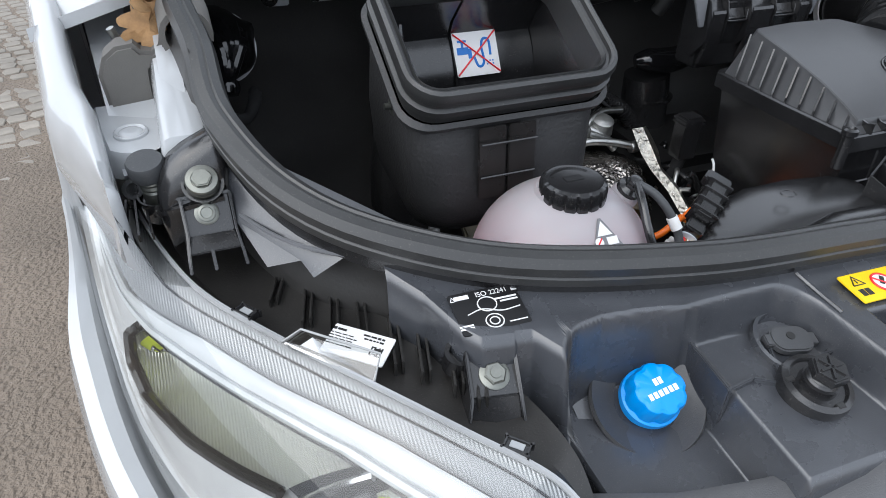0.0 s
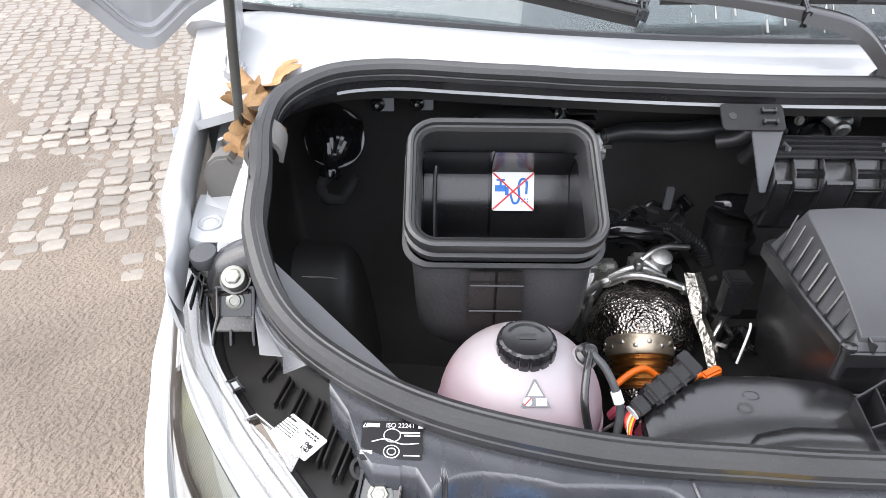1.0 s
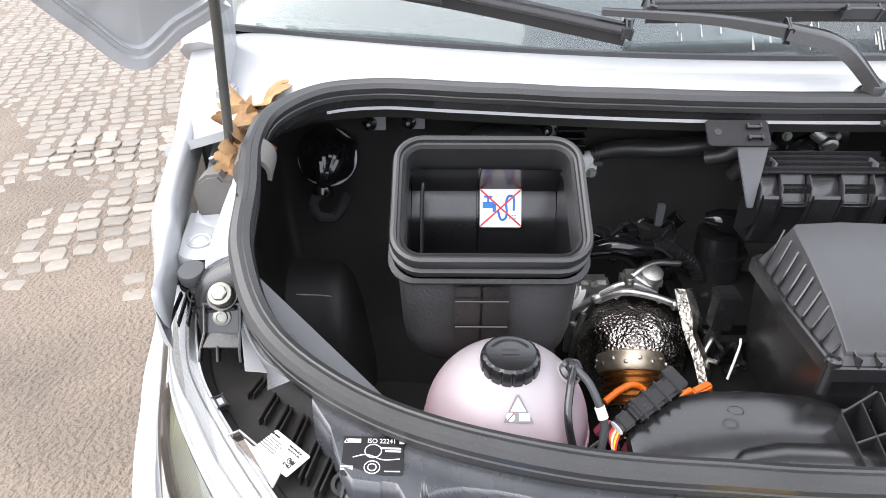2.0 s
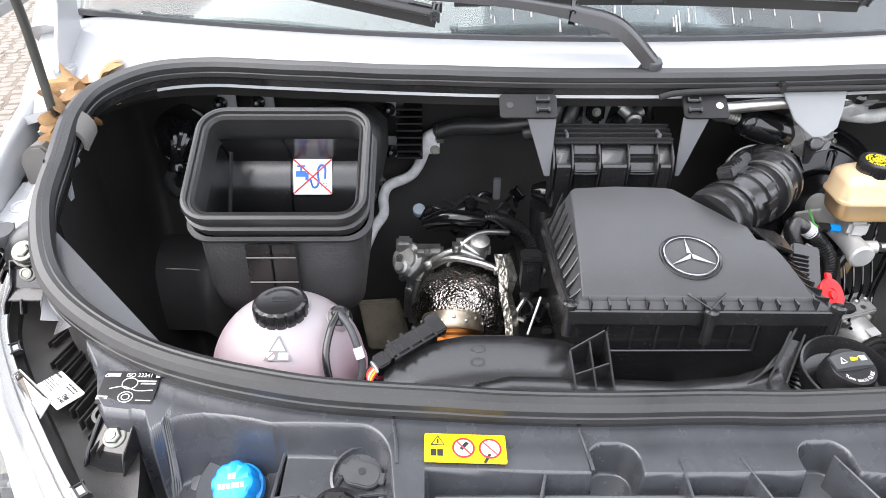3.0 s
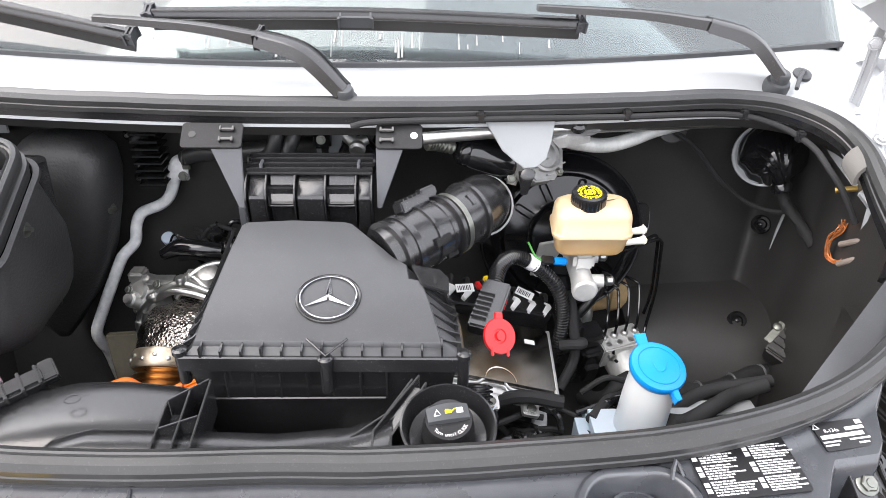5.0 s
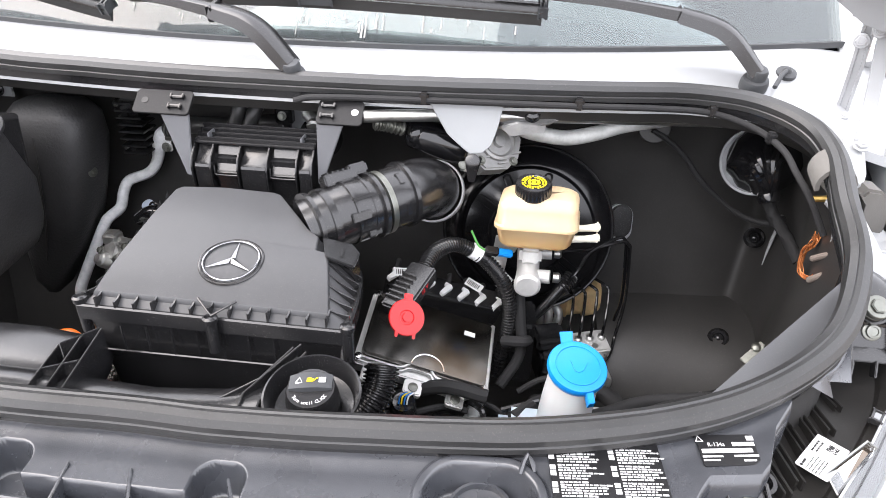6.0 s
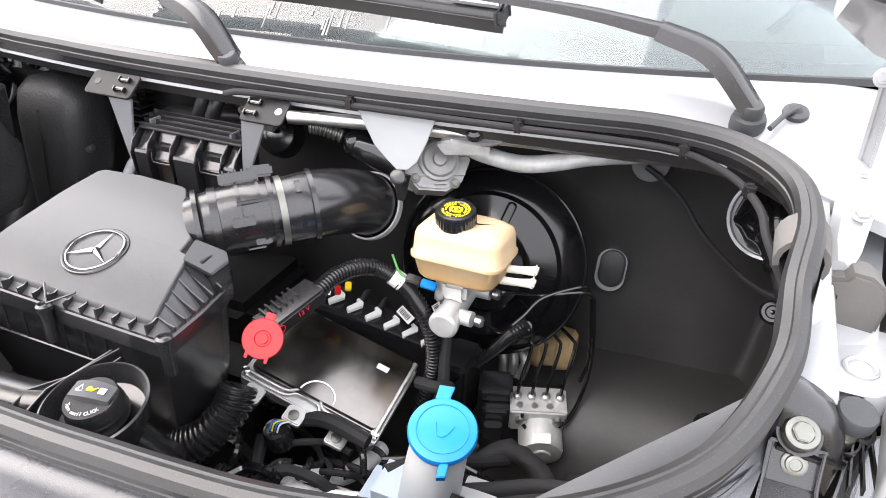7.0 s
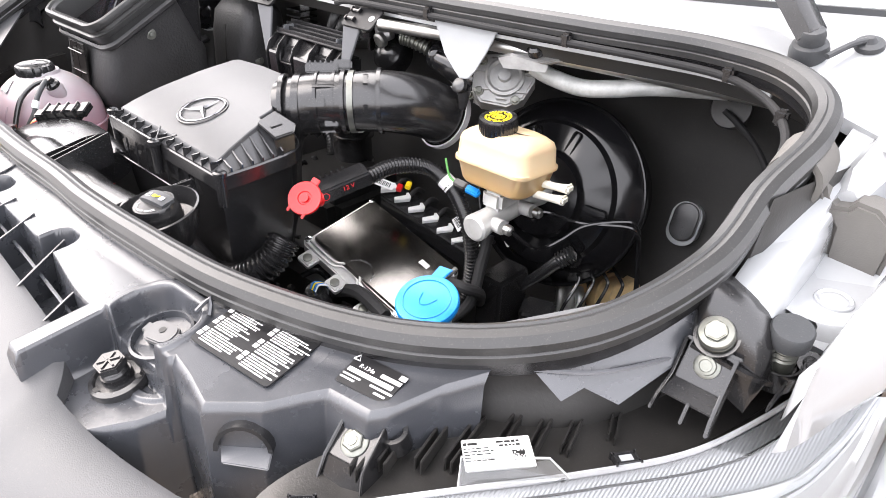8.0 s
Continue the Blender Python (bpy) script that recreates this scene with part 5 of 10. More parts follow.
    # its face is cut to fit over the box and the ledge
    outline = [(0.910, 0.966), (0.862, 0.968), (0.860, 1.004), (0.854, 1.010), (0.826, 1.020), (0.822, 1.030), (0.828, 1.046), (0.842, 1.044), (0.848, 1.030), (0.856, 1.024), (0.866, 1.026), (0.872, 1.034), (0.890, 1.032), (0.904, 1.022), (0.912, 1.004)]
    prism(bm, outline, Matrix(((1, 0, 0, 0), (0, 0, -1, 0), (0, 1, 0, 0), (0, 0, 0, 1))), -0.198, -0.158, 0.004)
    part("pad", f(bm), FOAM, blk)
    bm = B()
    arc = [Vector((0.818 + 0.0205 * math.cos(q), 0, 1.052 + 0.021 * math.sin(q))) for q in np.linspace(-0.5, math.pi + 0.3, 12)]
    rings = []
    for p in arc:
        d = (p - Vector((0.818, 0, 1.052))).normalized() * 0.006
        rings.append([Vector((p.x, 0.140, p.z - 0.010)), Vector((p.x, 0.178, p.z + 0.004)), Vector((p.x + d.x, 0.178, p.z + 0.004 + d.z)), Vector((p.x + d.x, 0.140, p.z - 0.010 + d.z))])
    part("saddle", f(loft(bm, rings, True)), FOAM, blk)

    # third bracket by the front corner
    b3 = thing("headlight_bracket", (s * 0.636, -0.25, 0.84), "small black bracket with one zinc bolt beside the headlight", "bracket", "headlight brackets")
    m = at((0.640, -0.246, 0.862), Vector((0.05, -0.5, 0.86)), (1, 0.2, 0))
    bm = B()
    box(bm, (0, 0, 0), (0.040, 0.036, 0.006), m, bev=0.0015)
    for a in (-1, 1):
        plate(bm, [m @ Vector((a * 0.020, 0.02, 0.01)), m @ Vector((a * 0.020, -0.02, 0.006)), m @ Vector((a * 0.028, -0.07, -0.03)), m @ Vector((a * 0.028, -0.07, -0.045)), m @ Vector((a * 0.02, 0.02, -0.02))], 0.003, 0.0008)
    plate(bm, [m @ Vector((-0.020, -0.018, 0.003)), m @ Vector((0.020, -0.018, 0.003)), m @ Vector((0.028, -0.06, -0.028)), m @ Vector((-0.028, -0.06, -0.028))], 0.003, 0.0008)
    part("foot", f(bm), BLACK, b3)
    bm = B()
    bolt(bm, m @ Vector((0, 0, 0.003)), Vector((0.05, -0.5, 0.86)), 0.0095, 0.007)
    part("bolt", f(bm), ZINC, b3)
    bm = B()
    lathe(bm, [(0.013, -0.02), (0.013, 0.002), (0.009, 0.002), (0.008, -0.006), (0, -0.006)], at((0.660, -0.222, 0.872), (0, -0.3, 1)), 20)
    part("socket", f(bm), BLACK, b3)

    # dark plastic flap under the seal
    fl = thing("edge_flap", (s * 0.72, -0.08, 0.88), "thin black plastic flap with a notched edge below the seal", "flap", "edge flaps")
    bm = B()
    plate(bm, [(0.813, 0.010, 0.918), (0.807, -0.026, 0.918), (0.789, -0.086, 0.900), (0.760, -0.095, 0.906), (0.754, -0.121, 0.904), (0.727, -0.122, 0.919), (0.745, -0.090, 0.932), (0.785, -0.030, 0.950), (0.806, 0.010, 0.960)], 0.0025)
    part("sheet", f(bm), PANEL, fl)
    bm = B()
    tube(bm, [(0.812, 0.005, 0.922), (0.800, -0.035, 0.922), (0.768, -0.088, 0.921), (0.727, -0.122, 0.920)], 0.0022, 6)
    part("bright_edge", f(bm), SHELF, fl, "lighter grey edge of the flap")


corner_bracket(-1)
corner_bracket(1)

# ---- wipers ----
def wiper(foot, knee, arm, tip, blade, name_label):
    w = thing("wiper", foot, name_label, "wiper", "windscreen wipers")
    foot, knee, arm, tip = (Vector(p) for p in (foot, knee, arm, tip))
    bm = B()
    a = foot + Vector((0, 0.004, 0.004))
    pts = smooth([a, a + (knee - a) * 0.45 + Vector((0, 0.0, 0.02)), knee], 8)
    sweep(bm, pts, [(-0.021, -0.010), (0.021, -0.010), (0.018, 0.007), (0.010, 0.012), (-0.010, 0.012), (-0.018, 0.007)], scale=[0.8 + 0.2 * math.sin(math.pi * (0.2 + 0.6 * i / (len(pts) - 1))) for i in range(len(pts))])
    part("arm_root", bm, BLACK, w)
    bm = B()
    pts = smooth([knee, knee.lerp(arm, 0.4) + Vector((0, 0, 0.005)), arm], 6)
    sweep(bm, pts, [(-0.013, -0.008), (0.013, -0.008), (0.0115, 0.006), (0.006, 0.009), (-0.006, 0.009), (-0.0115, 0.006)], scale=[1.05 - 0.5 * i / (len(pts) - 1) for i in range(len(pts))])
    part("arm", bm, BLACK, w)
    bm = B()
    lathe(bm, [(0.009, -0.008), (0.009, 0.008), (0.0, 0.008)], at(knee + Vector((0, 0, 0)), arm - knee), 12)
    box(bm, (0, 0, 0), (0.030, 0.005, 0.020), at(knee, (0, -0.3, 1), Vector((0, 0, 1)).cross(arm - knee)), bev=0.002)
    part("hinge", bm, BLACK, w)
    b0, b1 = Vector(blade[0]), Vector(blade[1])
    bm = B()
    pts = smooth([b0, b0.lerp(b1, 0.5) + Vector((0, 0.004, 0.006)), b1], 10)
    sweep(bm, pts, [(-0.010, -0.006), (0.010, -0.006), (0.009, 0.004), (0.003, 0.010), (-0.006, 0.008), (-0.010, 0.002)])
    bl = part("blade", bm, BLACK, w)
    bm = B()
    sweep(bm, [p + Vector((0, 0.008, -0.016)) for p in pts], [(-0.002, -0.010), (0.002, -0.010), (0.004, 0.006), (-0.004, 0.006)])
    part("rubber_lip", bm, RUBBER, bl)
    for e in (b0, b1, b0.lerp(b1, 0.53)):
        bm = B()
        k = 0.05 if e != b0 and e != b1 else 0.010
        box(bm, (0, 0, 0.001), (k, 0.021, 0.014), at(e, (0, -0.5, 0.85), b1 - b0), bev=0.003)
        part("blade_clip", bm, SOFT, bl)
    bm = B()
    lathe(bm, [(0.021, -0.03), (0.021, -0.012), (0.019, -0.006), (0.0145, -0.004), (0.0145, 0.006), (0.012, 0.011), (0.006, 0.013), (0, 0.013)], at(foot, (0, -0.35, 0.93)), 24)
    part("pivot_cap", bm, SOFT, w, "round pivot cap")
    return w


wiper((0.050, 0.252, 1.128), (-0.075, 0.292, 1.199), (-0.33, 0.338, 1.215), (-0.5, 0.36, 1.2), ((-0.285, 0.350, 1.186), (-0.86, 0.405, 1.275)), "black windscreen wiper resting on the glass, pivot beside the seal")
wiper((0.751, 0.335, 1.135), (0.628, 0.369, 1.211), (0.345, 0.352, 1.236), (0.1, 0.36, 1.22), ((0.42, 0.367, 1.210), (-0.255, 0.362, 1.217)), "black windscreen wiper lying flat above the cowl, pivot in the corner")

bm = B()
lathe(bm, [(0.016, -0.002), (0.015, 0.003), (0.008, 0.005), (0.004, 0.010), (0, 0.011)], at((0.803, 0.364, 1.133), (0, -0.4, 0.9)), 20)
tube(bm, [(0.803, 0.362, 1.139), (0.79, 0.345, 1.134), (0.775, 0.320, 1.122)], 0.0035, 8)
solo("washer_nozzle", bm, SOFT, (0.803, 0.364, 1.133), "black rubber plug with a thin rod on the white cowl", "plug")

# ---- open bonnet: hinged behind the cowl corners and leaning forward over the bay ----
bonnet = thing("bonnet", (0, 0.45, 1.3), "white bonnet raised on its hinges, seen from below", "bonnet")
rings = []
for u in np.linspace(0, 1, 31):
    row = []
    for x in np.linspace(-1, 1, 81):
        k = abs(x)
        half = 0.940 + 0.075 * ss(0, 0.16, u) - 0.12 * u ** 2
        corner = min(1, max(0, (k - 0.80) / 0.17)) * (1 - u) ** 3
        z = 1.45 + 0.88 * u - (0.24 if x > 0 else 0.04) * corner - 0.03 * k * k
        y = 0.137 - 0.42 * (z - 1.18) + 0.05 * (1 - k * k)
        row.append(Vector((x * half, y, z)))
    rings.append(row)
for r in rings:
    r += [q + Vector((0, 0.030, 0.012)) for q in r[::-1]]
part("skin", loft(B(), rings, True), WHITE, bonnet)
edge = [Vector((q.x * 0.972, q.y - 0.003, q.z + 0.030)) for q in rings[0][:81]]
side = [[Vector((q.x * 0.972, q.y - 0.003, q.z + 0.030)) for q in (r[i] for r in rings[1:24])] for i in (0, 80)]
bm = B()
tube(bm, side[0][::-1] + edge + side[1], 0.0055, 8, k=2)
part("folded_rim", bm, WHITE, bonnet)
bm = B()
for s in (-1, 1):
    pts = [Vector((s * 0.90, 0.06, 1.33)), Vector((s * 0.88, -0.06, 1.60)), Vector((s * 0.84, -0.20, 1.95)), Vector((s * 0.78, -0.29, 2.18))]
    tube(bm, pts, [0.012, 0.02, 0.02, 0.012], 10)
tube(bm, [(-0.78, -0.29, 2.18), (0, -0.26, 2.2), (0.78, -0.29, 2.18)], 0.02, 10)
tube(bm, [(-0.88, 0.03, 1.42), (0, 0.07, 1.44), (0.88, 0.03, 1.42)], 0.02, 10)
part("inner_frame", bm, WHITE, bonnet)
# folded rear corner on the passenger's side: rim, step and sunk inner panel
row = smooth([Vector(q) for q in ((-1.022, 0.03, 1.330), (-1.002, 0.11, 1.250), (-0.995, 0.142, 1.222), (-0.981, 0.172, 1.186), (-0.968, 0.187, 1.170), (-0.950, 0.197, 1.168), (-0.928, 0.210, 1.184), (-0.905, 0.222, 1.203), (-0.875, 0.240, 1.219), (-0.845, 0.255, 1.236))], 6)
mid = Vector((-0.915, 0.15, 1.30))
nrm = (row[0] - row[25]).cross(row[-1] - row[25]).normalized()
if nrm.y > 0:
    nrm = -nrm
rings = [[mid + (p - mid) * k + nrm * d for p in row] for k, d in ((0.2, -0.014), (0.99, -0.014), (1.0, -0.010), (1.0, -0.002), (0.985, 0.001), (0.86, 0.001), (0.845, -0.003), (0.80, -0.003), (0.785, 0.0), (0.76, 0.0), (0.745, -0.006), (0.2, -0.008))]
part("rear_corner", loft(B(), rings, False), WHITE, bonnet, "pale folded rear corner of the bonnet", sharp=0.5)
for s in (-1,):
    strut = thing("gas_strut", (s * 0.866, 0.205, 1.02), "slim grey gas strut hooked to the wing", "strut")
    bm = B()
    tube(bm, [(s * 0.866, 0.203, 1.034), (s * 0.862, 0.198, 1.052), (s * 0.844, 0.17, 1.179), (s * 0.829, 0.14, 1.255), (s * 0.795, 0.06, 1.45)], 0.0066, 12)
    part("rod", bm, mat("grey_painted_rod", (0.095, 0.098, 0.09), 0.35, 0.3), strut)
    bm = B()
    tube(bm, [(s * 0.866, 0.207, 1.045), (s * 0.872, 0.207, 1.028), (s * 0.888, 0.205, 1.028), (s * 0.893, 0.203, 1.04)], 0.0045, 8)
    part("hook", bm, STEEL, strut)
    bm = B()
    box(bm, (s * 0.895, 0.36, 1.095), (0.03, 0.10, 0.02), bev=0.004)
    hinge = part("hinge", bm, WHITE, bonnet, "white painted bonnet hinge on the wing")
    bm = B()
    plate(bm, [(s * 0.90, 0.30, 1.10), (s * 0.90, 0.40, 1.10), (s * 0.905, 0.44, 1.24), (s * 0.905, 0.37, 1.36), (s * 0.905, 0.33, 1.34), (s * 0.905, 0.38, 1.22)], 0.006 , 0.001)
    part("arm", bm, WHITE, hinge)
    for p in ((0.905, 0.33, 1.11), (0.905, 0.395, 1.12), (0.908, 0.405, 1.23)):
        bm = B()
        bolt(bm, (s * p[0], p[1], p[2]), (-s, -0.2, 0.2), 0.008, 0.007)
        part("hinge_bolt", bm, WHITE, hinge)

# two-armed hinge on the passenger's side, with the folded rear corner of the bonnet above it
rings = []
for y, x0, x1, z0, z1 in ((0.178, 0.850, 0.872, 1.005, 1.036), (0.195, 0.846, 0.880, 1.010, 1.052), (0.245, 0.852, 0.892, 1.02, 1.072), (0.31, 0.862, 0.905, 1.03, 1.082), (0.345, 0.868, 0.912, 1.04, 1.078)):
    rings.append([Vector((x, y, z)) for x, z in ((x0, z0), (x0, z1 - 0.010), (x0 + 0.008, z1), (x1 - 0.008, z1), (x1, z1 - 0.010), (x1, z0))])
hinge = part("hinge", loft(B(), rings, True), WHITE, bonnet, "white painted bonnet hinge on the wing")
flat = [(-0.009, -0.003), (-0.005, -0.003), (-0.004, -0.001), (0.004, -0.001), (0.005, -0.003), (0.009, -0.003), (0.009, 0.003), (-0.009, 0.003)]
for pts in ([(0.888, 0.335, 1.065), (0.886, 0.330, 1.10), (0.880, 0.318, 1.16), (0.876, 0.312, 1.205), (0.872, 0.300, 1.235)], [(0.880, 0.236, 1.070), (0.882, 0.245, 1.10), (0.888, 0.270, 1.15), (0.896, 0.302, 1.205), (0.898, 0.305, 1.245)]):
    bm = B()
    sweep(bm, smooth([Vector(q) for q in pts], 6), flat)
    part("arm", bm, WHITE, hinge)
for q, d in (((0.868, 0.305, 1.198), (-0.4, -0.9, 0.2)), ((0.884, 0.296, 1.215), (-0.4, -0.9, 0.2)), ((0.876, 0.225, 1.071), (-0.1, -0.4, 0.9)), ((0.886, 0.32, 1.081), (-0.1, -0.4, 0.9))):
    bm = B()
    bolt(bm, q, d, 0.008, 0.007)
    part("hinge_bolt", bm, WHITE, hinge)
rings = []
for y, dz in ((0.292, 0.0), (0.262, -0.004), (0.20, 0.03), (0.13, 0.09)):
    rings.append([Vector((x, y, z + dz)) for x, z in ((0.798, 1.262), (0.806, 1.256), (0.842, 1.232), (0.875, 1.222), (0.935, 1.212), (0.950, 1.222), (0.955, 1.36), (0.80, 1.38))])
part("rear_corner", loft(B(), rings, True), WHITE, bonnet, "white folded rear corner of the bonnet", sharp=0.5)
bm = B()
tube(bm, [(0.845, 0.290, 1.30), (0.845, 0.296, 1.26), (0.848, 0.296, 1.232)], 0.007, 10)
part("corner_rib", bm, WHITE, bonnet)

# ---- dry leaves in the gutter ----
def leaf(c, turn, tilt, size, seed):
    rnd = random.Random(seed)
    outline = []
    for i in range(40):
        q = math.tau * i / 40
        r = size * (0.55 + 0.38 * abs(math.cos(3.5 * q)) ** 0.7 + 0.07 * rnd.random())
        outline.append(Vector((r * math.cos(q) * 1.25, r * math.sin(q), 0)))
    bm = B()
    mid = bm.verts.new((0, 0, 0))
    ring = [bm.verts.new(p) for p in outline]
    half = [bm.verts.new(p * 0.5) for p in outline]
    for i in range(40):
        j = (i + 1) % 40
        bm.faces.new((mid, half[i], half[j]))
        bm.faces.new((half[i], ring[i], ring[j], half[j]))
    m = pose(*c, *tilt, turn)
    for v in bm.verts:
        v.co.z += size * (0.5 * noise.noise(v.co * 28 + Vector((seed, 0, 0))) + 5 * v.co.length ** 2)
        v.co = m @ v.co
    ex = bmesh.ops.extrude_face_region(bm, geom=list(bm.faces))["geom"]
    for v in ex:
        if isinstance(v, bmesh.types.BMVert):
            v.co.z -= 0.0008
    return solo("dry_leaf", bm, mat("dry_leaf", (0.34, 0.20, 0.09), 0.75, var=0.4, scale=40, bump=0.5, rand=0.15), c, "curled dry brown leaf caught in the gutter", "leaf", "dry leaves in the gutter")


for i, (c, t, tl, sz) in enumerate((((-0.838, 0.272, 1.086), 60, (25, 12), 0.052), ((-0.848, 0.225, 1.068), 150, (38, -15), 0.045), ((-0.844, 0.198, 1.055), 80, (50, 10), 0.040), ((-0.824, 0.300, 1.098), 205, (15, 25), 0.034), ((-0.852, 0.185, 1.045), 10, (60, 0), 0.028))):
    leaf(c, t, tl, sz, i + 1)
# ---- cabin air box (open square duct) ----
box1 = thing("air_intake_box", (-0.502, 0.08, 0.80), "matt black open air intake box with a ribbed rubber rim", "air box")


def rr_ring(c, w, d, r, slope, k=6):
    c, cs, sn = Vector(c), math.cos(slope), math.sin(slope)
    return [c + Vector((x, y * cs, y * sn)) for x, y in rrect(w, d, r, k)]


SL = math.atan2(0.082, 0.15)
TOP = Vector((-0.502, 0.075, 1.045))
NRM = Vector((0, -math.sin(SL), math.cos(SL)))
body = [rr_ring((-0.502, 0.140, 0.806), 0.11, 0.10, 0.045, 0.05), rr_ring((-0.502, 0.136, 0.809), 0.165, 0.155, 0.05, 0.06), rr_ring((-0.502, 0.131, 0.818), 0.198, 0.190, 0.05, 0.08), rr_ring((-0.502, 0.128, 0.834), 0.213, 0.212, 0.05, 0.10), rr_ring((-0.502, 0.126, 0.855), 0.219, 0.226, 0.045, 0.14), rr_ring((-0.502, 0.122, 0.90), 0.225, 0.238, 0.04, SL * 0.5),
        rr_ring(TOP - NRM * 0.055, 0.238, 0.182, 0.035, SL), rr_ring(TOP - NRM * 0.050, 0.256, 0.198, 0.035, SL), rr_ring(TOP - NRM * 0.044, 0.257, 0.199, 0.035, SL), rr_ring(TOP - NRM * 0.040, 0.246, 0.190, 0.035, SL)]
bm = loft(B(), body, True, False)
bm.faces.new([v for v in bm.verts][:len(body[0])])
part("body", bm, DUCT, box1, sharp=0.5)
rim = [rr_ring(TOP - NRM * 0.042, 0.240, 0.184, 0.035, SL)]
for h, g in ((0.030, 0.0), (0.028, 0.010), (0.020, 0.011), (0.018, 0.002), (0.012, 0.0), (0.010, 0.008), (0.002, 0.010), (-0.004, 0.006), (-0.006, -0.002), (-0.004, -0.008), (0.001, -0.010), (0.002, -0.016), (-0.001, -0.020), (0.004, -0.026), (0.03, -0.030), (0.045, -0.030)):
    rim.append(rr_ring(TOP - NRM * h, 0.240 + g, 0.184 + g, 0.035 + g / 2, SL))
part("rim", loft(B(), rim, True, False), RUBBER, box1, "black rubber rim with moulded ridges", sharp=0.45)
inner = [rr_ring(TOP - NRM * 0.03, 0.214, 0.158, 0.024, SL), rr_ring((-0.502, 0.136, 1.005), 0.212, 0.205, 0.02, SL * 0.6), rr_ring((-0.502, 0.125, 0.90), 0.205, 0.20, 0.02, SL * 0.2), rr_ring((-0.502, 0.125, 0.82), 0.19, 0.17, 0.02, 0)]
bm = loft(B(), inner, True, False)
bm.faces.new([v for v in bm.verts][-len(inner[0]):])
part("cavity", bm, BLACK, box1)
bm = B()
rings = []
prof = [(0.146, 1.050), (0.160, 1.036), (0.178, 1.018)] + [(0.257 + 0.0945 * math.cos(q), 0.9275 + 0.0945 * math.sin(q)) for q in np.linspace(2.35, 4.1, 18)]
for y, z in prof:
    rings.append([Vector((x, y, z)) for x in (-0.606, -0.513, -0.512, -0.510, -0.509, -0.398)])
for r in rings:
    r[2].y += 0.004
    r[3].y += 0.004
part("barrel", loft(bm, rings, False), BLACK, box1, "smooth black curved inner wall", sharp=0.5)
bm = B()
tube(bm, [(-0.590, 0.07, 0.91), (-0.590, 0.13, 1.0), (-0.588, 0.145, 1.03)], 0.003, 6)
part("inner_rib", bm, BLACK, box1)
bm = B()
for dx in (-0.018, 0.018):
    prism(bm, rrect(0.033, 0.085, 0.002, 1), at((-0.512 + dx, 0.006, 0.912), (0, -0.99, 0.06), (1, 0, 0)), 0, 0.003, 0.001)
part("label_pocket", bm, mat("brown_black_plastic", (0.014, 0.0125, 0.012), 0.3, fine=600), box1, "brownish moulded front pocket")
for z in (0.937, 0.897):
    bm = B()
    tube(bm, [(-0.545, 0.000, z), (-0.478, 0.000, z)], 0.0015, 6, k=1)
    part("pocket_rib", bm, BLACK, box1)
bm = B()
lathe(bm, [(0.011, 0), (0.011, 0.002), (0.004, 0.003), (0.0035, 0.012), (0, 0.012)], at((-0.386, 0.105, 0.978), (1, -0.15, 0.1)), 18)
part("push_pin", bm, ZINC, box1, "pale push-in clip")
bm = B()
lathe(bm, [(0.011, 0), (0.011, 0.002), (0.004, 0.003), (0.0035, 0.012), (0, 0.012)], at((-0.617, 0.085, 0.96), (-1, -0.15, 0.1)), 18)
part("push_pin", bm, ZINC, box1)

st, m = sticker("no_water_sticker", (-0.508, 0.1890, 1.0000), (1, 0, 0), (0, -0.030, -0.051), 0.060, 0.056, LABELW, "white sticker with a blue tap crossed out in red", "sticker")
bm = B()
tube(bm, [m @ Vector(q) for q in ((-0.004, -0.004, 0), (0.0, -0.016, 0), (0.006, -0.016, 0), (0.009, -0.008, 0), (0.008, 0.008, 0), (0.012, 0.017, 0), (0.019, 0.014, 0), (0.019, -0.004, 0))], 0.0017, 6)
box(bm, (-0.018, 0.004, 0), (0.016, 0.009, 0.0012), m, bev=0.0003)
box(bm, (-0.018, 0.011, 0), (0.003, 0.010, 0.0012), m)
box(bm, (-0.018, 0.016, 0), (0.012, 0.0028, 0.0012), m)
box(bm, (-0.009, 0.0, 0), (0.005, 0.012, 0.0012), m)
for i in range(6):
    box(bm, (0.013 + 0.004 * (i % 3), -0.011 - 0.004 * (i // 3), 0), (0.0018, 0.0018, 0.001), m)
part("tap_pictogram", bm, INKBLUE, st)
for a in (-1, 1):
    bm = B()
    tube(bm, [m @ Vector((-0.029, -0.026 * a, 0.001)), m @ Vector((0.029, 0.026 * a, 0.001))], 0.0011, 6, k=1)
    part("red_stroke", bm, INKR, st)

# foam hump of the air duct behind it
bm = B()
rings = [rr_ring(((xl + xr) / 2 + 0.004 * noise.noise(Vector((z * 9, 0, 0))), 0.375, z), xr - xl, d, min(xr - xl, d) * 0.35, 0) for z, xl, xr, d in ((0.60, -0.56, -0.535, 0.06), (0.64, -0.57, -0.508, 0.10), (0.705, -0.57, -0.455, 0.116), (0.79, -0.56, -0.416, 0.122), (0.88, -0.55, -0.388, 0.126), (0.94, -0.545, -0.374, 0.124), (0.985, -0.535, -0.374, 0.108), (1.01, -0.51, -0.394, 0.08), (1.02, -0.47, -0.43, 0.03))]
hump = thing("duct_hump", (-0.46, 0.375, 0.60), "dull black foam duct behind the air box", "duct")
part("foam_shell", loft(bm, rings), DUCT, hump, sharp=1.2)
bm = B()
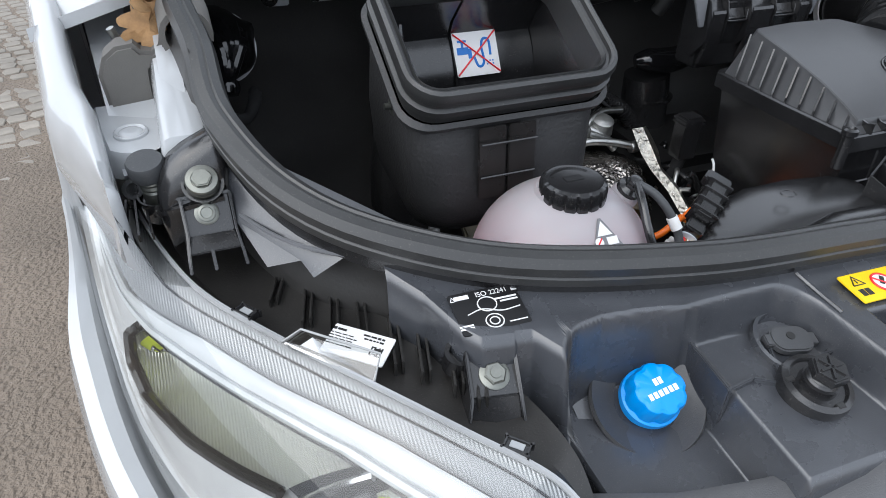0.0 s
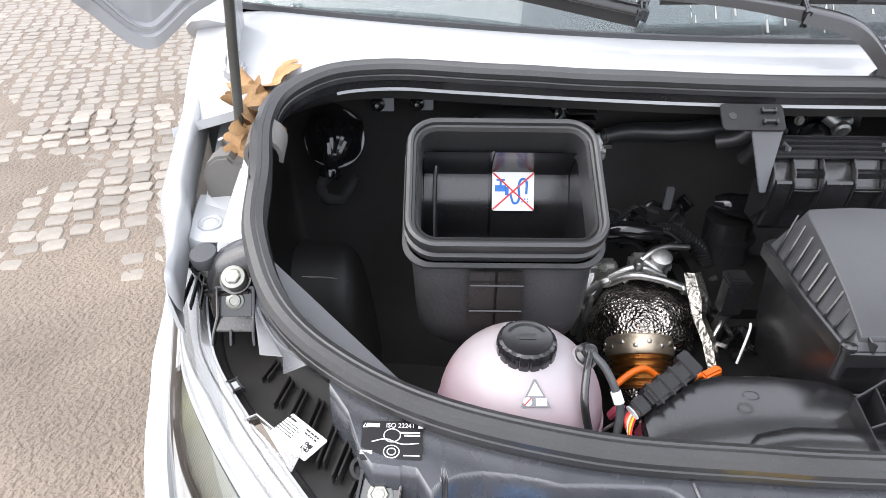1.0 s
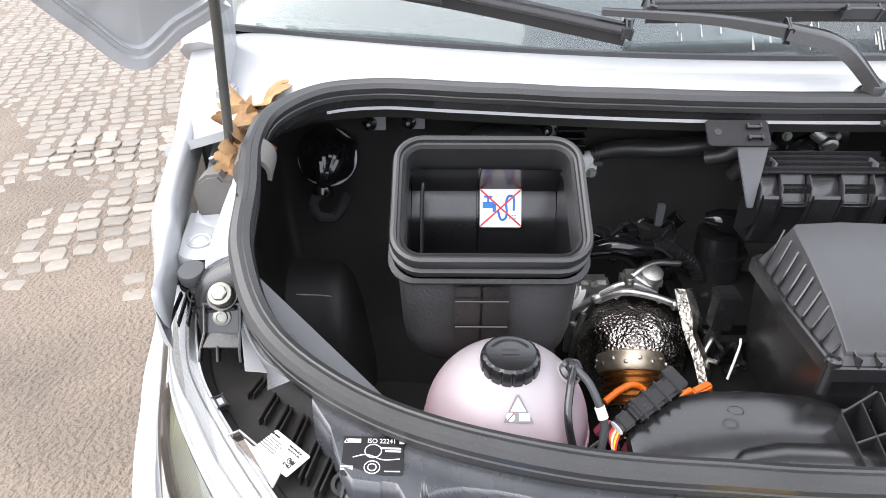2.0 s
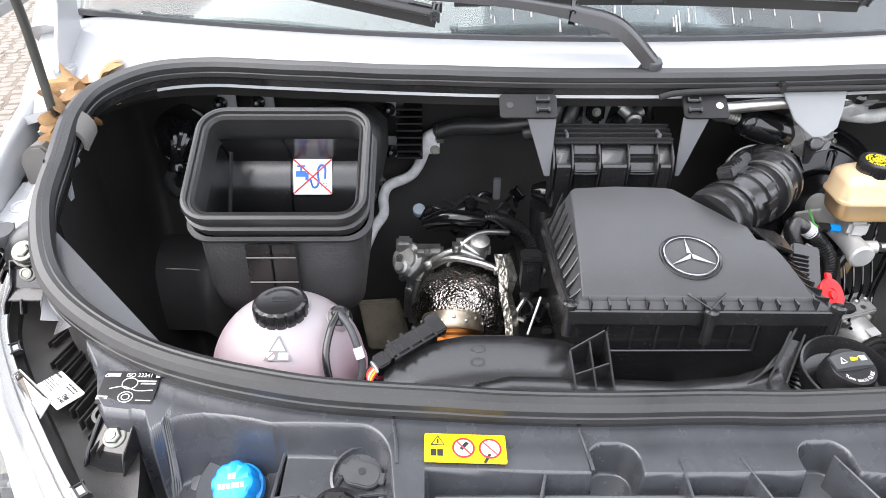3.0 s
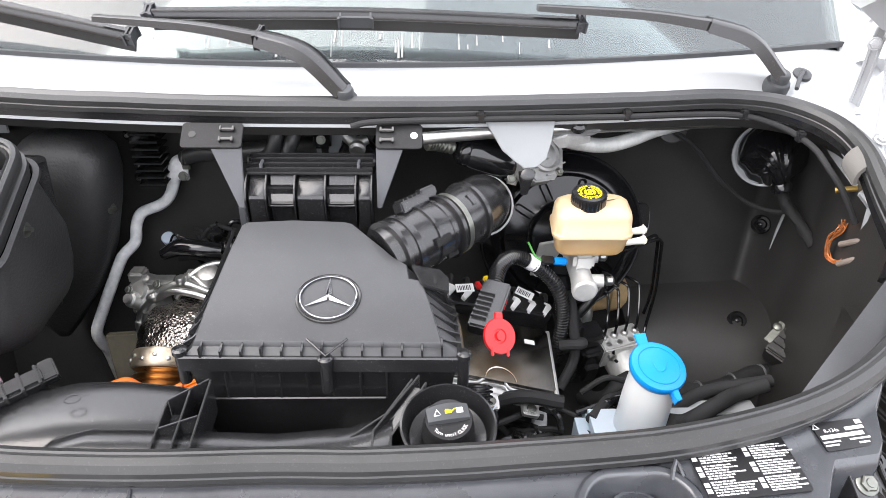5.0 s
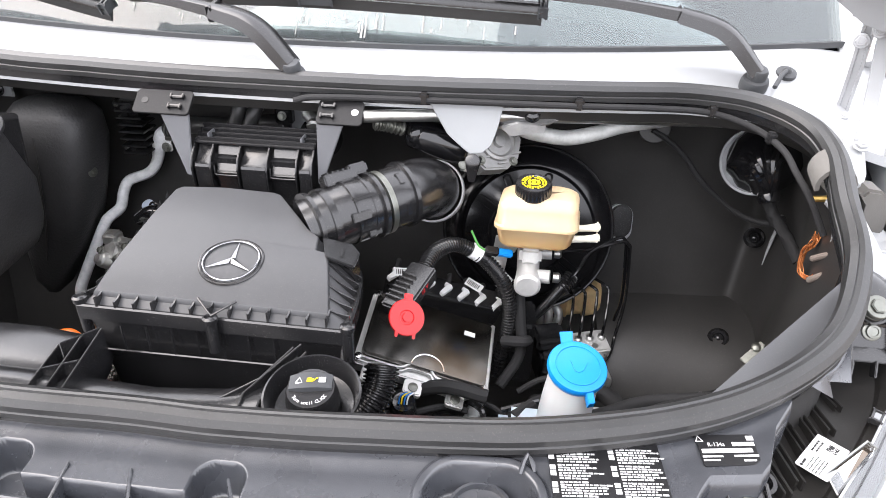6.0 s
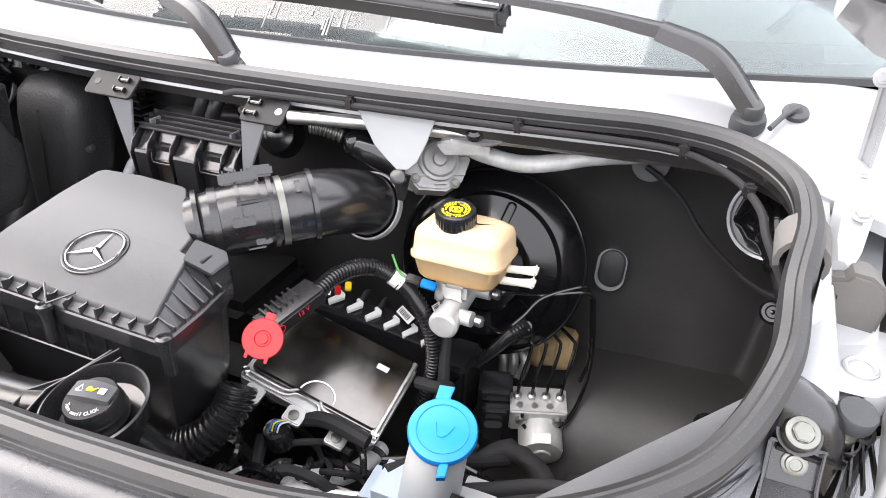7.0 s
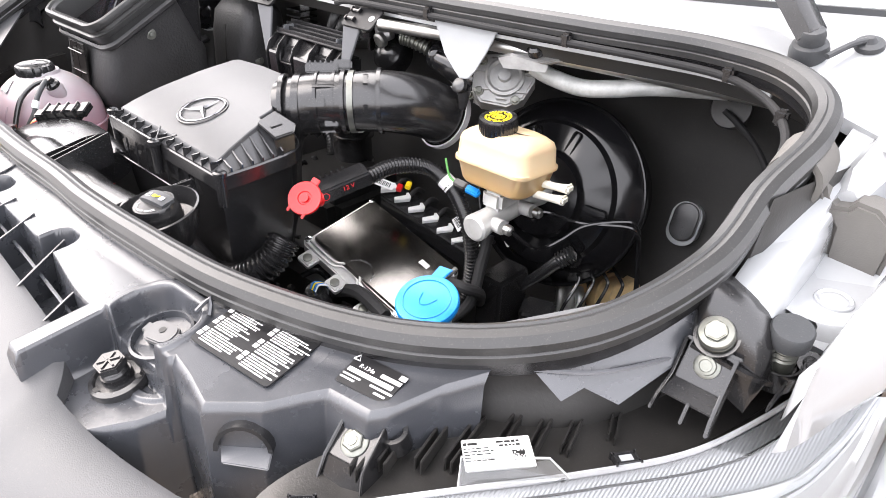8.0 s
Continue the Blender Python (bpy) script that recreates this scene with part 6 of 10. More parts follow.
lathe(bm, [(0.010, 0), (0.010, 0.002), (0.004, 0.003), (0.0035, 0.010), (0, 0.010)], at((-0.388, 0.350, 0.885), (1, -0.3, 0.1)), 18)
part("push_pin", bm, ZINC, hump, "pale push-in clip")
bm = B()
tube(bm, [(-0.51, 0.316, 0.70), (-0.485, 0.313, 0.79), (-0.468, 0.311, 0.88), (-0.46, 0.315, 0.96)], 0.0016, 6)
part("seam", bm, LINER, hump)
bm = B()
for i in range(8):
    box(bm, (-0.335, 0.44, 0.90 + 0.014 * i), (0.05, 0.05, 0.004), bev=0.001)
solo("ribbed_vent", bm, BLACK, (-0.335, 0.44, 0.90), "black finned vent strip on the rear wall", "vent")
for p in ((-0.372, 0.466, 0.985), (-0.370, 0.468, 0.897), (-0.62, 0.462, 1.0), (-0.69, 0.455, 1.0)):
    g = thing("lining_bolt", p, "black bolt in a pale torn notch of the lining", "bolt", "bolts on the rear wall")
    bm = B()
    box(bm, (0.008, 0.004, 0.004), (0.034, 0.004, 0.045), at(p, (0, 0, 1)), bev=0.0015)
    part("bare_metal", bm, WHITE, g)
    bm = B()
    lathe(bm, [(0.013, 0), (0.013, 0.004), (0.007, 0.007), (0.004, 0.014), (0, 0.014)], at(Vector(p) + Vector((-0.004, 0, -0.004)), (0, -1, 0.15)), 18)
    part("nut", bm, BLACK, g)
    bm = B()
    lathe(bm, [(0.0035, 0.012), (0.0035, 0.02), (0, 0.021)], at(Vector(p) + Vector((-0.004, 0, -0.004)), (0, -1, 0.15)), 10)
    part("stud", bm, ZINC, g)

# ---- coolant tank ----
tank = thing("coolant_tank", (-0.483, -0.083, 0.82), "round milky coolant tank half full of pink coolant", "tank")
R = 0.1
bm = B()
prof = [(0.0, -R)] + [(R * math.cos(q), R * math.sin(q)) for q in np.linspace(-1.45, 1.19, 30)] + [(0.036, R * 0.935), (0.034, R * 0.99), (0.0, R * 0.99)]
lathe(bm, prof, at((-0.483, -0.083, 0.82)), 56)
part("shell", bm, TANK, tank, "milky plastic sphere, pink at the liquid")
bm = B()
tube(bm, [(-0.483 + 0.1008 * math.cos(q), -0.083 + 0.1008 * math.sin(q), 0.815) for q in np.linspace(0, math.tau, 40)[:-1]], 0.0025, 6, k=1, closed=True)
for s in (-0.035, 0.035):
    pts = [(-0.483 + s, -0.083 - math.sqrt(max(0, 0.1005 ** 2 - s * s - z * z)), 0.82 + z) for z in np.linspace(-0.05, 0.05, 8)]
    tube(bm, pts, 0.0012, 5, k=2)
part("mould_line", bm, TANK, tank)
capm = at((-0.483, -0.089, 0.904), (0, -0.02, 1))
bm = B()
prof = [(0.033, 0.0), (0.0345, 0.003), (0.0345, 0.022), (0.033, 0.026), (0.029, 0.028), (0.027, 0.0272), (0.0, 0.0272)]
lathe(bm, prof, capm, 96)
inv = capm.inverted()
for v in bm.verts:
    q = inv @ v.co
    if math.hypot(q.x, q.y) > 0.0325 and 0.001 < q.z < 0.0265:
        a = math.atan2(q.y, q.x) * 16 / math.tau
        if abs(a - round(a)) < 0.14:
            k = 0.945
            v.co = capm @ Vector((q.x * k, q.y * k, q.z))
cp = part("cap", bm, BLACK, tank, "black grooved screw cap", sharp=0.5)
bm = B()
box(bm, (0, 0.002, 0.0275), (0.020, 0.010, 0.0012), capm, bev=0.0004)
for i in range(18):
    q = radians(30 + 7 * i)
    box(bm, (0.0225, 0, 0.0275), (0.004, 0.0016, 0.0009), capm @ pose(0, 0, 0, 0, 0, math.degrees(q)))
part("moulded_mark", bm, BLACK, cp)
c = Vector((-0.478, -0.1445, 0.8985))
n = (c - Vector((-0.483, -0.083, 0.82))).normalized()
c = Vector((-0.483, -0.083, 0.82)) + n * (R + 0.0006)
m = at(c, n, (1, 0, 0))
bm = B()
prism(bm, [(-0.0165, -0.014), (0.0165, -0.014), (0.0015, 0.016), (-0.0015, 0.016)], m, 0, 0.0006)
st = solo("warning_triangle_sticker", bm, mat("grey_ink", (0.16, 0.16, 0.17), 0.5), c, "small grey warning triangle sticker on the tank", "sticker")
bm = B()
prism(bm, [(-0.0085, -0.002), (0.0085, -0.002), (0.0, 0.013)], m, 0.0006, 0.0009)
prism(bm, [(-0.0085 + 0.0048 * math.cos(i * 0.4), -0.0082 + 0.0048 * math.sin(i * 0.4)) for i in range(16)], m, 0.0006, 0.0009)
box(bm, (0.0065, -0.0082, 0.0007), (0.012, 0.008, 0.0004), m)
part("pale_field", bm, LABELW, st)
bm = B()
tube(bm, [m @ Vector(q) for q in ((-0.012, -0.0118, 0.0011), (-0.005, -0.0046, 0.0011))], 0.0007, 5, k=1)
part("red_stroke", bm, INKR, st)
# fitting and two hoses
F0 = Vector((-0.412, -0.088, 0.905))
bm = B()
lathe(bm, [(0.015, -0.028), (0.016, -0.008), (0.013, -0.002)], at(F0, (0.25, -0.35, 0.9)), 24)
part("spout", bm, TANK, tank)
bm = B()
lathe(bm, [(0.011, -0.004), (0.0135, -0.002), (0.0135, 0.004), (0.010, 0.006), (0.0075, 0.008), (0.0075, 0.016), (0, 0.018)], at(F0, (0.15, -0.45, 0.85)), 24)
prism(bm, [(0.0095 * math.cos(math.tau * i / 6), 0.0095 * math.sin(math.tau * i / 6)) for i in range(6)], at(F0, (0.15, -0.45, 0.85)), 0.006, 0.013, 0.001)
part("fitting", bm, BLACK, tank, "black hexagonal hose fitting")
hs = thing("coolant_hose", (-0.41, -0.13, 0.80), "pair of thin black coolant hoses, one with a white band", "hose")
bm = B()
tube(bm, [(-0.411, -0.098, 0.916), (-0.418, -0.120, 0.908), (-0.422, -0.145, 0.885), (-0.414, -0.165, 0.85), (-0.402, -0.178, 0.82), (-0.40, -0.18, 0.79)], 0.0046, 12)
part("hose", bm, BLACK, hs)
bm = B()
tube(bm, [(-0.409, -0.098, 0.916), (-0.396, -0.112, 0.908), (-0.386, -0.128, 0.892), (-0.379, -0.14, 0.87), (-0.384, -0.158, 0.84), (-0.392, -0.17, 0.80)], 0.0046, 12)
part("hose", bm, SOFT, hs)
bm = B()
tube(bm, [(-0.385, -0.130, 0.889), (-0.3805, -0.137, 0.8775)], 0.0060, 14, k=2)
part("band", bm, LABELW, hs, "white tape band")

# ---- air filter housing ----
filt = thing("air_filter_housing", (0.05, 0.0, 0.78), "dark grey air filter housing with ribbed sides and a round badge", "air filter")
def cov_z(y):
    return float(np.interp(y, [-0.1, -0.07, -0.032, 0.05, 0.12], [0.934, 0.946, 0.958, 0.976, 0.986]))


TO = [(-0.106, -0.092), (0.040, -0.094), (0.190, -0.096), (0.176, -0.040), (0.166, -0.004), (0.150, 0.000), (0.146, 0.026), (0.128, 0.040), (0.066, 0.114), (0.055, 0.118), (-0.02, 0.122), (-0.082, 0.117), (-0.089, 0.110), (-0.098, 0.0)]
RO = [(-0.121, -0.106), (0.040, -0.109), (0.216, -0.112), (0.214, -0.050), (0.208, 0.0), (0.202, 0.022), (0.186, 0.042), (0.156, 0.066), (0.082, 0.130), (0.06, 0.138), (-0.02, 0.140), (-0.110, 0.134), (-0.122, 0.125), (-0.124, 0.0)]
def dense(o, k=5):
    out = []
    for a, b in zip(o, o[1:] + o[:1]):
        out += [(a[0] + (b[0] - a[0]) * j / k, a[1] + (b[1] - a[1]) * j / k) for j in range(k)]
    return out


to, ro = dense(TO), dense(RO)
cx, cy = 0.03, 0.01
rings = [[Vector((x, y, 0.905)) for x, y in ro], [Vector((x, y, 0.924)) for x, y in ro], [Vector((x * 0.985 + cx * 0.015, y * 0.985, 0.926)) for x, y in ro], [Vector((x * 0.95 + cx * 0.05, y * 0.95, 0.925)) for x, y in ro]]
for k, dz in ((1.0, -0.006), (0.988, -0.0012), (0.975, 0.0)):
    rings.append([Vector((cx + (x - cx) * k, cy + (y - cy) * k, cov_z(cy + (y - cy) * k) + dz)) for x, y in to])
for k in (0.8, 0.6, 0.4, 0.2):
    rings.append([Vector((cx + (x - cx) * k, cy + (y - cy) * k, cov_z(cy + (y - cy) * k) + 0.0015 * (1 - k))) for x, y in to])
part("rim_flange", loft(B(), rings[:4], True, False), BLACK, filt, sharp=0.45)
part("cover", loft(B(), [rings[3]] + rings[4:], True, True), COVER, filt, "grained dark grey cover", sharp=0.45)
# fins round the cover
def fin(a, b, h):
    bm = B()
    d = (b - a)
    sd = d.cross(Vector((0, 0, 1))).normalized() * 0.0011
    top = [a + Vector((0, 0, h)), a.lerp(b, 0.5) + Vector((0, 0, h * 0.4)), b + Vector((0, 0, 0.002))]
    rings = [[p - sd - Vector((0, 0, 0.006)), p + sd - Vector((0, 0, 0.006)), t + sd, t - sd] for p, t in ((a, top[0]), (a.lerp(b, 0.5), top[1]), (b, top[2]))]
    part("fin", loft(bm, rings), BLACK, filt)


for i in range(13):
    x = -0.095 + 0.283 * i / 12
    fin(Vector((x, -0.106, 0.927)), Vector((x, -0.088, cov_z(-0.088) - 0.003)), 0.007 + 0.004 * (i % 3 == 0))
for i in range(9):
    y = -0.075 + 0.18 * i / 8
    fin(Vector((-0.119, y - 0.012, 0.926)), Vector((-0.100, y, cov_z(y) - 0.004)), 0.006)
for i in range(6):
    y = -0.085 + 0.085 * i / 5
    fin(Vector((0.212 - 0.001 * i, y - 0.004, 0.926)), Vector((0.186 - 0.0045 * i, y, cov_z(y) - 0.006)), 0.006)
for i in range(5):
    u = i / 4
    fin(Vector((0.186 - 0.085 * u, 0.038 + 0.072 * u, 0.926)), Vector((0.135 - 0.06 * u, 0.030 + 0.075 * u, 0.955 + 0.02 * u)), 0.006)
# flange at the notch
bm = B()
plate(bm, [(0.150, 0.026, 0.966), (0.163, -0.012, 0.962), (0.168, -0.016, 0.961), (0.199, -0.010, 0.946), (0.200, 0.022, 0.948), (0.188, 0.034, 0.954)], 0.005, 0.0015)
box(bm, (0.180, 0.006, 0.9595), (0.008, 0.020, 0.003), pose(0, 0, 0), bev=0.001)
plate(bm, [(0.197, -0.010, 0.946), (0.198, 0.024, 0.948), (0.200, 0.022, 0.926), (0.203, -0.010, 0.924)], 0.003, 0.0008)
part("notch_plate", bm, BLACK, filt)
# lower body with its front grid
rings = [[Vector((cx + (x - cx) * k, cy + (y - cy) * k, z)) for x, y in ro] for k, z in ((0.80, 0.74), (0.88, 0.80), (0.93, 0.89), (0.95, 0.905))]
part("lower_body", loft(B(), rings), BLACK, filt, sharp=0.5)
bm = B()
tube(bm, [(-0.10, -0.107, 0.862), (0.12, -0.108, 0.862)], 0.0018, 6, k=1)
for i in range(7):
    tube(bm, [(-0.07 + 0.032 * i, -0.106, 0.900), (-0.07 + 0.032 * i, -0.107, 0.860)], 0.0016, 6, k=1)
part("front_grid", bm, BLACK, filt)
for x, y in ((0.052, -0.116), (0.214, -0.108), (-0.120, -0.098)):
    bm = B()
    lathe(bm, [(0.007, -0.045), (0.007, -0.004), (0.009, -0.002), (0.009, 0.004), (0.006, 0.006), (0.005, 0.003), (0, 0.003)], at((x, y, 0.928)), 18)
    if x < 0.1 and x > 0:
        tube(bm, [(x - 0.024, y + 0.024, 0.941), (x, y + 0.004, 0.932), (x + 0.024, y + 0.024, 0.941)], 0.0015, 6, k=1)
    part("screw_post", bm, BLACK, filt)
BADGE = mat("badge_chrome", (0.34, 0.34, 0.355), 0.12, 1.0, var=0.08, bump=0.0)
# badge: a ring with three spokes
def badge_point(x, y):
    return Vector((0.048 + x, -0.032 + y * 0.93, cov_z(-0.032 + y * 0.93) + 0.0032))


bm = B()
tube(bm, [badge_point(0.035 * math.cos(q), 0.035 * math.sin(q)) for q in np.linspace(0, math.tau, 49)[:-1]], 0.0014, 10, k=1, closed=True)
badge = part("badge_ring", bm, BADGE, filt, "chrome badge ring")
bm = B()
tube(bm, [badge_point(0.039 * math.cos(q), 0.039 * math.sin(q)) - Vector((0, 0, 0.0022)) for q in np.linspace(0, math.tau, 49)[:-1]], 0.0022, 8, k=1, closed=True)
part("badge_groove", bm, BLACK, badge)
for i in range(3):
    q = radians(90 + 120 * i)
    d, e = (math.cos(q), math.sin(q)), (-math.sin(q), math.cos(q))
    bm = B()
    a = badge_point(0, 0) + Vector((0, 0, 0.0022))
    tip = badge_point(d[0] * 0.034, d[1] * 0.034)
    l = badge_point(d[0] * 0.004 + e[0] * 0.0042, d[1] * 0.004 + e[1] * 0.0042) - Vector((0, 0, 0.001))
    r = badge_point(d[0] * 0.004 - e[0] * 0.0042, d[1] * 0.004 - e[1] * 0.0042) - Vector((0, 0, 0.001))
    vs = [bm.verts.new(p) for p in (a, l, tip, r)]
    lo = bm.verts.new(badge_point(0, 0) - Vector((0, 0, 0.002)))
    for f in ((0, 1, 2), (0, 2, 3)):
        bm.faces.new([vs[k] for k in f])
    bm.faces.new((vs[1], lo, vs[2]))
    bm.faces.new((vs[2], lo, vs[3]))
    bm.faces.new((vs[0], lo, vs[1]))
    bm.faces.new((vs[0], vs[3], lo))
    part("badge_spoke", bm, BADGE, badge, sharp=0.2)

# square intake box behind the cover
snork = thing("intake_snorkel", (0.0, 0.23, 0.93), "black ribbed plastic intake snorkel between two brackets", "snorkel")
bm = B()
box(bm, (-0.0045, 0.226, 0.950), (0.186, 0.050, 0.10), bev=0.004)
part("body", bm, BLACK, snork)
COLS = (-0.099, -0.069, -0.026, 0.020, 0.066, 0.090)
for i, (a, b) in enumerate(zip(COLS, COLS[1:])):
    d = 0.0 if i % 2 == 0 else 0.012
    top = 0.990 if i % 2 == 0 else 0.976
    bm = B()
    rings = []
    for y, z in ((0.206, 0.905), (0.196 + d, 0.910), (0.188 + d, 0.940), (0.186 + d * 0.6, top - 0.004), (0.188 + d * 0.3, top), (0.196, top + 0.003), (0.216, 1.014)):
        rings.append([Vector((x, y + e, z)) for x, e in ((a + 0.0012, 0.004), (a + 0.004, 0), (b - 0.004, 0), (b - 0.0012, 0.004))])
    part("front_panel", loft(bm, rings, False), BLACK, snork, sharp=0.5)
    if i % 2:
        bm = B()
        tube(bm, [(a + 0.002, 0.192, 0.988), (a + 0.003, 0.190, 0.976), (a + 0.007, 0.189, 0.973), (b - 0.007, 0.189, 0.973), (b - 0.003, 0.190, 0.976), (b - 0.002, 0.192, 0.988)], 0.0017, 8, k=2)
        part("pocket_lip", bm, BLACK, snork)
for x in COLS:
    bm = B()
    plate(bm, [(x, 0.214, 0.915), (x, 0.187, 0.945), (x, 0.183, 0.984), (x, 0.190, 1.002), (x, 0.212, 1.021), (x, 0.222, 1.016)], 0.0024, 0.0007)
    part("rib", bm, BLACK, snork)
bm = B()
plate(bm, [(-0.099, 0.207, 1.016), (0.090, 0.207, 1.016), (0.090, 0.250, 1.030), (-0.099, 0.250, 1.030)], 0.003, 0.0008)
part("top_tray", bm, BLACK, snork)
for i in range(4):
    bm = B()
    box(bm, (-0.0045, 0.211 + 0.011 * i, 1.021 + 0.0036 * i), (0.190, 0.0028, 0.010), bev=0.0009)
    part("louvre", bm, BLACK, snork)
for x in (-0.078, 0.069):
    bm = B()
    box(bm, (x, 0.222, 1.027), (0.004, 0.022, 0.010), bev=0.001)
    part("latch", bm, SHELF, snork)
# holders on both sides of the snorkel
SHEET = mat("dark_coated_sheet", (0.014, 0.014, 0.015), 0.5, var=0.2, fine=700, bump=0.2, spots=0.08, spec=0.25)
for s, xa, xb, leg in ((-1, -0.188, -0.099, ((-0.146, -0.100), (-0.113, -0.104))), (1, 0.097, 0.166, ((0.097, 0.138), (0.097, 0.104)))):
    g = thing("snorkel_bracket", (s * 0.13, 0.22, 1.0), "black sheet bracket with a hole and a tapering leg", "bracket", "snorkel brackets")
    m = at(((xa + xb) / 2, 0.216, 1.075), (0, -0.62, 0.78), (1, 0, 0))
    w = xb - xa
    bm = B()
    prism(bm, rrect(w, 0.042, 0.006, 3), m, -0.002, 0.002, 0.0006)
    part("plate", bm, SHEET, g)
    bm = B()
    lathe(bm, [(0.0055, 0), (0.0055, 0.0006), (0, 0.0006)], m @ Matrix.Translation((s * w * 0.32, 0.001, 0.002)), 16)
    part("hole", bm, INKW if s > 0 else INKB, g)
    for a in (-1, 1):
        bm = B()
        box(bm, (-s * 0.006 - s * w * 0.18, a * 0.008, 0.0045), (0.017, 0.0045, 0.005), m, bev=0.001)
        for b in (-1, 1):
            box(bm, (-s * 0.006 - s * w * 0.18 + b * 0.009, a * 0.009, 0.005), (0.003, 0.008, 0.007), m, bev=0.0008)
        part("spring_clip", bm, GLOSS, g)
    bm = B()
    plate(bm, [(leg[0][0], 0.204, 1.062), (leg[0][1], 0.204, 1.062), (leg[1][1], 0.192, 0.968), (leg[1][0], 0.192, 0.968)], 0.004, 0.001)
    part("leg", bm, SHELF, g, "mid-grey tapering leg")

# ---- front air duct, crate bracket and tray ----
dct = thing("air_duct", (-0.23, -0.15, 0.80), "smooth black plastic air duct with a flared kidney shape", "duct")
rings = []
for x, y, w, z, h in ((-0.352, -0.165, 0.05, 0.862, 0.02), (-0.335, -0.158, 0.085, 0.862, 0.034), (-0.30, -0.148, 0.105, 0.864, 0.044), (-0.25, -0.140, 0.11, 0.866, 0.05), (-0.19, -0.138, 0.105, 0.866, 0.05), (-0.13, -0.140, 0.10, 0.862, 0.05), (-0.10, -0.142, 0.095, 0.855, 0.05)):
    rings.append([Vector((x, y + w / 2 * math.copysign(abs(math.cos(q)) ** 0.7, math.cos(q)), z + h / 2 * math.copysign(abs(math.sin(q)) ** 0.7, math.sin(q)) + 0.006 * math.cos(q))) for q in np.linspace(0, math.tau, 41)[:-1]])
for r in rings:
    for q in r:
        q.z -= 0.012
part("shell", loft(B(), rings), BLACK, dct, sharp=0.9)
bm = B()
rings = []
for x, y, z, r in ((-0.265, -0.196, 0.846, 0.010), (-0.24, -0.190, 0.856, 0.017), (-0.20, -0.188, 0.860, 0.020), (-0.15, -0.188, 0.858, 0.020), (-0.10, -0.188, 0.853, 0.021), (0.0, -0.188, 0.845, 0.022), (0.08, -0.180, 0.846, 0.022), (0.13, -0.165, 0.85, 0.022)):
    rings.append([Vector((x, y + r * 1.3 * math.cos(q), z + r * math.sin(q) + 0.004)) for q in np.linspace(0, math.tau, 29)[:-1]])
part("lower_tube", loft(bm, rings), BLACK, dct, "satin black tube", sharp=0.9)
bm = B()
tube(bm, [(-0.236 + 0.0085 * math.cos(q), -0.137 + 0.007 * math.sin(q), 0.891) for q in np.linspace(0, math.tau, 17)[:-1]], 0.0007, 5, k=1, closed=True)
part("round_mark", bm, BLACK, dct)
bm = B()
sweep(bm, smooth([(-0.36, -0.19, 0.862), (-0.33, -0.207, 0.868), (-0.25, -0.215, 0.870), (-0.16, -0.216, 0.866), (-0.125, -0.208, 0.86)], 6), [(-0.012, -0.004), (0.012, -0.004), (0.012, 0.002), (0.006, 0.004), (-0.006, 0.004), (-0.012, 0.002)])
part("lower_lip", bm, BLACK, dct)
bm = B()
tube(bm, [(-0.08, -0.212, 0.857), (0.0, -0.216, 0.850), (0.08, -0.208, 0.852), (0.11, -0.198, 0.856)], 0.002, 6)
part("lip_bead", bm, BLACK, dct)

crate = thing("crate_bracket", (-0.10, -0.18, 0.83), "black open crate bracket with four cells", "bracket")
P = [Vector(p) for p in ((-0.124, -0.146, 0.897), (-0.080, -0.128, 0.912), (-0.086, -0.217, 0.885), (-0.126, -0.218, 0.882))]
for a, b in ((0, 1), (1, 2), (2, 3), (3, 0)):
    bm = B()
    plate(bm, [P[a], P[b], P[b] + Vector((0, 0, -0.05)), P[a] + Vector((0, 0, -0.05))], 0.0025, 0.0006)
    part("wall", bm, BLACK, crate)
m0, m1 = P[0].lerp(P[1], 0.5), P[3].lerp(P[2], 0.5)
bm = B()
plate(bm, [m0, m1, m1 + Vector((0, 0, -0.05)), m0 + Vector((0, 0, -0.05))], 0.0025, 0.0006)
part("wall", bm, BLACK, crate)
m0, m1 = P[0].lerp(P[3], 0.5), P[1].lerp(P[2], 0.5)
bm = B()
plate(bm, [m0, m1, m1 + Vector((0, 0, -0.05)), m0 + Vector((0, 0, -0.05))], 0.0025, 0.0006)
part("wall", bm, BLACK, crate)

fork = thing("fork_bracket", (0.12, -0.16, 0.84), "black forked plastic bracket with stiffening walls", "bracket")
walls = [((0.152, -0.124, 0.908), (0.122, -0.160, 0.888)), ((0.122, -0.160, 0.888), (0.082, -0.180, 0.872)), ((0.082, -0.180, 0.872), (0.086, -0.212, 0.868)), ((0.168, -0.128, 0.906), (0.128, -0.182, 0.876)), ((0.128, -0.182, 0.876), (0.128, -0.214, 0.868)), ((0.160, -0.120, 0.91), (0.108, -0.178, 0.880)), ((0.108, -0.178, 0.880), (0.106, -0.214, 0.866)), ((0.086, -0.212, 0.868), (0.128, -0.214, 0.868))]
for a, b in walls:
    bm = B()
    a, b = Vector(a), Vector(b)
    plate(bm, [a, b, b + Vector((0, 0.004, -0.035)), a + Vector((0, 0.004, -0.035))], 0.0026, 0.0006)
    part("wall", bm, BLACK, fork)
bm = B()
plate(bm, [(0.155, -0.125, 0.893), (0.084, -0.18, 0.855), (0.09, -0.212, 0.848), (0.126, -0.212, 0.848), (0.126, -0.182, 0.858), (0.168, -0.13, 0.892)], 0.003)
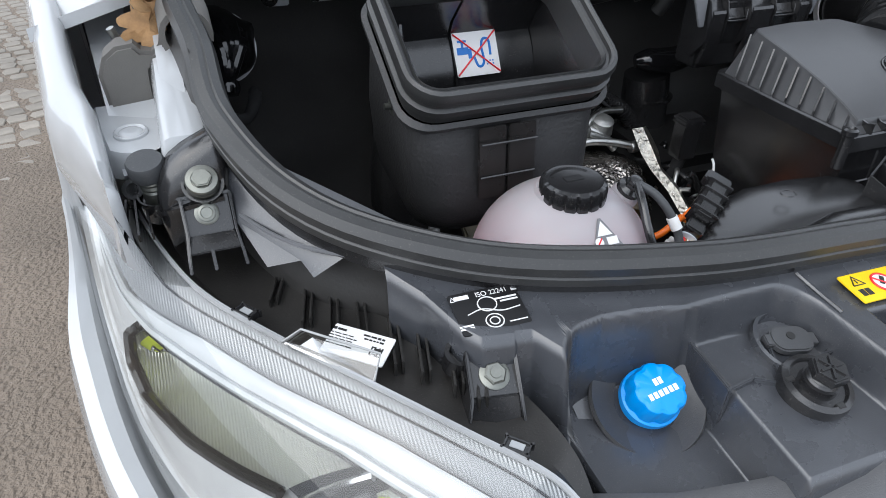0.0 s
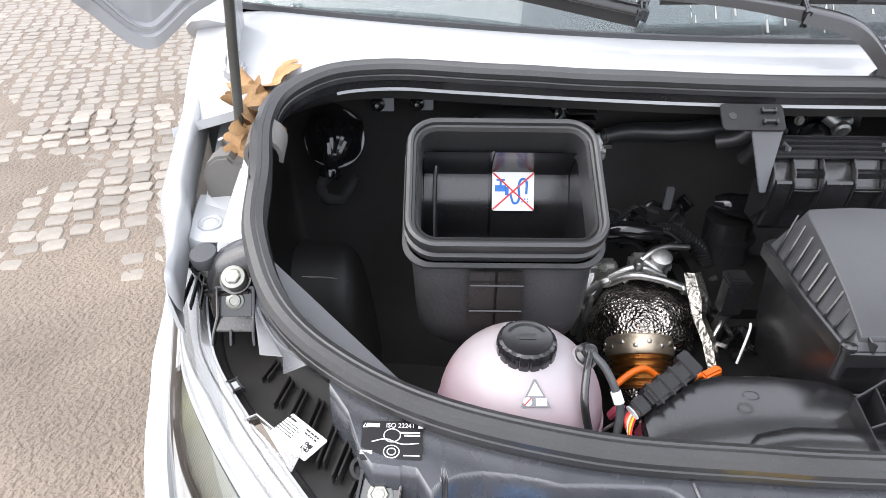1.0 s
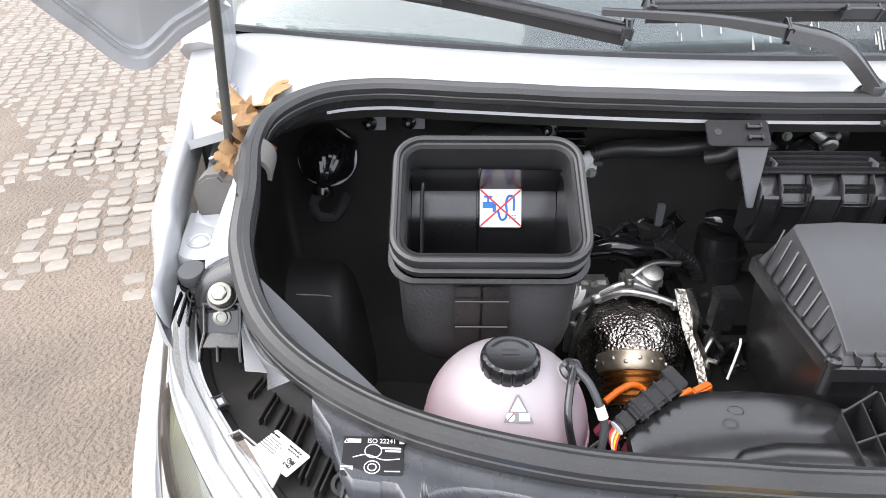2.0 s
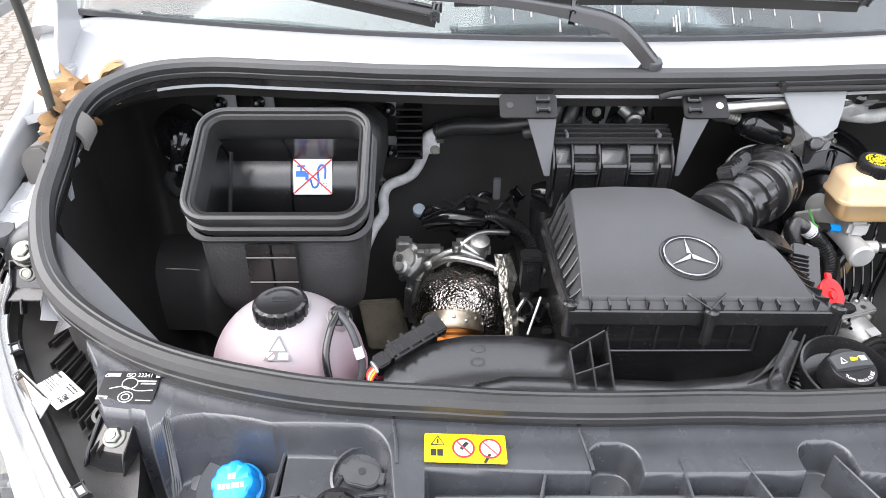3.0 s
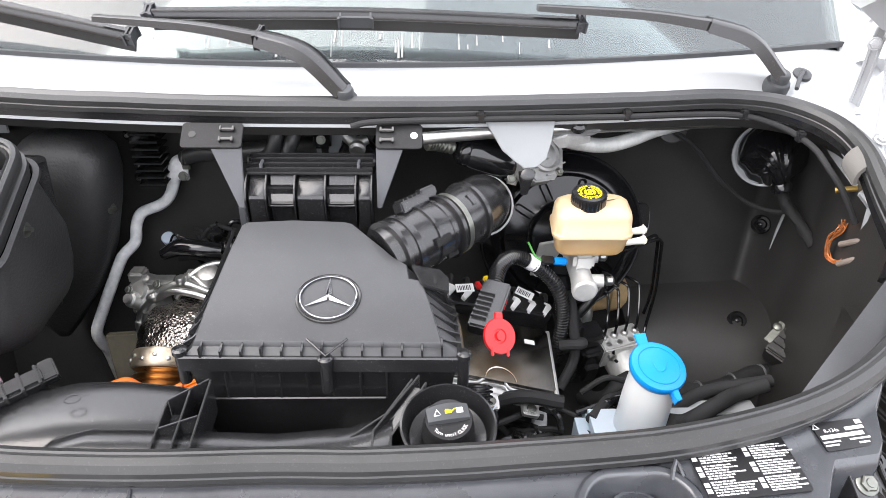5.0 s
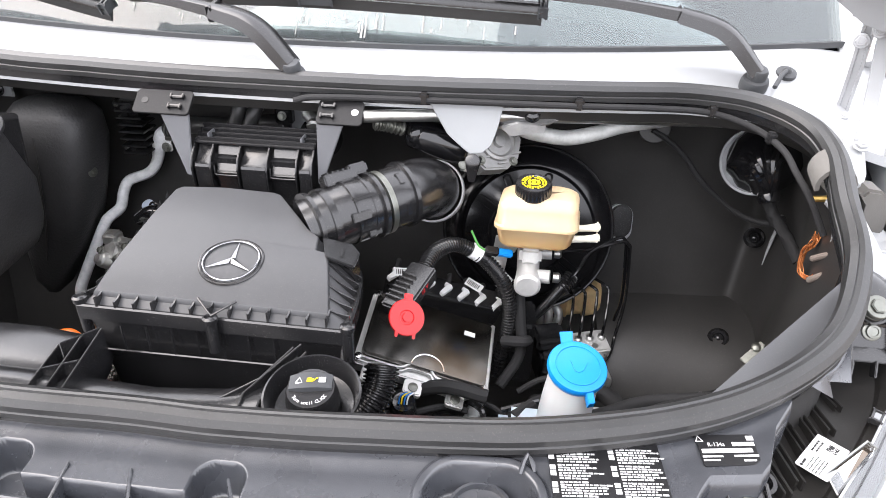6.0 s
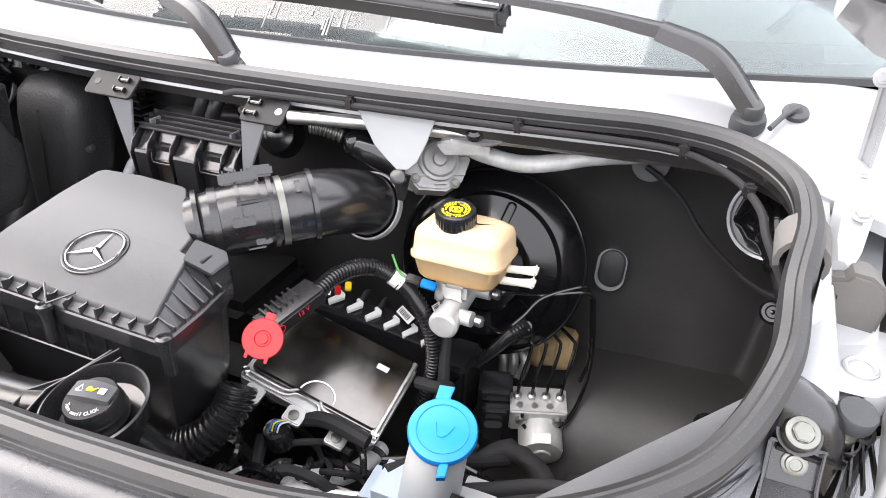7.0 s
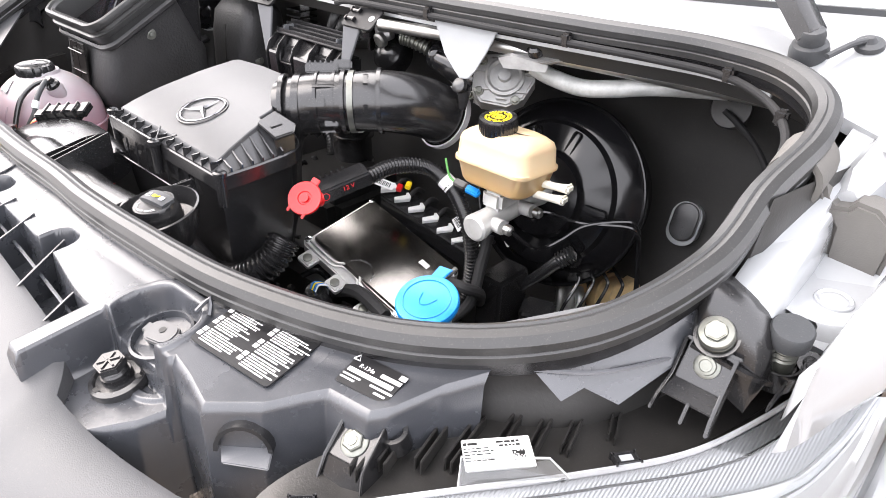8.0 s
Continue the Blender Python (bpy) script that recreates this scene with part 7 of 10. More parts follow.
part("floor", bm, BLACK, fork)

# connector strip beside the tank
con = thing("connector_strip", (-0.325, -0.11, 0.86), "black ribbed cable connector strip", "connector")
bm = B()
mm = at((-0.322, -0.112, 0.878), (0.1, -0.35, 0.93), (0.073, 0.051, 0.015))
box(bm, (0.004, 0, 0), (0.074, 0.024, 0.024), mm, bev=0.004)
part("body", bm, BLACK, con)
for x in (-0.024, -0.005, 0.014, 0.033):
    bm = B()
    box(bm, (x, 0, 0.003), (0.004, 0.029, 0.022), mm, bev=0.001)
    part("rib", bm, BLACK, con)
for c, d in (((0.044, 0.004, 0.002), (0.018, 0.030, 0.014)), ((-0.042, 0, -0.008), (0.018, 0.020, 0.026))):
    bm = B()
    box(bm, c, d, mm, bev=0.002)
    part("plug", bm, BLACK, con)
rnd = random.Random(4)
for i, mt in enumerate((INKR, YELLOW, COPPER, INKW, COPPER, INKR, INKB)):
    a = mm @ Vector((-0.052, -0.006 + 0.002 * i, -0.010))
    bm = B()
    tube(bm, [a, a + Vector((-0.006, -0.012, -0.006)), a + Vector((-0.010 + 0.003 * i, -0.03, -0.03)), a + Vector((-0.004 + 0.004 * i, -0.035, -0.07))], 0.0016, 6)
    part("wire", bm, mt, con)
bm = B()
prism(bm, [(0.004 * math.cos(i * 0.4), 0.009 * math.sin(i * 0.4)) for i in range(16)], mm @ Matrix.Translation((-0.051, 0, -0.006)) @ pose(0, 0, 0, 0, -90, 0), 0, 0.002)
part("plug_face", bm, mat("pale_plug", (0.55, 0.6, 0.65), 0.4), con)

# ---- turbocharger with its heat shields ----
turbo = thing("turbocharger", (-0.25, 0.2, 0.64), "turbocharger under crinkled foil heat shields with bronze bellows", "turbocharger")
bm = B()
rings = []
for k, z in ((1.0, -0.085), (1.06, -0.05), (1.05, -0.015), (0.96, 0.015), (0.75, 0.037), (0.42, 0.050), (0.05, 0.053)):
    rings.append([Vector((-0.236 + 0.086 * k * math.cos(q), 0.205 + 0.082 * k * math.sin(q), 0.714 + z)) for q in np.linspace(0, math.tau, 49)[:-1]])
bm = loft(bm, rings)
bmesh.ops.subdivide_edges(bm, edges=list(bm.edges), cuts=1, use_grid_fill=True)
for v in bm.verts:
    v.co += (v.co - Vector((-0.236, 0.205, 0.69))).normalized() * (0.005 * noise.noise(v.co * 45) + 0.0022 * math.sin(v.co.x * 210 + v.co.z * 260))
part("foil_shield", bm, FOIL, turbo, "crinkled embossed foil shield", sharp=1.5)
AXB = Vector((-0.02, -0.76, -0.64)).normalized()
CB = Vector((-0.256, 0.152, 0.716))
MB = at(CB, AXB)
bm = B()
lathe(bm, [(0.044, -0.004), (0.052, -0.002), (0.054, 0.002), (0.054, 0.024), (0.052, 0.028), (0.047, 0.029)], MB, 48)
part("flange", bm, FLANGE, turbo, "tan heat-tinted flange")
for i in range(16):
    bm = B()
    q = math.tau * i / 16
    lathe(bm, [(0.0036, 0), (0.0036, 0.002), (0.002, 0.003), (0, 0.003)], MB @ Matrix.Translation((0.054 * math.cos(q), 0.054 * math.sin(q), 0.010 + 0.006 * (i % 2))) @ frame_of((math.cos(q), math.sin(q), 0)), 10)
    part("rivet", bm, STEEL, turbo)
bm = B()
lathe(bm, [(0.0465 + 0.0038 * math.cos(i * math.pi / 4), 0.029 + 0.0013 * i) for i in range(41)], MB, 44)
part("bellows", bm, BRONZE, turbo, "bronze tinted bellows")
bm = B()
tube(bm, [MB @ Vector((0, 0, 0.080)), MB @ Vector((0, 0, 0.11)), MB @ Vector((0, -0.01, 0.16))], [0.040, 0.038, 0.036], 24)
for v in bm.verts:
    v.co += Vector((1, 1, 1)) * 0.003 * noise.noise(v.co * 70)
part("wrapped_pipe", bm, FOIL, turbo, "foil wrapped exhaust pipe", sharp=1.5)
rings = []
for p, w in (((-0.170, 0.206, 0.810), 0.014), ((-0.165, 0.194, 0.794), 0.016), ((-0.160, 0.180, 0.776), 0.017), ((-0.166, 0.150, 0.762), 0.011), ((-0.160, 0.110, 0.746), 0.012), ((-0.160, 0.071, 0.725), 0.011), ((-0.156, 0.045, 0.690), 0.010)):
    p = Vector(p)
    rings.append([p + Vector((-w, 0.004, 0)), p + Vector((0, -0.004, 0.004)), p + Vector((w, 0.006, 0)), p + Vector((0, 0.006, -0.004))])
part("foil_strap", loft(B(), rings), mat("bright_foil", (0.36, 0.345, 0.31), 0.3, 1.0, var=0.35, scale=60, fine=130, bump=1.0, depth=0.004), turbo, "foil covered strap")
bm = B()
for p, r in (((-0.337, 0.283, 0.752), 0.034), ((-0.325, 0.270, 0.735), 0.026), ((-0.348, 0.262, 0.748), 0.015)):
    lathe(bm, [(r, -0.03), (r, 0.0), (r * 0.9, 0.006), (r * 0.6, 0.008), (r * 0.55, 0.014), (0, 0.014)], at(p, (-0.4, -0.6, 0.6)), 24)
box(bm, (-0.298, 0.285, 0.765), (0.055, 0.03, 0.03), bev=0.006)
box(bm, (-0.345, 0.30, 0.775), (0.03, 0.03, 0.025), bev=0.005)
part("pump_casting", bm, ALU, turbo, "cast aluminium pump housing")
for p in ((-0.352, 0.268, 0.765), (-0.348, 0.27, 0.72), (-0.30, 0.265, 0.778), (-0.32, 0.25, 0.70)):
    bm = B()
    bolt(bm, p, (-0.4, -0.6, 0.6), 0.006, 0.006)
    part("pump_bolt", bm, ZINC, turbo)
for pts, r in (([(-0.341, 0.235, 0.655), (-0.338, 0.24, 0.70), (-0.328, 0.245, 0.735), (-0.29, 0.245, 0.775), (-0.248, 0.245, 0.795), (-0.20, 0.24, 0.778)], 0.0062),
               ([(-0.332, 0.225, 0.65), (-0.327, 0.232, 0.70), (-0.318, 0.24, 0.735)], 0.0062),
               ([(-0.298, 0.24, 0.762), (-0.26, 0.23, 0.788), (-0.214, 0.22, 0.787), (-0.172, 0.208, 0.778)], 0.0065),
               ([(-0.265, 0.25, 0.76), (-0.235, 0.262, 0.80), (-0.20, 0.28, 0.812), (-0.150, 0.29, 0.806)], 0.0055),
               ([(-0.24, 0.265, 0.80), (-0.213, 0.25, 0.786), (-0.19, 0.238, 0.762)], 0.006)):
    bm = B()
    tube(bm, pts, r, 12)
    part("steel_line", bm, STEEL, turbo, "bent bright steel line")
for p, a in (((-0.30, 0.24, 0.768), (1, 0, 0.6)), ((-0.248, 0.245, 0.80), (0, 0, 1)), ((-0.334, 0.24, 0.71), (0.1, 0, 1)), ((-0.175, 0.208, 0.778), (1, 0, 0))):
    bm = B()
    lathe(bm, [(0.0085, -0.008), (0.0095, -0.006), (0.0095, 0.004), (0.0075, 0.008)], at(p, a), 12)
    part("union_nut", bm, STEEL, turbo)
bm = B()
box(bm, (-0.22, 0.27, 0.785), (0.07, 0.04, 0.03), bev=0.008)
lathe(bm, [(0.018, -0.02), (0.018, 0.008), (0.010, 0.012), (0, 0.012)], at((-0.205, 0.262, 0.80), (0, -0.3, 1)), 20)
part("actuator", bm, ALU, turbo)

# small black lever assembly and loom above it
loom = thing("injector_loom", (-0.22, 0.37, 0.78), "tangle of small black connectors and cables on the engine", "wiring")
rnd = random.Random(11)
for i in range(16):
    x, y, z = rnd.uniform(-0.30, -0.12), rnd.uniform(0.32, 0.42), rnd.uniform(0.765, 0.83)
    bm = B()
    box(bm, (0, 0, 0), (rnd.uniform(0.010, 0.03), rnd.uniform(0.01, 0.02), rnd.uniform(0.01, 0.022)), pose(x, y, z, rnd.uniform(-40, 40), rnd.uniform(-40, 40), rnd.uniform(0, 180)), bev=0.002)
    part("connector", bm, GLOSS if i % 3 else BLACK, loom)
for i in range(14):
    p = Vector((rnd.uniform(-0.32, -0.12), rnd.uniform(0.31, 0.42), rnd.uniform(0.76, 0.81)))
    q = p + Vector((rnd.uniform(-0.09, 0.09), rnd.uniform(-0.04, 0.04), rnd.uniform(-0.03, 0.03)))
    bm = B()
    tube(bm, [p, p.lerp(q, 0.4) + Vector((0, 0, 0.02)), q], rnd.uniform(0.002, 0.005), 8)
    part("cable", bm, (BLACK, TAPE, GLOSS)[i % 3], loom)
bm = B()
hose(bm, [(-0.20, 0.335, 0.812), (-0.17, 0.338, 0.812), (-0.14, 0.335, 0.800), (-0.108, 0.33, 0.775), (-0.095, 0.32, 0.745)], 0.013, 0.006)
part("corrugated_sleeve", bm, BLACK, loom)
bm = B()
plate(bm, [(-0.30, 0.39, 0.795), (-0.29, 0.40, 0.80), (-0.235, 0.36, 0.78), (-0.245, 0.345, 0.768)], 0.006, 0.001)
part("lever", bm, BLACK, loom)
bm = B()
lathe(bm, [(0.0125, -0.01), (0.0125, 0.002), (0.011, 0.004), (0, 0.004)], at((-0.318, 0.392, 0.80), (0, -0.6, 0.8)), 24)
pc = solo("push_plug", bm, mat("pale_blue_grey_plastic", (0.45, 0.52, 0.6), 0.4), (-0.318, 0.392, 0.80), "round pale grey plastic plug", "plug")
bm = B()
box(bm, (-0.166, 0.385, 0.85), (0.014, 0.01, 0.045), bev=0.002)
solo("grey_post", bm, SHELF, (-0.166, 0.385, 0.83), "small grey upright post on the engine", "post")

bm = B()
tube(bm, [(-0.305, 0.335, 0.800), (-0.268, 0.320, 0.822), (-0.230, 0.314, 0.822), (-0.196, 0.318, 0.815)], [0.012, 0.0165, 0.016, 0.014], 18)
part("smooth_pipe", bm, GLOSS, loom)
bm = B()
box(bm, (-0.128, 0.150, 0.815), (0.032, 0.030, 0.070), pose(0, 0, 0), bev=0.003)
for z in (0.838, 0.844):
    box(bm, (-0.128, 0.150, z), (0.035, 0.033, 0.0025), bev=0.0008)
case = solo("relay_case", bm, BLACK, (-0.128, 0.150, 0.78), "black plastic case clipped beside the filter housing", "case")
bm = B()
tube(bm, [(-0.128, 0.150, 0.782), (-0.130, 0.158, 0.74), (-0.120, 0.17, 0.69)], 0.010, 12)
part("plug_lead", bm, TAPE, case)
bm = B()
tube(bm, [(-0.118, 0.095, 0.800), (-0.124, 0.082, 0.792), (-0.140, 0.060, 0.752)], 0.0019, 8)
part("wire_hook", bm, LABELW, case, "pale bent wire hook")

# engine block, dark below the parts
eng = thing("engine_block", (0.0, 0.2, 0.45), "dark dusty engine block low in the bay", "engine")
bm = B()
box(bm, (-0.02, 0.22, 0.56), (0.42, 0.30, 0.24), bev=0.03)
box(bm, (-0.03, 0.27, 0.70), (0.24, 0.2, 0.10), bev=0.02)
part("block", bm, mat("dark_casting", (0.012, 0.012, 0.012), 0.55, 0.3, var=0.5, scale=15), eng)
bm = B()
plate(bm, [(-0.44, 0.30, 0.64), (-0.36, 0.30, 0.645), (-0.33, 0.26, 0.55), (-0.42, 0.26, 0.55)], 0.02, 0.004)
part("side_cover", bm, TAN, eng, "dull tan engine side cover")
rnd = random.Random(21)
for i in range(22):
    x, y = rnd.uniform(-0.20, 0.45), rnd.uniform(-0.12, 0.12)
    p = Vector((x, y, rnd.uniform(0.60, 0.70)))
    q = p + Vector((rnd.uniform(-0.15, 0.15), rnd.uniform(-0.08, 0.08), rnd.uniform(-0.04, 0.03)))
    bm = B()
    tube(bm, [p, p.lerp(q, 0.5) + Vector((0, 0, 0.02)), q], rnd.uniform(0.004, 0.011), 8)
    part("loom_branch", bm, (TAPE, BLACK, TAPE)[i % 3], eng)

# air conditioning pipe and hose on the rear wall
acp = thing("refrigerant_pipe", (-0.38, 0.42, 0.6), "bent dull aluminium pipe running down the rear wall", "pipe")
bm = B()
tube(bm, [(-0.297, 0.458, 0.925), (-0.306, 0.457, 0.900), (-0.322, 0.455, 0.862), (-0.342, 0.452, 0.842), (-0.380, 0.444, 0.827), (-0.391, 0.432, 0.805), (-0.390, 0.410, 0.782), (-0.403, 0.386, 0.770), (-0.412, 0.378, 0.757), (-0.434, 0.362, 0.71), (-0.459, 0.345, 0.655), (-0.473, 0.336, 0.620), (-0.475, 0.342, 0.590), (-0.473, 0.354, 0.557), (-0.478, 0.37, 0.50), (-0.484, 0.386, 0.45)], 0.0108, 14)
part("pipe", bm, DULLALU, acp)
bm = B()
tube(bm, [(-0.315, 0.456, 0.88), (-0.306, 0.457, 0.905), (-0.297, 0.458, 0.925), (-0.285, 0.456, 0.935)], [0.0105, 0.014, 0.015, 0.012], 14)
box(bm, (-0.288, 0.45, 0.908), (0.022, 0.008, 0.026), bev=0.002)
part("block_joint", bm, DULLALU, acp)
bm = B()
bolt(bm, (-0.286, 0.445, 0.905), (0, -1, 0.2), 0.007, 0.006)
part("bolt", bm, ZINC, acp)
bm = B()
for q in (0, 1):
    tube(bm, [(-0.283 + 0.006 * q + 0.0145 * 0.1 * math.sin(a), 0.456 + 0.0145 * math.cos(a), 0.938 + 0.0145 * math.sin(a)) for a in np.linspace(0, math.tau, 17)[:-1]], 0.0016, 6, k=1, closed=True)
box(bm, (-0.276, 0.442, 0.925), (0.014, 0.006, 0.008), bev=0.001)
part("spring_clamp", bm, ZINC, acp)
hb = thing("coolant_hose", (-0.18, 0.4, 0.95), "thick black rubber hose with a small white print", "hose")
bm = B()
tube(bm, [(-0.285, 0.456, 0.937), (-0.24, 0.448, 0.952), (-0.17, 0.425, 0.962), (-0.11, 0.41, 0.975), (-0.05, 0.40, 0.985), (0.0, 0.39, 0.99)], [0.0135, 0.016, 0.0175, 0.0175, 0.017, 0.017], 16)
part("hose", bm, RUBBER, hb)
bars(hb, at((-0.20, 0.4335, 0.966), (0, -0.7, 0.7), (0.95, -0.3, 0.1)), [(0, 0, 0.03, 0.002), (0, 0.004, 0.024, 0.002)], INKW)
for pts in ([(-0.074, 0.352, 1.052), (-0.075, 0.332, 1.036), (-0.082, 0.326, 1.012), (-0.098, 0.332, 0.992), (-0.125, 0.345, 0.980)], [(-0.045, 0.352, 1.050), (-0.048, 0.332, 1.032), (-0.058, 0.324, 1.004), (-0.066, 0.328, 0.978), (-0.075, 0.34, 0.95)]):
    bm = B()
    tube(bm, pts, 0.0122, 16)
    part("hose_end", bm, RUBBER, hb)
    c, d = Vector(pts[1]) + Vector((0, 0.008, 0.006)), Vector(pts[0]) - Vector(pts[1])
    bm = B()
    for a in (-0.004, 0.004):
        m2 = at(c, d) @ Matrix.Translation((0, 0, a))
        tube(bm, [m2 @ Vector((0.0132 * math.cos(q), 0.0132 * math.sin(q), 0)) for q in np.linspace(0, math.tau, 21)[:-1]], 0.0014, 6, k=1, closed=True)
    for a in (-1, 1):
        tube(bm, [at(c, d) @ Vector((a * 0.006, -0.013, 0)), at(c, d) @ Vector((a * 0.010, -0.020, 0.004))], 0.0014, 6, k=1)
    part("spring_clamp", bm, STEEL, hb)
bars(hb, at((-0.060, 0.3115, 1.002), (0.1, -0.85, 0.45), (0.4, 0.45, 0.8)), [(-0.008, -0.006 + 0.004 * i, 0.018, 0.002) for i in range(3)], INKW)
vp = thing("valve_block", (0.04, 0.27, 1.04), "small metal expansion valve with pipe stubs under the cowl", "valve")
bm = B()
plate(bm, [(-0.022, 0.372, 1.050), (0.100, 0.372, 1.050), (0.094, 0.372, 1.012), (0.060, 0.372, 1.030), (0.030, 0.372, 1.020), (0.022, 0.372, 0.985), (-0.018, 0.372, 0.982)], 0.003, 0.0008)
part("plate", bm, WHITE, vp, "white painted plate")
bm = B()
box(bm, (-0.003, 0.350, 1.022), (0.030, 0.022, 0.036), bev=0.004)
box(bm, (0.0, 0.352, 0.996), (0.012, 0.014, 0.030), bev=0.003)
part("black_module", bm, BLACK, vp)
bm = B()
bolt(bm, (-0.004, 0.338, 1.022), (0, -0.95, 0.2), 0.006, 0.006)
part("bolt", bm, ZINC, vp)
bm = B()
lathe(bm, [(0.036, -0.02), (0.036, 0.0), (0.033, 0.012), (0.022, 0.020), (0.010, 0.023), (0, 0.023)], at((0.056, 0.350, 0.985), (0, -0.85, 0.5)), 32)
part("black_dome", bm, BLACK, vp)
bm = B()
tube(bm, [(0.040, 0.340, 1.030), (0.056, 0.330, 1.020), (0.074, 0.335, 1.026)], [0.012, 0.011, 0.009], 16)
lathe(bm, [(0.014, -0.004), (0.014, 0.004), (0.010, 0.007), (0, 0.007)], at((0.058, 0.322, 1.014), (0, -0.85, -0.3)), 18)
box(bm, (0.038, 0.338, 1.040), (0.018, 0.016, 0.014), bev=0.003)
part("valve_body", bm, ALU, vp)
bm = B()
plate(bm, [(0.048, 0.352, 1.050), (0.098, 0.345, 1.046), (0.100, 0.340, 1.008), (0.094, 0.342, 1.006)], 0.0025, 0.0006)
part("gusset", bm, GLOSS, vp)

# orange high-current cables
orc = thing("orange_cable", (-0.25, 0.03, 0.72), "bright orange high-voltage cable loop beside the turbocharger", "cable")
for pts in ([(-0.325, 0.03, 0.735), (-0.30, 0.045, 0.745), (-0.278, 0.052, 0.748), (-0.258, 0.05, 0.735)], [(-0.262, 0.055, 0.715), (-0.24, 0.042, 0.722), (-0.215, 0.042, 0.735), (-0.195, 0.048, 0.742)]):
    bm = B()
    tube(bm, pts, 0.0052, 12)
    part("sleeve", bm, ORANGE, orc)
bm = B()
box(bm, (0, 0, 0), (0.03, 0.014, 0.014), pose(-0.178, 0.050, 0.741, 0, -15, 20), bev=0.003)
part("plug", bm, ORANGE, orc)
bm = B()
box(bm, (-0.178, 0.040, 0.735), (0.009, 0.009, 0.009), bev=0.002)
part("blue_lock", bm, BLUE, orc)

# ---- intake tube with air mass sensor ----
maf = thing("intake_tube", (0.2, 0.12, 0.9), "black plastic intake tube with a metal hose clamp and sensor", "pipe")
AXIS = [Vector(p) for p in ((0.117, 0.068, 0.956), (0.138, 0.081, 0.963), (0.172, 0.104, 0.972), (0.206, 0.129, 0.975), (0.229, 0.156, 0.976), (0.248, 0.192, 0.970), (0.261, 0.235, 0.955), (0.268, 0.272, 0.932))]
bm = B()
tube(bm, AXIS[:4], [0.043, 0.044, 0.044, 0.042], 32)
part("sensor_tube", bm, BLACK, maf)
bm = B()
tube(bm, AXIS[3:], [0.044, 0.046, 0.047, 0.047, 0.046], 32, k=8)
part("elbow", bm, BLACK, maf)
d = (AXIS[4] - AXIS[2]).normalized()
def hoop(c, d, r, w, t=0.0015, n=40):
    bm = B()
    return lathe(bm, [(r, -w / 2), (r + t, -w / 2), (r + t, w / 2), (r, w / 2), (r, -w / 2)], at(c, d), n)


part("hose_clamp", hoop(AXIS[3], d, 0.0450, 0.0085), ZINC, maf, "bright worm-drive hose clamp")
bm = B()
box(bm, (0, 0.048, 0), (0.012, 0.012, 0.022), at(AXIS[3], d, (1, 0, 0)) @ pose(0, 0, 0, 0, 0, 12), bev=0.002)
part("clamp_screw", bm, STEEL, maf)
part("sleeve_ring", hoop(AXIS[3] - d * 0.012, d, 0.0440, 0.006, 0.004), BLACK, maf)
part("sleeve_ring", hoop(AXIS[4] + d * 0.006, d, 0.0465, 0.006, 0.003), BLACK, maf)
part("tube_collar", hoop(AXIS[1], d, 0.0435, 0.010, 0.004), BLACK, maf)
part("tube_collar", hoop(AXIS[1] - d * 0.022, d, 0.0430, 0.006, 0.005), BLACK, maf)
part("tube_collar", hoop(AXIS[2] - d * 0.010, d, 0.0440, 0.004, 0.002), BLACK, maf)
part("tube_collar", hoop(AXIS[2] + d * 0.016, d, 0.0440, 0.004, 0.002), BLACK, maf)
for q in (-0.6, 0.4, 1.5, 2.4):
    m2 = at(AXIS[2] + d * 0.003, d, (0, -0.5, 1)) @ pose(0, 0, 0, 0, 0, math.degrees(q))
    bm = B()
    box(bm, (0.0445, 0, 0), (0.003, 0.005, 0.030), m2, bev=0.0008)
    part("tube_rib", bm, BLACK, maf)
part("end_ring", hoop(AXIS[-1] - (AXIS[-1] - AXIS[-2]) * 0.1, AXIS[-1] - AXIS[-2], 0.046, 0.010, 0.006), mat("pale_grey_ring", (0.35, 0.35, 0.36), 0.45), maf, "grey end ring")
bm = B()
mm = at(AXIS[2] + Vector((-0.022, 0.014, 0.042)), (-0.35, 0.35, 0.87), d)
box(bm, (0, 0, 0), (0.05, 0.024, 0.016), mm, bev=0.002)
box(bm, (0.03, 0, 0.006), (0.03, 0.018, 0.016), mm, bev=0.003)
for i in range(5):
    box(bm, (-0.018 + 0.008 * i, 0, 0.009), (0.002, 0.022, 0.004), mm)
part("air_mass_sensor", bm, BLACK, maf)
bm = B()
box(bm, (0, -0.045, 0), (0.012, 0.004, 0.028), at(AXIS[2] - d * 0.008, d, (0, -0.4, -1)), bev=0.001)
part("moulded_tab", bm, BLACK, maf)
bm = B()
box(bm, (0.030, -0.032, 0.002), (0.010, 0.006, 0.020), at(AXIS[2] + d * 0.01, d, (0, -0.4, -1)), bev=0.001)
part("moulded_tab", bm, BLACK, maf)
for q in (0.2, 1.2):
    bm = B()
    m2 = at(AXIS[4], d, (0, -0.5, 1)) @ pose(0, 0, 0, 0, 0, math.degrees(q))
    box(bm, (0.0475, 0, -0.012), (0.002, 0.018, 0.006), m2, bev=0.0006)
    part("moulded_tab", bm, BLACK, maf)
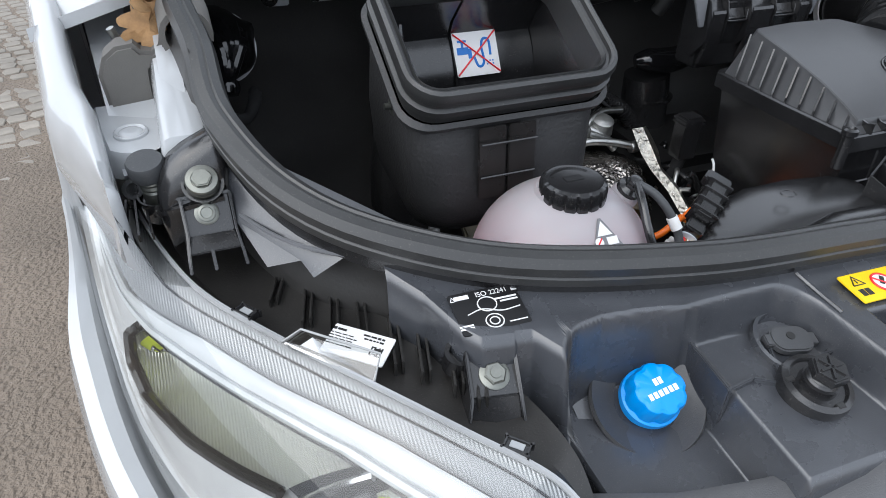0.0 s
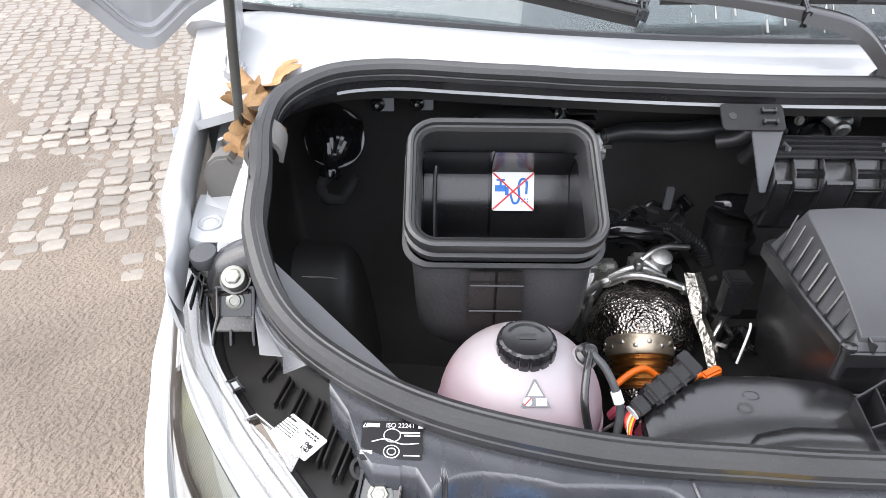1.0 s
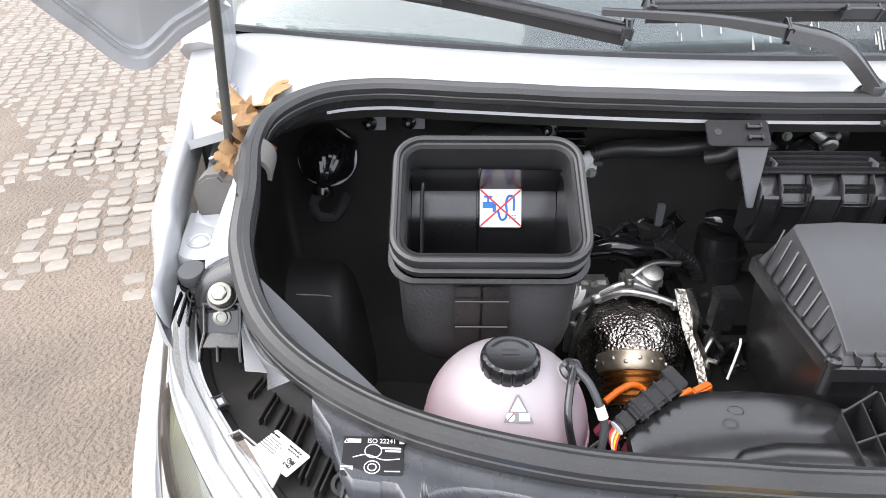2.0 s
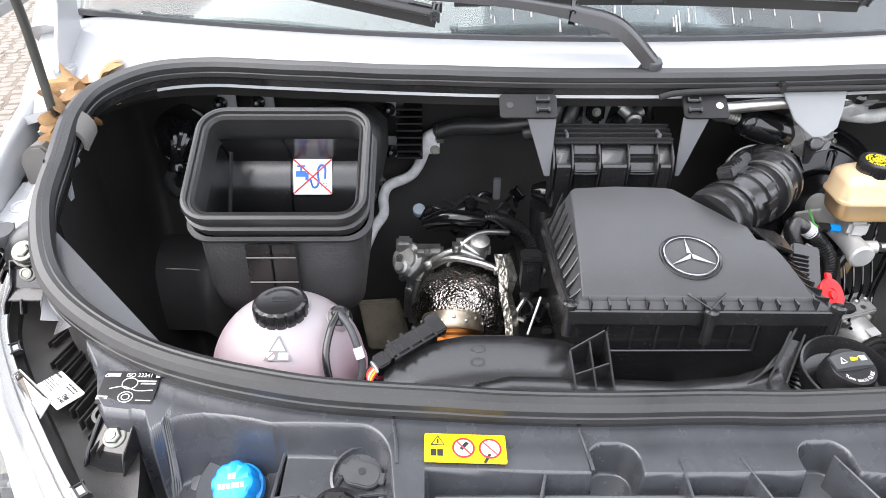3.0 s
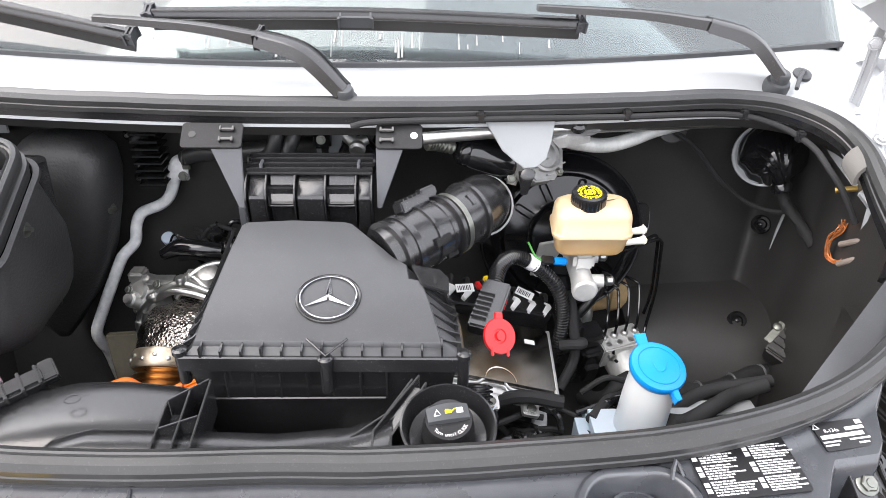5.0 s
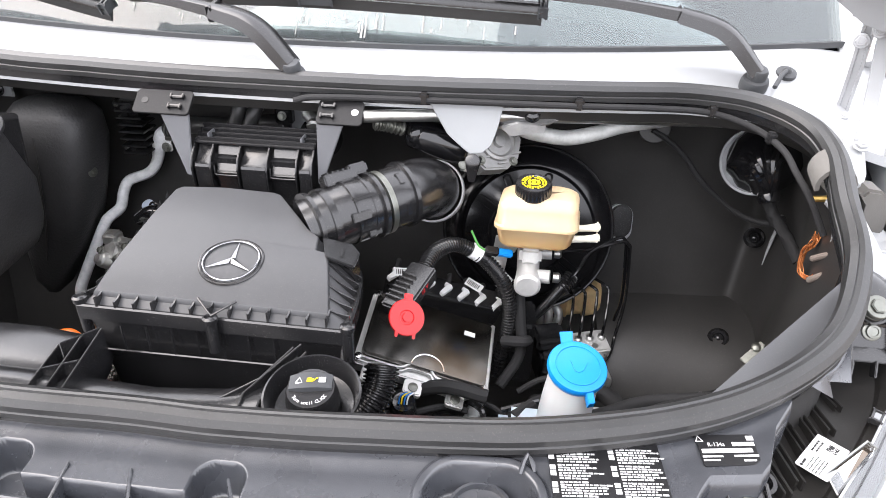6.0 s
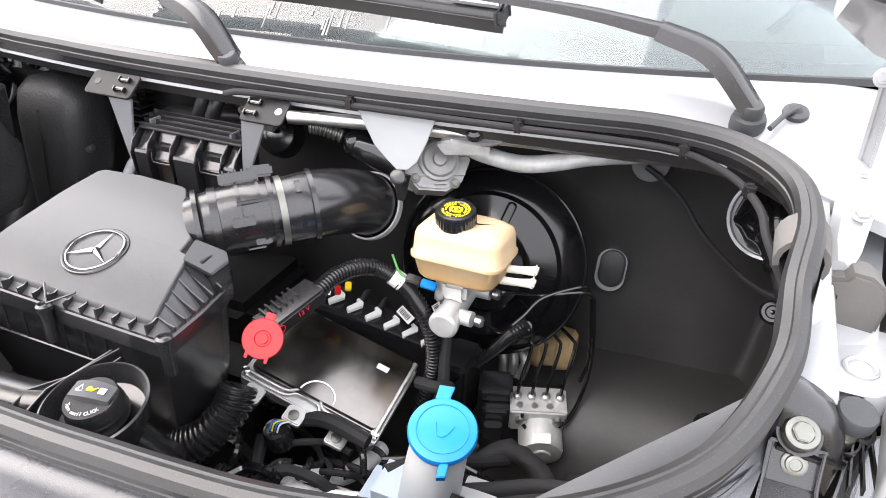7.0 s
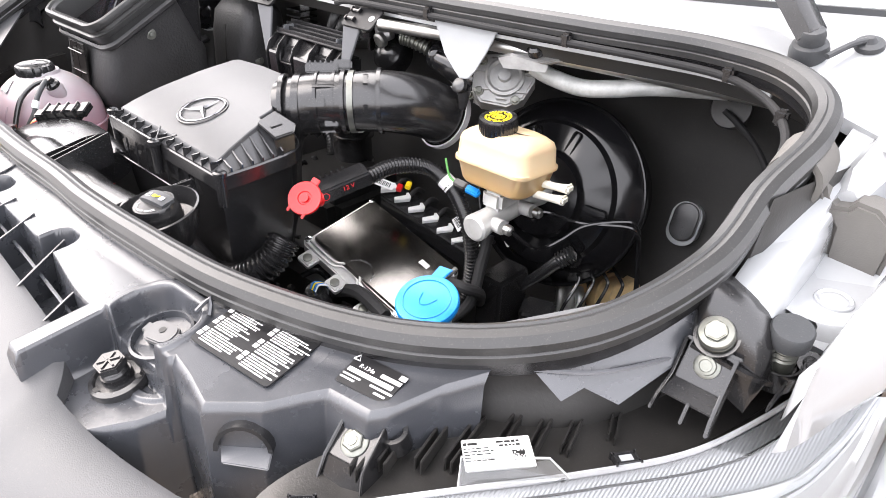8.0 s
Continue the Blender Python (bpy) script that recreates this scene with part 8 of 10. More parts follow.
# black motor of the wiper drive, beside the hanger
hz = thing("wiper_drive_motor", (0.25, 0.285, 1.0), "glossy black cylinder motor with a corrugated steel end", "motor")
bm = B()
MA0, MA1 = Vector((0.222, 0.285, 1.030)), Vector((0.318, 0.300, 0.998))
MD = (MA1 - MA0).normalized()
lathe(bm, [(0, -0.004), (0.014, -0.002), (0.020, 0.002), (0.024, 0.006), (0.0255, 0.012), (0.0255, 0.016), (0.0245, 0.018), (0.0262, 0.021), (0.0282, 0.094), (0.0275, 0.099), (0.025, 0.102), (0, 0.102)], at(MA0, MD), 36)
part("drum", bm, GLOSS, hz)
bm = B()
hose(bm, [(0.172, 0.262, 1.047), (0.19, 0.270, 1.043), (0.216, 0.282, 1.033)], 0.011, 0.006)
part("corrugated_end", bm, ZINC, hz)
bm = B()
lathe(bm, [(0.024, 0), (0.030, 0.001), (0.030, 0.005), (0.022, 0.007), (0, 0.008)], at(MA1, MD), 28)
box(bm, (0.002, 0.022, 0.010), (0.012, 0.016, 0.018), at(MA1, MD), bev=0.002)
box(bm, (-0.004, -0.024, 0.008), (0.014, 0.016, 0.014), at(MA1, MD), bev=0.002)
part("end_flange", bm, ALU, hz)
bm = B()
bolt(bm, MA1 + Vector((-0.004, -0.026, -0.016)), (0, -0.8, 0.3), 0.006, 0.006)
part("bolt", bm, ZINC, hz)

# ---- brake servo, master cylinder and reservoir ----
servo = thing("brake_servo", (0.43, 0.40, 0.82), "large round glossy black brake servo on the rear wall", "brake servo")
SC, SA = Vector((0.432, 0.372, 0.822)), Vector((0.02, -0.95, 0.30)).normalized()
bm = B()
lathe(bm, [(0.13, -0.09), (0.148, -0.03), (0.152, -0.012), (0.156, -0.006), (0.156, 0.002), (0.150, 0.006), (0.146, 0.010), (0.128, 0.026), (0.120, 0.028), (0.114, 0.036), (0.075, 0.042), (0.070, 0.046), (0.066, 0.056), (0.03, 0.058), (0, 0.058)], at(SC, SA), 72)
part("drum", bm, SERVO, servo)
bm = B()
tube(bm, [at(SC, SA) @ Vector((0.154 * math.cos(q), 0.154 * math.sin(q), 0.004)) for q in np.linspace(0, math.tau, 61)[:-1]], 0.003, 8, k=1, closed=True)
part("crimped_edge", bm, SERVO, servo)
for q in (0.0, -0.62, 1.32, 2.02, 2.58, 3.14):
    m2 = at(SC, SA, (1, 0, 0)) @ pose(0, 0, 0, 0, 0, math.degrees(q))
    bm = B()
    ring = [m2 @ Vector((0.089 + x, y, 0.0405)) for x, y in rrect(0.046, 0.012, 0.0055, 5)]
    tube(bm, ring, 0.0016, 6, k=1, closed=True)
    part("pressed_slot", bm, SERVO, servo)
bm = B()
lathe(bm, [(0.012, 0), (0.013, 0.012), (0.009, 0.016), (0.008, 0.03), (0, 0.03)], at((0.512, 0.322, 0.745), (0.2, -0.7, 0.7)), 18)
part("vacuum_port", bm, BLACK, servo)
mc = thing("master_cylinder", (0.43, 0.25, 0.82), "pale aluminium brake master cylinder with screwed pipes", "brake cylinder")
bm = B()
tube(bm, [(0.432, 0.335, 0.845), (0.432, 0.28, 0.843), (0.431, 0.20, 0.838), (0.430, 0.162, 0.834)], [0.026, 0.019, 0.018, 0.021], 24, k=4)
lathe(bm, [(0.021, -0.004), (0.021, 0.004), (0.017, 0.007), (0, 0.007)], at((0.430, 0.164, 0.834), (0, -1, -0.05)), 24)
PALE = mat("pale_aluminium_casting", (0.60, 0.60, 0.585), 0.48, 0.45, var=0.12, scale=30, fine=600, bump=0.4)
part("barrel", bm, PALE, mc)
bm = B()
tube(bm, [(0.445, 0.185, 0.838), (0.465, 0.182, 0.840)], 0.011, 16, k=2)
tube(bm, [(0.445, 0.25, 0.844), (0.470, 0.248, 0.846)], 0.011, 16, k=2)
box(bm, (0.432, 0.215, 0.868), (0.036, 0.05, 0.03), bev=0.006)
part("port_boss", bm, PALE, mc)
for p in ((0.470, 0.182, 0.840), (0.474, 0.248, 0.846)):
    bm = B()
    lathe(bm, [(0.008, 0), (0.008, 0.009), (0.005, 0.012), (0, 0.012)], at(p, (1, -0.05, 0)), 12)
    part("pipe_nut", bm, STEEL, mc)
bm = B()
plate(bm, [(0.372, 0.30, 0.815), (0.41, 0.30, 0.815), (0.425, 0.29, 0.86), (0.375, 0.29, 0.85)], 0.006, 0.001)
bolt(bm, (0.379, 0.291, 0.790), (0, -0.9, 0.4), 0.009, 0.007)
plate(bm, [(0.365, 0.297, 0.778), (0.395, 0.297, 0.778), (0.40, 0.297, 0.82), (0.367, 0.297, 0.82)], 0.005, 0.001)
part("mounting_ear", bm, PALE, mc)
rsv = thing("brake_fluid_reservoir", (0.437, 0.215, 0.90), "yellowed milky brake fluid reservoir with a black cap", "reservoir")
bm = B()
def rsv_ring(z, w, d, cy):
    return [Vector((0.438 + x + 0.10 * y, cy + y, z)) for x, y in rrect(w, d, 0.017, 5)]


rings = [rsv_ring(z, w, dd, cy) for z, w, dd, cy in ((0.887, 0.086, 0.054, 0.212), (0.890, 0.104, 0.064, 0.212), (0.896, 0.112, 0.070, 0.212), (0.9225, 0.122, 0.079, 0.212), (0.9245, 0.1285, 0.0855, 0.212), (0.9295, 0.1285, 0.0855, 0.212), (0.9315, 0.124, 0.081, 0.212), (0.955, 0.121, 0.078, 0.212), (0.962, 0.117, 0.074, 0.212), (0.968, 0.103, 0.064, 0.211), (0.972, 0.082, 0.056, 0.210), (0.9735, 0.04, 0.03, 0.209))]
part("vessel", loft(bm, rings), RESERVOIR, rsv, "yellowed milky plastic vessel", sharp=0.9)
for y, z in ((0.226, 0.906), (0.216, 0.892)):
    bm = B()
    tube(bm, [(0.49, y, z), (0.515, y + 0.003, z + 0.001), (0.535, y + 0.005, z + 0.003)], [0.006, 0.0055, 0.007], 12)
    box(bm, (0.534, y + 0.005, z + 0.004), (0.008, 0.018, 0.012), bev=0.003)
    part("hose_nipple", bm, mat("pale_cream_plastic", (0.75, 0.72, 0.62), 0.4), rsv, "cream hose nipple")
CM = at((0.4265, 0.204, 0.971), (-0.02, -0.12, 1), (1, 0, 0))
bm = B()
lathe(bm, [(0.0265, 0.0), (0.0275, 0.003), (0.0275, 0.018), (0.026, 0.021), (0.020, 0.022), (0.0185, 0.0205), (0, 0.0205)], CM, 72)
inv = CM.inverted()
for v in bm.verts:
    q = inv @ v.co
    if math.hypot(q.x, q.y) > 0.0262 and 0.002 < q.z < 0.019:
        a = math.atan2(q.y, q.x) * 36 / math.tau
        if abs(a - round(a)) < 0.25:
            v.co = CM @ Vector((q.x * 0.96, q.y * 0.96, q.z))
bc = part("cap", bm, BLACK, rsv, "black screw cap with yellow print", sharp=0.5)
bm = B()
for r, n0, n1, cnt in ((0.0175, 0.0, math.tau, 26), (0.0135, 0.0, math.tau, 22)):
    for i in range(cnt):
        q = n0 + (n1 - n0) * i / cnt
        if i % 7 == 6:
            continue
        box(bm, (r, 0, 0.0212), (0.0026, 0.0028, 0.0006), CM @ pose(0, 0, 0, 0, 0, math.degrees(q)))
part("yellow_print", bm, YELLOW, bc)
bm = B()
tube(bm, [CM @ Vector((0.0062 * math.cos(q), 0.0062 * math.sin(q), 0.0213)) for q in np.linspace(0, math.tau, 25)[:-1]], 0.0011, 6, k=1, closed=True)
lathe(bm, [(0.0030, 0.0209), (0.003, 0.0216), (0, 0.0216)], CM, 14)
for a in (-1, 1):
    tube(bm, [CM @ Vector((a * 0.0088 * math.cos(q), 0.0088 * math.sin(q), 0.0213)) for q in np.linspace(-0.9, 0.9, 9)], 0.0008, 5, k=1)
part("yellow_symbol", bm, YELLOW, bc)
bm = B()
mm = at((0.392, 0.198, 0.868), (0.2, -0.5, 0.8), (1, 0.1, -0.1))
box(bm, (0, 0, 0), (0.024, 0.012, 0.010), mm, bev=0.002)
plug = solo("level_sensor_plug", bm, BLUE, (0.392, 0.198, 0.868), "bright blue sensor plug on the reservoir", "plug")
bm = B()
box(bm, (-0.022, 0, 0), (0.022, 0.013, 0.013), mm, bev=0.002)
part("black_housing", bm, BLACK, plug)
bm = B()
tube(bm, [mm @ Vector((-0.032, 0, 0)), mm @ Vector((-0.045, 0.004, 0.006)), mm @ Vector((-0.06, 0.02, 0.02))], 0.0018, 6)
part("green_wire", bm, mat("green_wire", (0.10, 0.35, 0.08), 0.5), plug)

# tag on the conduit below the master cylinder
tagm = at((0.372, 0.325, 0.746), (0.1, -0.55, 0.83), (0.83, -0.50, -0.22))
bm = B()
prism(bm, rrect(0.066, 0.026, 0.002, 2), tagm, 0, 0.0008, 0.0002)
tg = solo("cable_tag", bm, LABELW, (0.372, 0.325, 0.746), "white printed paper tag on the cable loom", "tag")
bars(tg, tagm @ Matrix.Translation((0, 0, 0.001)), [(-0.024 + 0.0032 * i, 0.003, 0.0014 + 0.0008 * (i % 2), 0.010) for i in range(13)] + [(-0.024, -0.007, 0.040, 0.002)], INKB)

# ---- brake unit with its pipes ----
absu = thing("brake_control_unit", (0.55, 0.29, 0.58), "aluminium brake control block with four black pipes and a motor", "brake unit")
M = at((0.552, 0.30, 0.600), (0.05, -0.25, 0.97), (0.95, 0.30, 0.02))
bm = B()
box(bm, (0, 0, 0.01), (0.092, 0.05, 0.055), M, bev=0.003)
part("block", bm, PALE, absu)
bm = B()
lathe(bm, [(0.036, 0.0), (0.036, 0.040), (0.033, 0.047), (0.016, 0.049), (0.014, 0.052), (0, 0.052)], M @ Matrix.Translation((0.006, -0.022, -0.012)) @ pose(0, 0, 0, 90, 0, 0), 32)
mot = part("motor", bm, PALE, absu)
bm = B()
box(bm, (0.006, -0.062, 0.0245), (0.026, 0.018, 0.001), M, bev=0.0003)
part("motor_label", bm, LABELW, mot, "small white printed label")
bm = B()
box(bm, (-0.068, 0.002, 0.004), (0.045, 0.06, 0.075), M, bev=0.006)
box(bm, (-0.07, 0.01, 0.055), (0.055, 0.045, 0.03), M, bev=0.006)
box(bm, (-0.072, -0.034, -0.01), (0.03, 0.012, 0.045), M, bev=0.003)
part("controller", bm, BLACK, absu)
bm = B()
for i in range(4):
    lathe(bm, [(0.007, 0), (0.007, 0.008), (0.004, 0.010), (0, 0.010)], M @ Matrix.Translation((-0.034 + 0.023 * i, 0.004, 0.037)), 10)
    lathe(bm, [(0.006, 0), (0.006, 0.001), (0, 0.001)], M @ Matrix.Translation((-0.03 + 0.024 * (i % 3), -0.012, 0.0375)), 10)
for x in (-0.028, 0.03):
    lathe(bm, [(0.008, 0), (0.008, 0.008), (0.004, 0.011), (0, 0.011)], M @ Matrix.Translation((x, -0.025, 0.02)) @ pose(0, 0, 0, 90, 0, 0), 10)
part("pipe_nut", bm, STEEL, absu)
bp = thing("brake_pipe", (0.56, 0.32, 0.64), "set of thin bent black brake pipes", "pipe")
for i in range(4):
    a = M @ Vector((-0.034 + 0.023 * i, 0.004, 0.045))
    b = a + Vector((0.006, 0.035, 0.075 + 0.002 * i))
    bm = B()
    tube(bm, [a, a + Vector((0.002, 0.004, 0.03)), b + Vector((0, 0, -0.008)), b + Vector((-0.008, 0.01, 0.003)), b + Vector((-0.05, 0.04, 0.008)), b + Vector((-0.10 + 0.004 * i, 0.05, 0.012))], 0.0028, 8)
    part("pipe", bm, GLOSS, bp)
for pts in ([(0.476, 0.248, 0.846), (0.493, 0.258, 0.848), (0.53, 0.288, 0.834), (0.590, 0.312, 0.842), (0.606, 0.318, 0.836), (0.612, 0.322, 0.815), (0.622, 0.33, 0.71), (0.616, 0.325, 0.635), (0.600, 0.285, 0.606), (0.56, 0.258, 0.598), (0.540, 0.258, 0.606), (0.536, 0.262, 0.625)],
            [(0.480, 0.182, 0.840), (0.499, 0.205, 0.815), (0.504, 0.24, 0.800), (0.519, 0.26, 0.812), (0.539, 0.288, 0.832), (0.586, 0.318, 0.846), (0.600, 0.326, 0.840), (0.607, 0.33, 0.815), (0.617, 0.338, 0.71), (0.610, 0.334, 0.66)]):
    bm = B()
    tube(bm, pts, 0.0032, 8)
    part("pipe", bm, GLOSS, bp)
vh = thing("vacuum_hose", (0.50, 0.31, 0.74), "black vacuum hose with a ribbed connector at the servo", "hose")
bm = B()
tube(bm, [(0.515, 0.308, 0.765), (0.50, 0.295, 0.752), (0.475, 0.28, 0.72), (0.45, 0.27, 0.69), (0.43, 0.26, 0.65)], [0.011, 0.012, 0.010, 0.008, 0.008], 14)
part("hose", bm, BLACK, vh)
bm = B()
hose(bm, [(0.517, 0.309, 0.768), (0.508, 0.302, 0.76), (0.498, 0.294, 0.75)], 0.0125, 0.005)
part("ribbed_sleeve", bm, TAPE, vh)
bm = B()
rings = []
for u, w, h in ((0, 0.05, 0.05), (0.12, 0.062, 0.062), (0.3, 0.066, 0.07), (0.34, 0.060, 0.062), (0.62, 0.058, 0.060), (0.66, 0.066, 0.07), (0.9, 0.062, 0.064), (1, 0.05, 0.05)):
    c = Vector((0.500, 0.432, 0.632)).lerp(Vector((0.588, 0.402, 0.668)), u)
    rings.append([c + Vector((0.2, 0.05, -0.4)).normalized() * x * 0 + Vector((0, y, z)) for x, (y, z) in zip((0,) * 40, rrect(w, h, 0.02, 4))])
loft(bm, rings)
lathe(bm, [(0.02, 0), (0.02, 0.02), (0.012, 0.024), (0, 0.024)], at((0.485, 0.40, 0.645), (-0.2, -0.8, 0.4)), 20)
solo("steering_joint", bm, BRASS, (0.54, 0.42, 0.59), "tan painted steering column casting low at the rear wall", "casting")
bm = B()
for i in range(3):
    tube(bm, [(0.455 + 0.02 * i, 0.385, 0.655), (0.47 + 0.02 * i, 0.37, 0.64), (0.475 + 0.015 * i, 0.36, 0.61)], 0.009, 12)
solo("casting_ribs", bm, ALU, (0.48, 0.37, 0.60), "bright metal joint below the servo", "joint")

# ---- electronics: control unit with a mirrored lid ----
ecu = thing("engine_control_unit", (0.28, 0.11, 0.70), "flat engine control unit with a mirror-finish lid and cast edge", "control unit")
E = [Vector(p) for p in ((0.172, 0.034, 0.764), (0.379, 0.040, 0.704), (0.392, 0.186, 0.726), (0.190, 0.180, 0.788))]
UX, UY = (E[1] - E[0]).normalized(), (E[3] - E[0]).normalized()
UN = UX.cross(UY).normalized()
EM = Matrix.Translation((E[0] + E[1] + E[2] + E[3]) / 4) @ frame_of(UN, UX)
bm = B()
prism(bm, rrect(0.212, 0.150, 0.008, 3), EM, -0.024, -0.004, 0.002)
CAST = mat("bright_die_cast", (0.62, 0.62, 0.61), 0.42, 0.85, var=0.15, scale=30, fine=600, bump=0.3)
tray = part("tray", bm, CAST, ecu, "cast aluminium tray")
bm = B()
prism(bm, rrect(0.200, 0.132, 0.010, 3), EM @ Matrix.Translation((0.002, 0.006, 0)), -0.006, 0.006, 0.004, 3)
part("lid", bm, DARKCHROME, ecu, "mirror-bright lid speckled with dust")
for i in range(3):
    bm = B()
    prism(bm, rrect(0.028, 0.026, 0.004, 2), EM @ Matrix.Translation((-0.075 + 0.066 * i, -0.086, 0)), -0.016, -0.006, 0.002)
    lug = part("fixing_lug", bm, CAST, ecu, "cast lug")
    bm = B()
    lathe(bm, [(0.0075, -0.008), (0.0075, -0.003), (0.003, -0.002), (0, -0.002)], EM @ Matrix.Translation((-0.075 + 0.066 * i, -0.088, 0)), 14)
    part("bolt", bm, ZINC, lug)
for dy, dz in ((0.0, 0.0), (-0.006, -0.003)):
    bm = B()
    tube(bm, [EM @ Vector((x, y + dy, z + dz)) for x, y, z in ((-0.104, -0.064, 0.0), (-0.04, -0.064, 0.0), (-0.02, -0.054, 0.002), (0.01, -0.054, 0.002), (0.028, -0.064, 0.0), (0.104, -0.064, 0.0))], 0.0026, 8)
    part("folded_edge", bm, CAST, ecu)
bm = B()
tube(bm, [EM @ Vector((0.100, y, 0.003)) for y in (-0.06, 0.0, 0.07)], 0.004, 8)
part("folded_edge", bm, CAST, ecu)
bm = B()
tube(bm, [EM @ Vector((0.005 + 0.026 * math.cos(q), -0.056 + 0.026 * math.sin(q), 0.0055)) for q in np.linspace(0.1, math.pi - 0.1, 14)], 0.0018, 6, k=1)
part("lid_bead", bm, CHROME, ecu)
for x, y in ((-0.098, 0.07), (0.1, 0.066), (0.1, -0.06), (-0.1, -0.066)):
    bm = B()
    lathe(bm, [(0.0055, -0.004), (0.0055, 0.004), (0, 0.005)], EM @ Matrix.Translation((x, y, 0)), 12)
    part("lid_stud", bm, CHROME, ecu)
bm = B()
box(bm, (0.062, 0.036, 0.0066), (0.018, 0.009, 0.0008), EM)
part("tiny_label", bm, LABELW, ecu)
plugs = thing("plug_block", (0.31, 0.21, 0.72), "black plug block with a row of white locking levers", "connector")
a, b = Vector((0.212, 0.196, 0.808)), Vector((0.385, 0.222, 0.748))
bm = B()
box(bm, (0, 0.008, -0.02), (0.20, 0.045, 0.04), at((a + b) / 2, UN, b - a), bev=0.003)
part("block", bm, BLACK, plugs)
for i in range(7):
    p = a.lerp(b, i / 6)
    bm = B()
    m2 = at(p, UN, b - a) @ pose(0, 0, 0.004, 0, 0, 55)
    prism(bm, [(-0.016, -0.004), (0.010, -0.0055), (0.014, 0.0), (0.012, 0.010), (0.008, 0.010), (0.007, 0.005), (-0.014, 0.004)], m2, -0.004, 0.004, 0.001)
    part("white_lever", bm, LABELW, plugs, "white locking lever")
    bm = B()
    tube(bm, [p + Vector((0.0, 0.01, 0)), p + Vector((0.004, 0.03, 0.012)), p + Vector((0.0, 0.05, 0.0))], 0.004, 8)
    part("cable", bm, TAPE, plugs)
for c, p in ((RED, (0.258, 0.176, 0.835)), (YELLOW, (0.272, 0.182, 0.842))):
    bm = B()
    box(bm, (0, 0, 0), (0.009, 0.014, 0.008), pose(*p, 20, 10, 30), bev=0.0015)
    part("colour_lock", bm, c, plugs)
for p, tn in (((0.235, 0.165, 0.838), 20), ((0.345, 0.225, 0.785), -30), ((0.395, 0.235, 0.80), -50)):
    bm = B()
    box(bm, (0, 0, 0), (0.032, 0.014, 0.001), pose(*p, 35, 10, tn))
    tg = solo("cable_tag", bm, LABELW, p, "small white printed cable tag", "tag", "cable tags")
    bars(tg, pose(*p, 35, 10, tn) @ Matrix.Translation((0, 0, 0.0006)), [(-0.013 + 0.003 * i, 0, 0.0012 + 0.0006 * (i % 2), 0.008) for i in range(8)], INKB)
bm = B()
box(bm, (0.43, 0.245, 0.66), (0.05, 0.08, 0.13), pose(0, 0, 0), bev=0.006)
solo("battery_box", bm, BLACK, (0.43, 0.245, 0.595), "dark grey box beside the control unit", "box")

# jump-start terminal with a red cover
jump = thing("jump_terminal", (0.262, 0.03, 0.86), "black terminal holder with an open red cap", "terminal")
JA = Vector((0.40, -0.64, 0.65)).normalized()
JM = at((0.268, -0.016, 0.883), JA)
bm = B()
lathe(bm, [(0.006, -0.016), (0.010, -0.014), (0.012, -0.004), (0.0235, -0.002), (0.0245, 0.001), (0.0235, 0.0035), (0.010, 0.003), (0.009, 0.0015), (0.0065, 0.0015), (0.006, 0.005), (0, 0.005)], JM, 40)
box(bm, (0.0, 0.024, 0.0), (0.012, 0.016, 0.004), JM, bev=0.001)
for i in range(2):
    box(bm, (0.012 * (1 if i else -1), -0.021, 0.002), (0.004, 0.012, 0.004), JM, bev=0.001)
part("red_cap", bm, RED, jump, "red plastic cap")
bm = B()
tube(bm, [JM @ Vector((0, 0, -0.012)), (0.266, 0.012, 0.872)], 0.0105, 16, k=2)
part("red_stem", bm, RED, jump)
HM = at((0.262, 0.050, 0.882), (-0.05, -0.25, 0.96), (0.35, 0.93, 0.0))
bm = B()
box(bm, (0, 0, 0), (0.09, 0.040, 0.022), HM, bev=0.003)
part("holder", bm, BLACK, jump)
for i in range(6):
    bm = B()
    box(bm, (-0.03 + 0.009 * i, 0.008, 0.013), (0.003, 0.022, 0.006), HM, bev=0.0006)
    part("rib", bm, BLACK, jump)
words("12 V", 0.010, HM @ Matrix.Translation((0.008, -0.0205, 0.002)) @ pose(0, 0, 0, 90, 0, 0), INKR, jump)
bm = B()
tube(bm, [HM @ Vector((-0.028 + 0.0055 * math.cos(q), -0.0205, 0.001 + 0.0055 * math.sin(q))) for q in np.linspace(0, math.tau, 17)[:-1]], 0.0006, 5, k=1, closed=True)
part("plus_ring", bm, INKR, jump)
ch = thing("battery_cable", (0.36, 0.19, 0.75), "thick black corrugated battery cable sleeve with a white band", "cable")
bm = B()
hose(bm, [(0.272, 0.09, 0.882), (0.285, 0.14, 0.892), (0.315, 0.185, 0.884), (0.36, 0.195, 0.855), (0.395, 0.188, 0.815), (0.408, 0.188, 0.76), (0.404, 0.186, 0.70), (0.39, 0.17, 0.64)], 0.0115, 0.0055, 0.10, 14)
part("sleeve", bm, BLACK, ch)
bm = B()
tube(bm, [(0.338, 0.193, 0.872), (0.352, 0.196, 0.862)], 0.0132, 16, k=2)
part("band", bm, LABELW, ch, "white printed band")

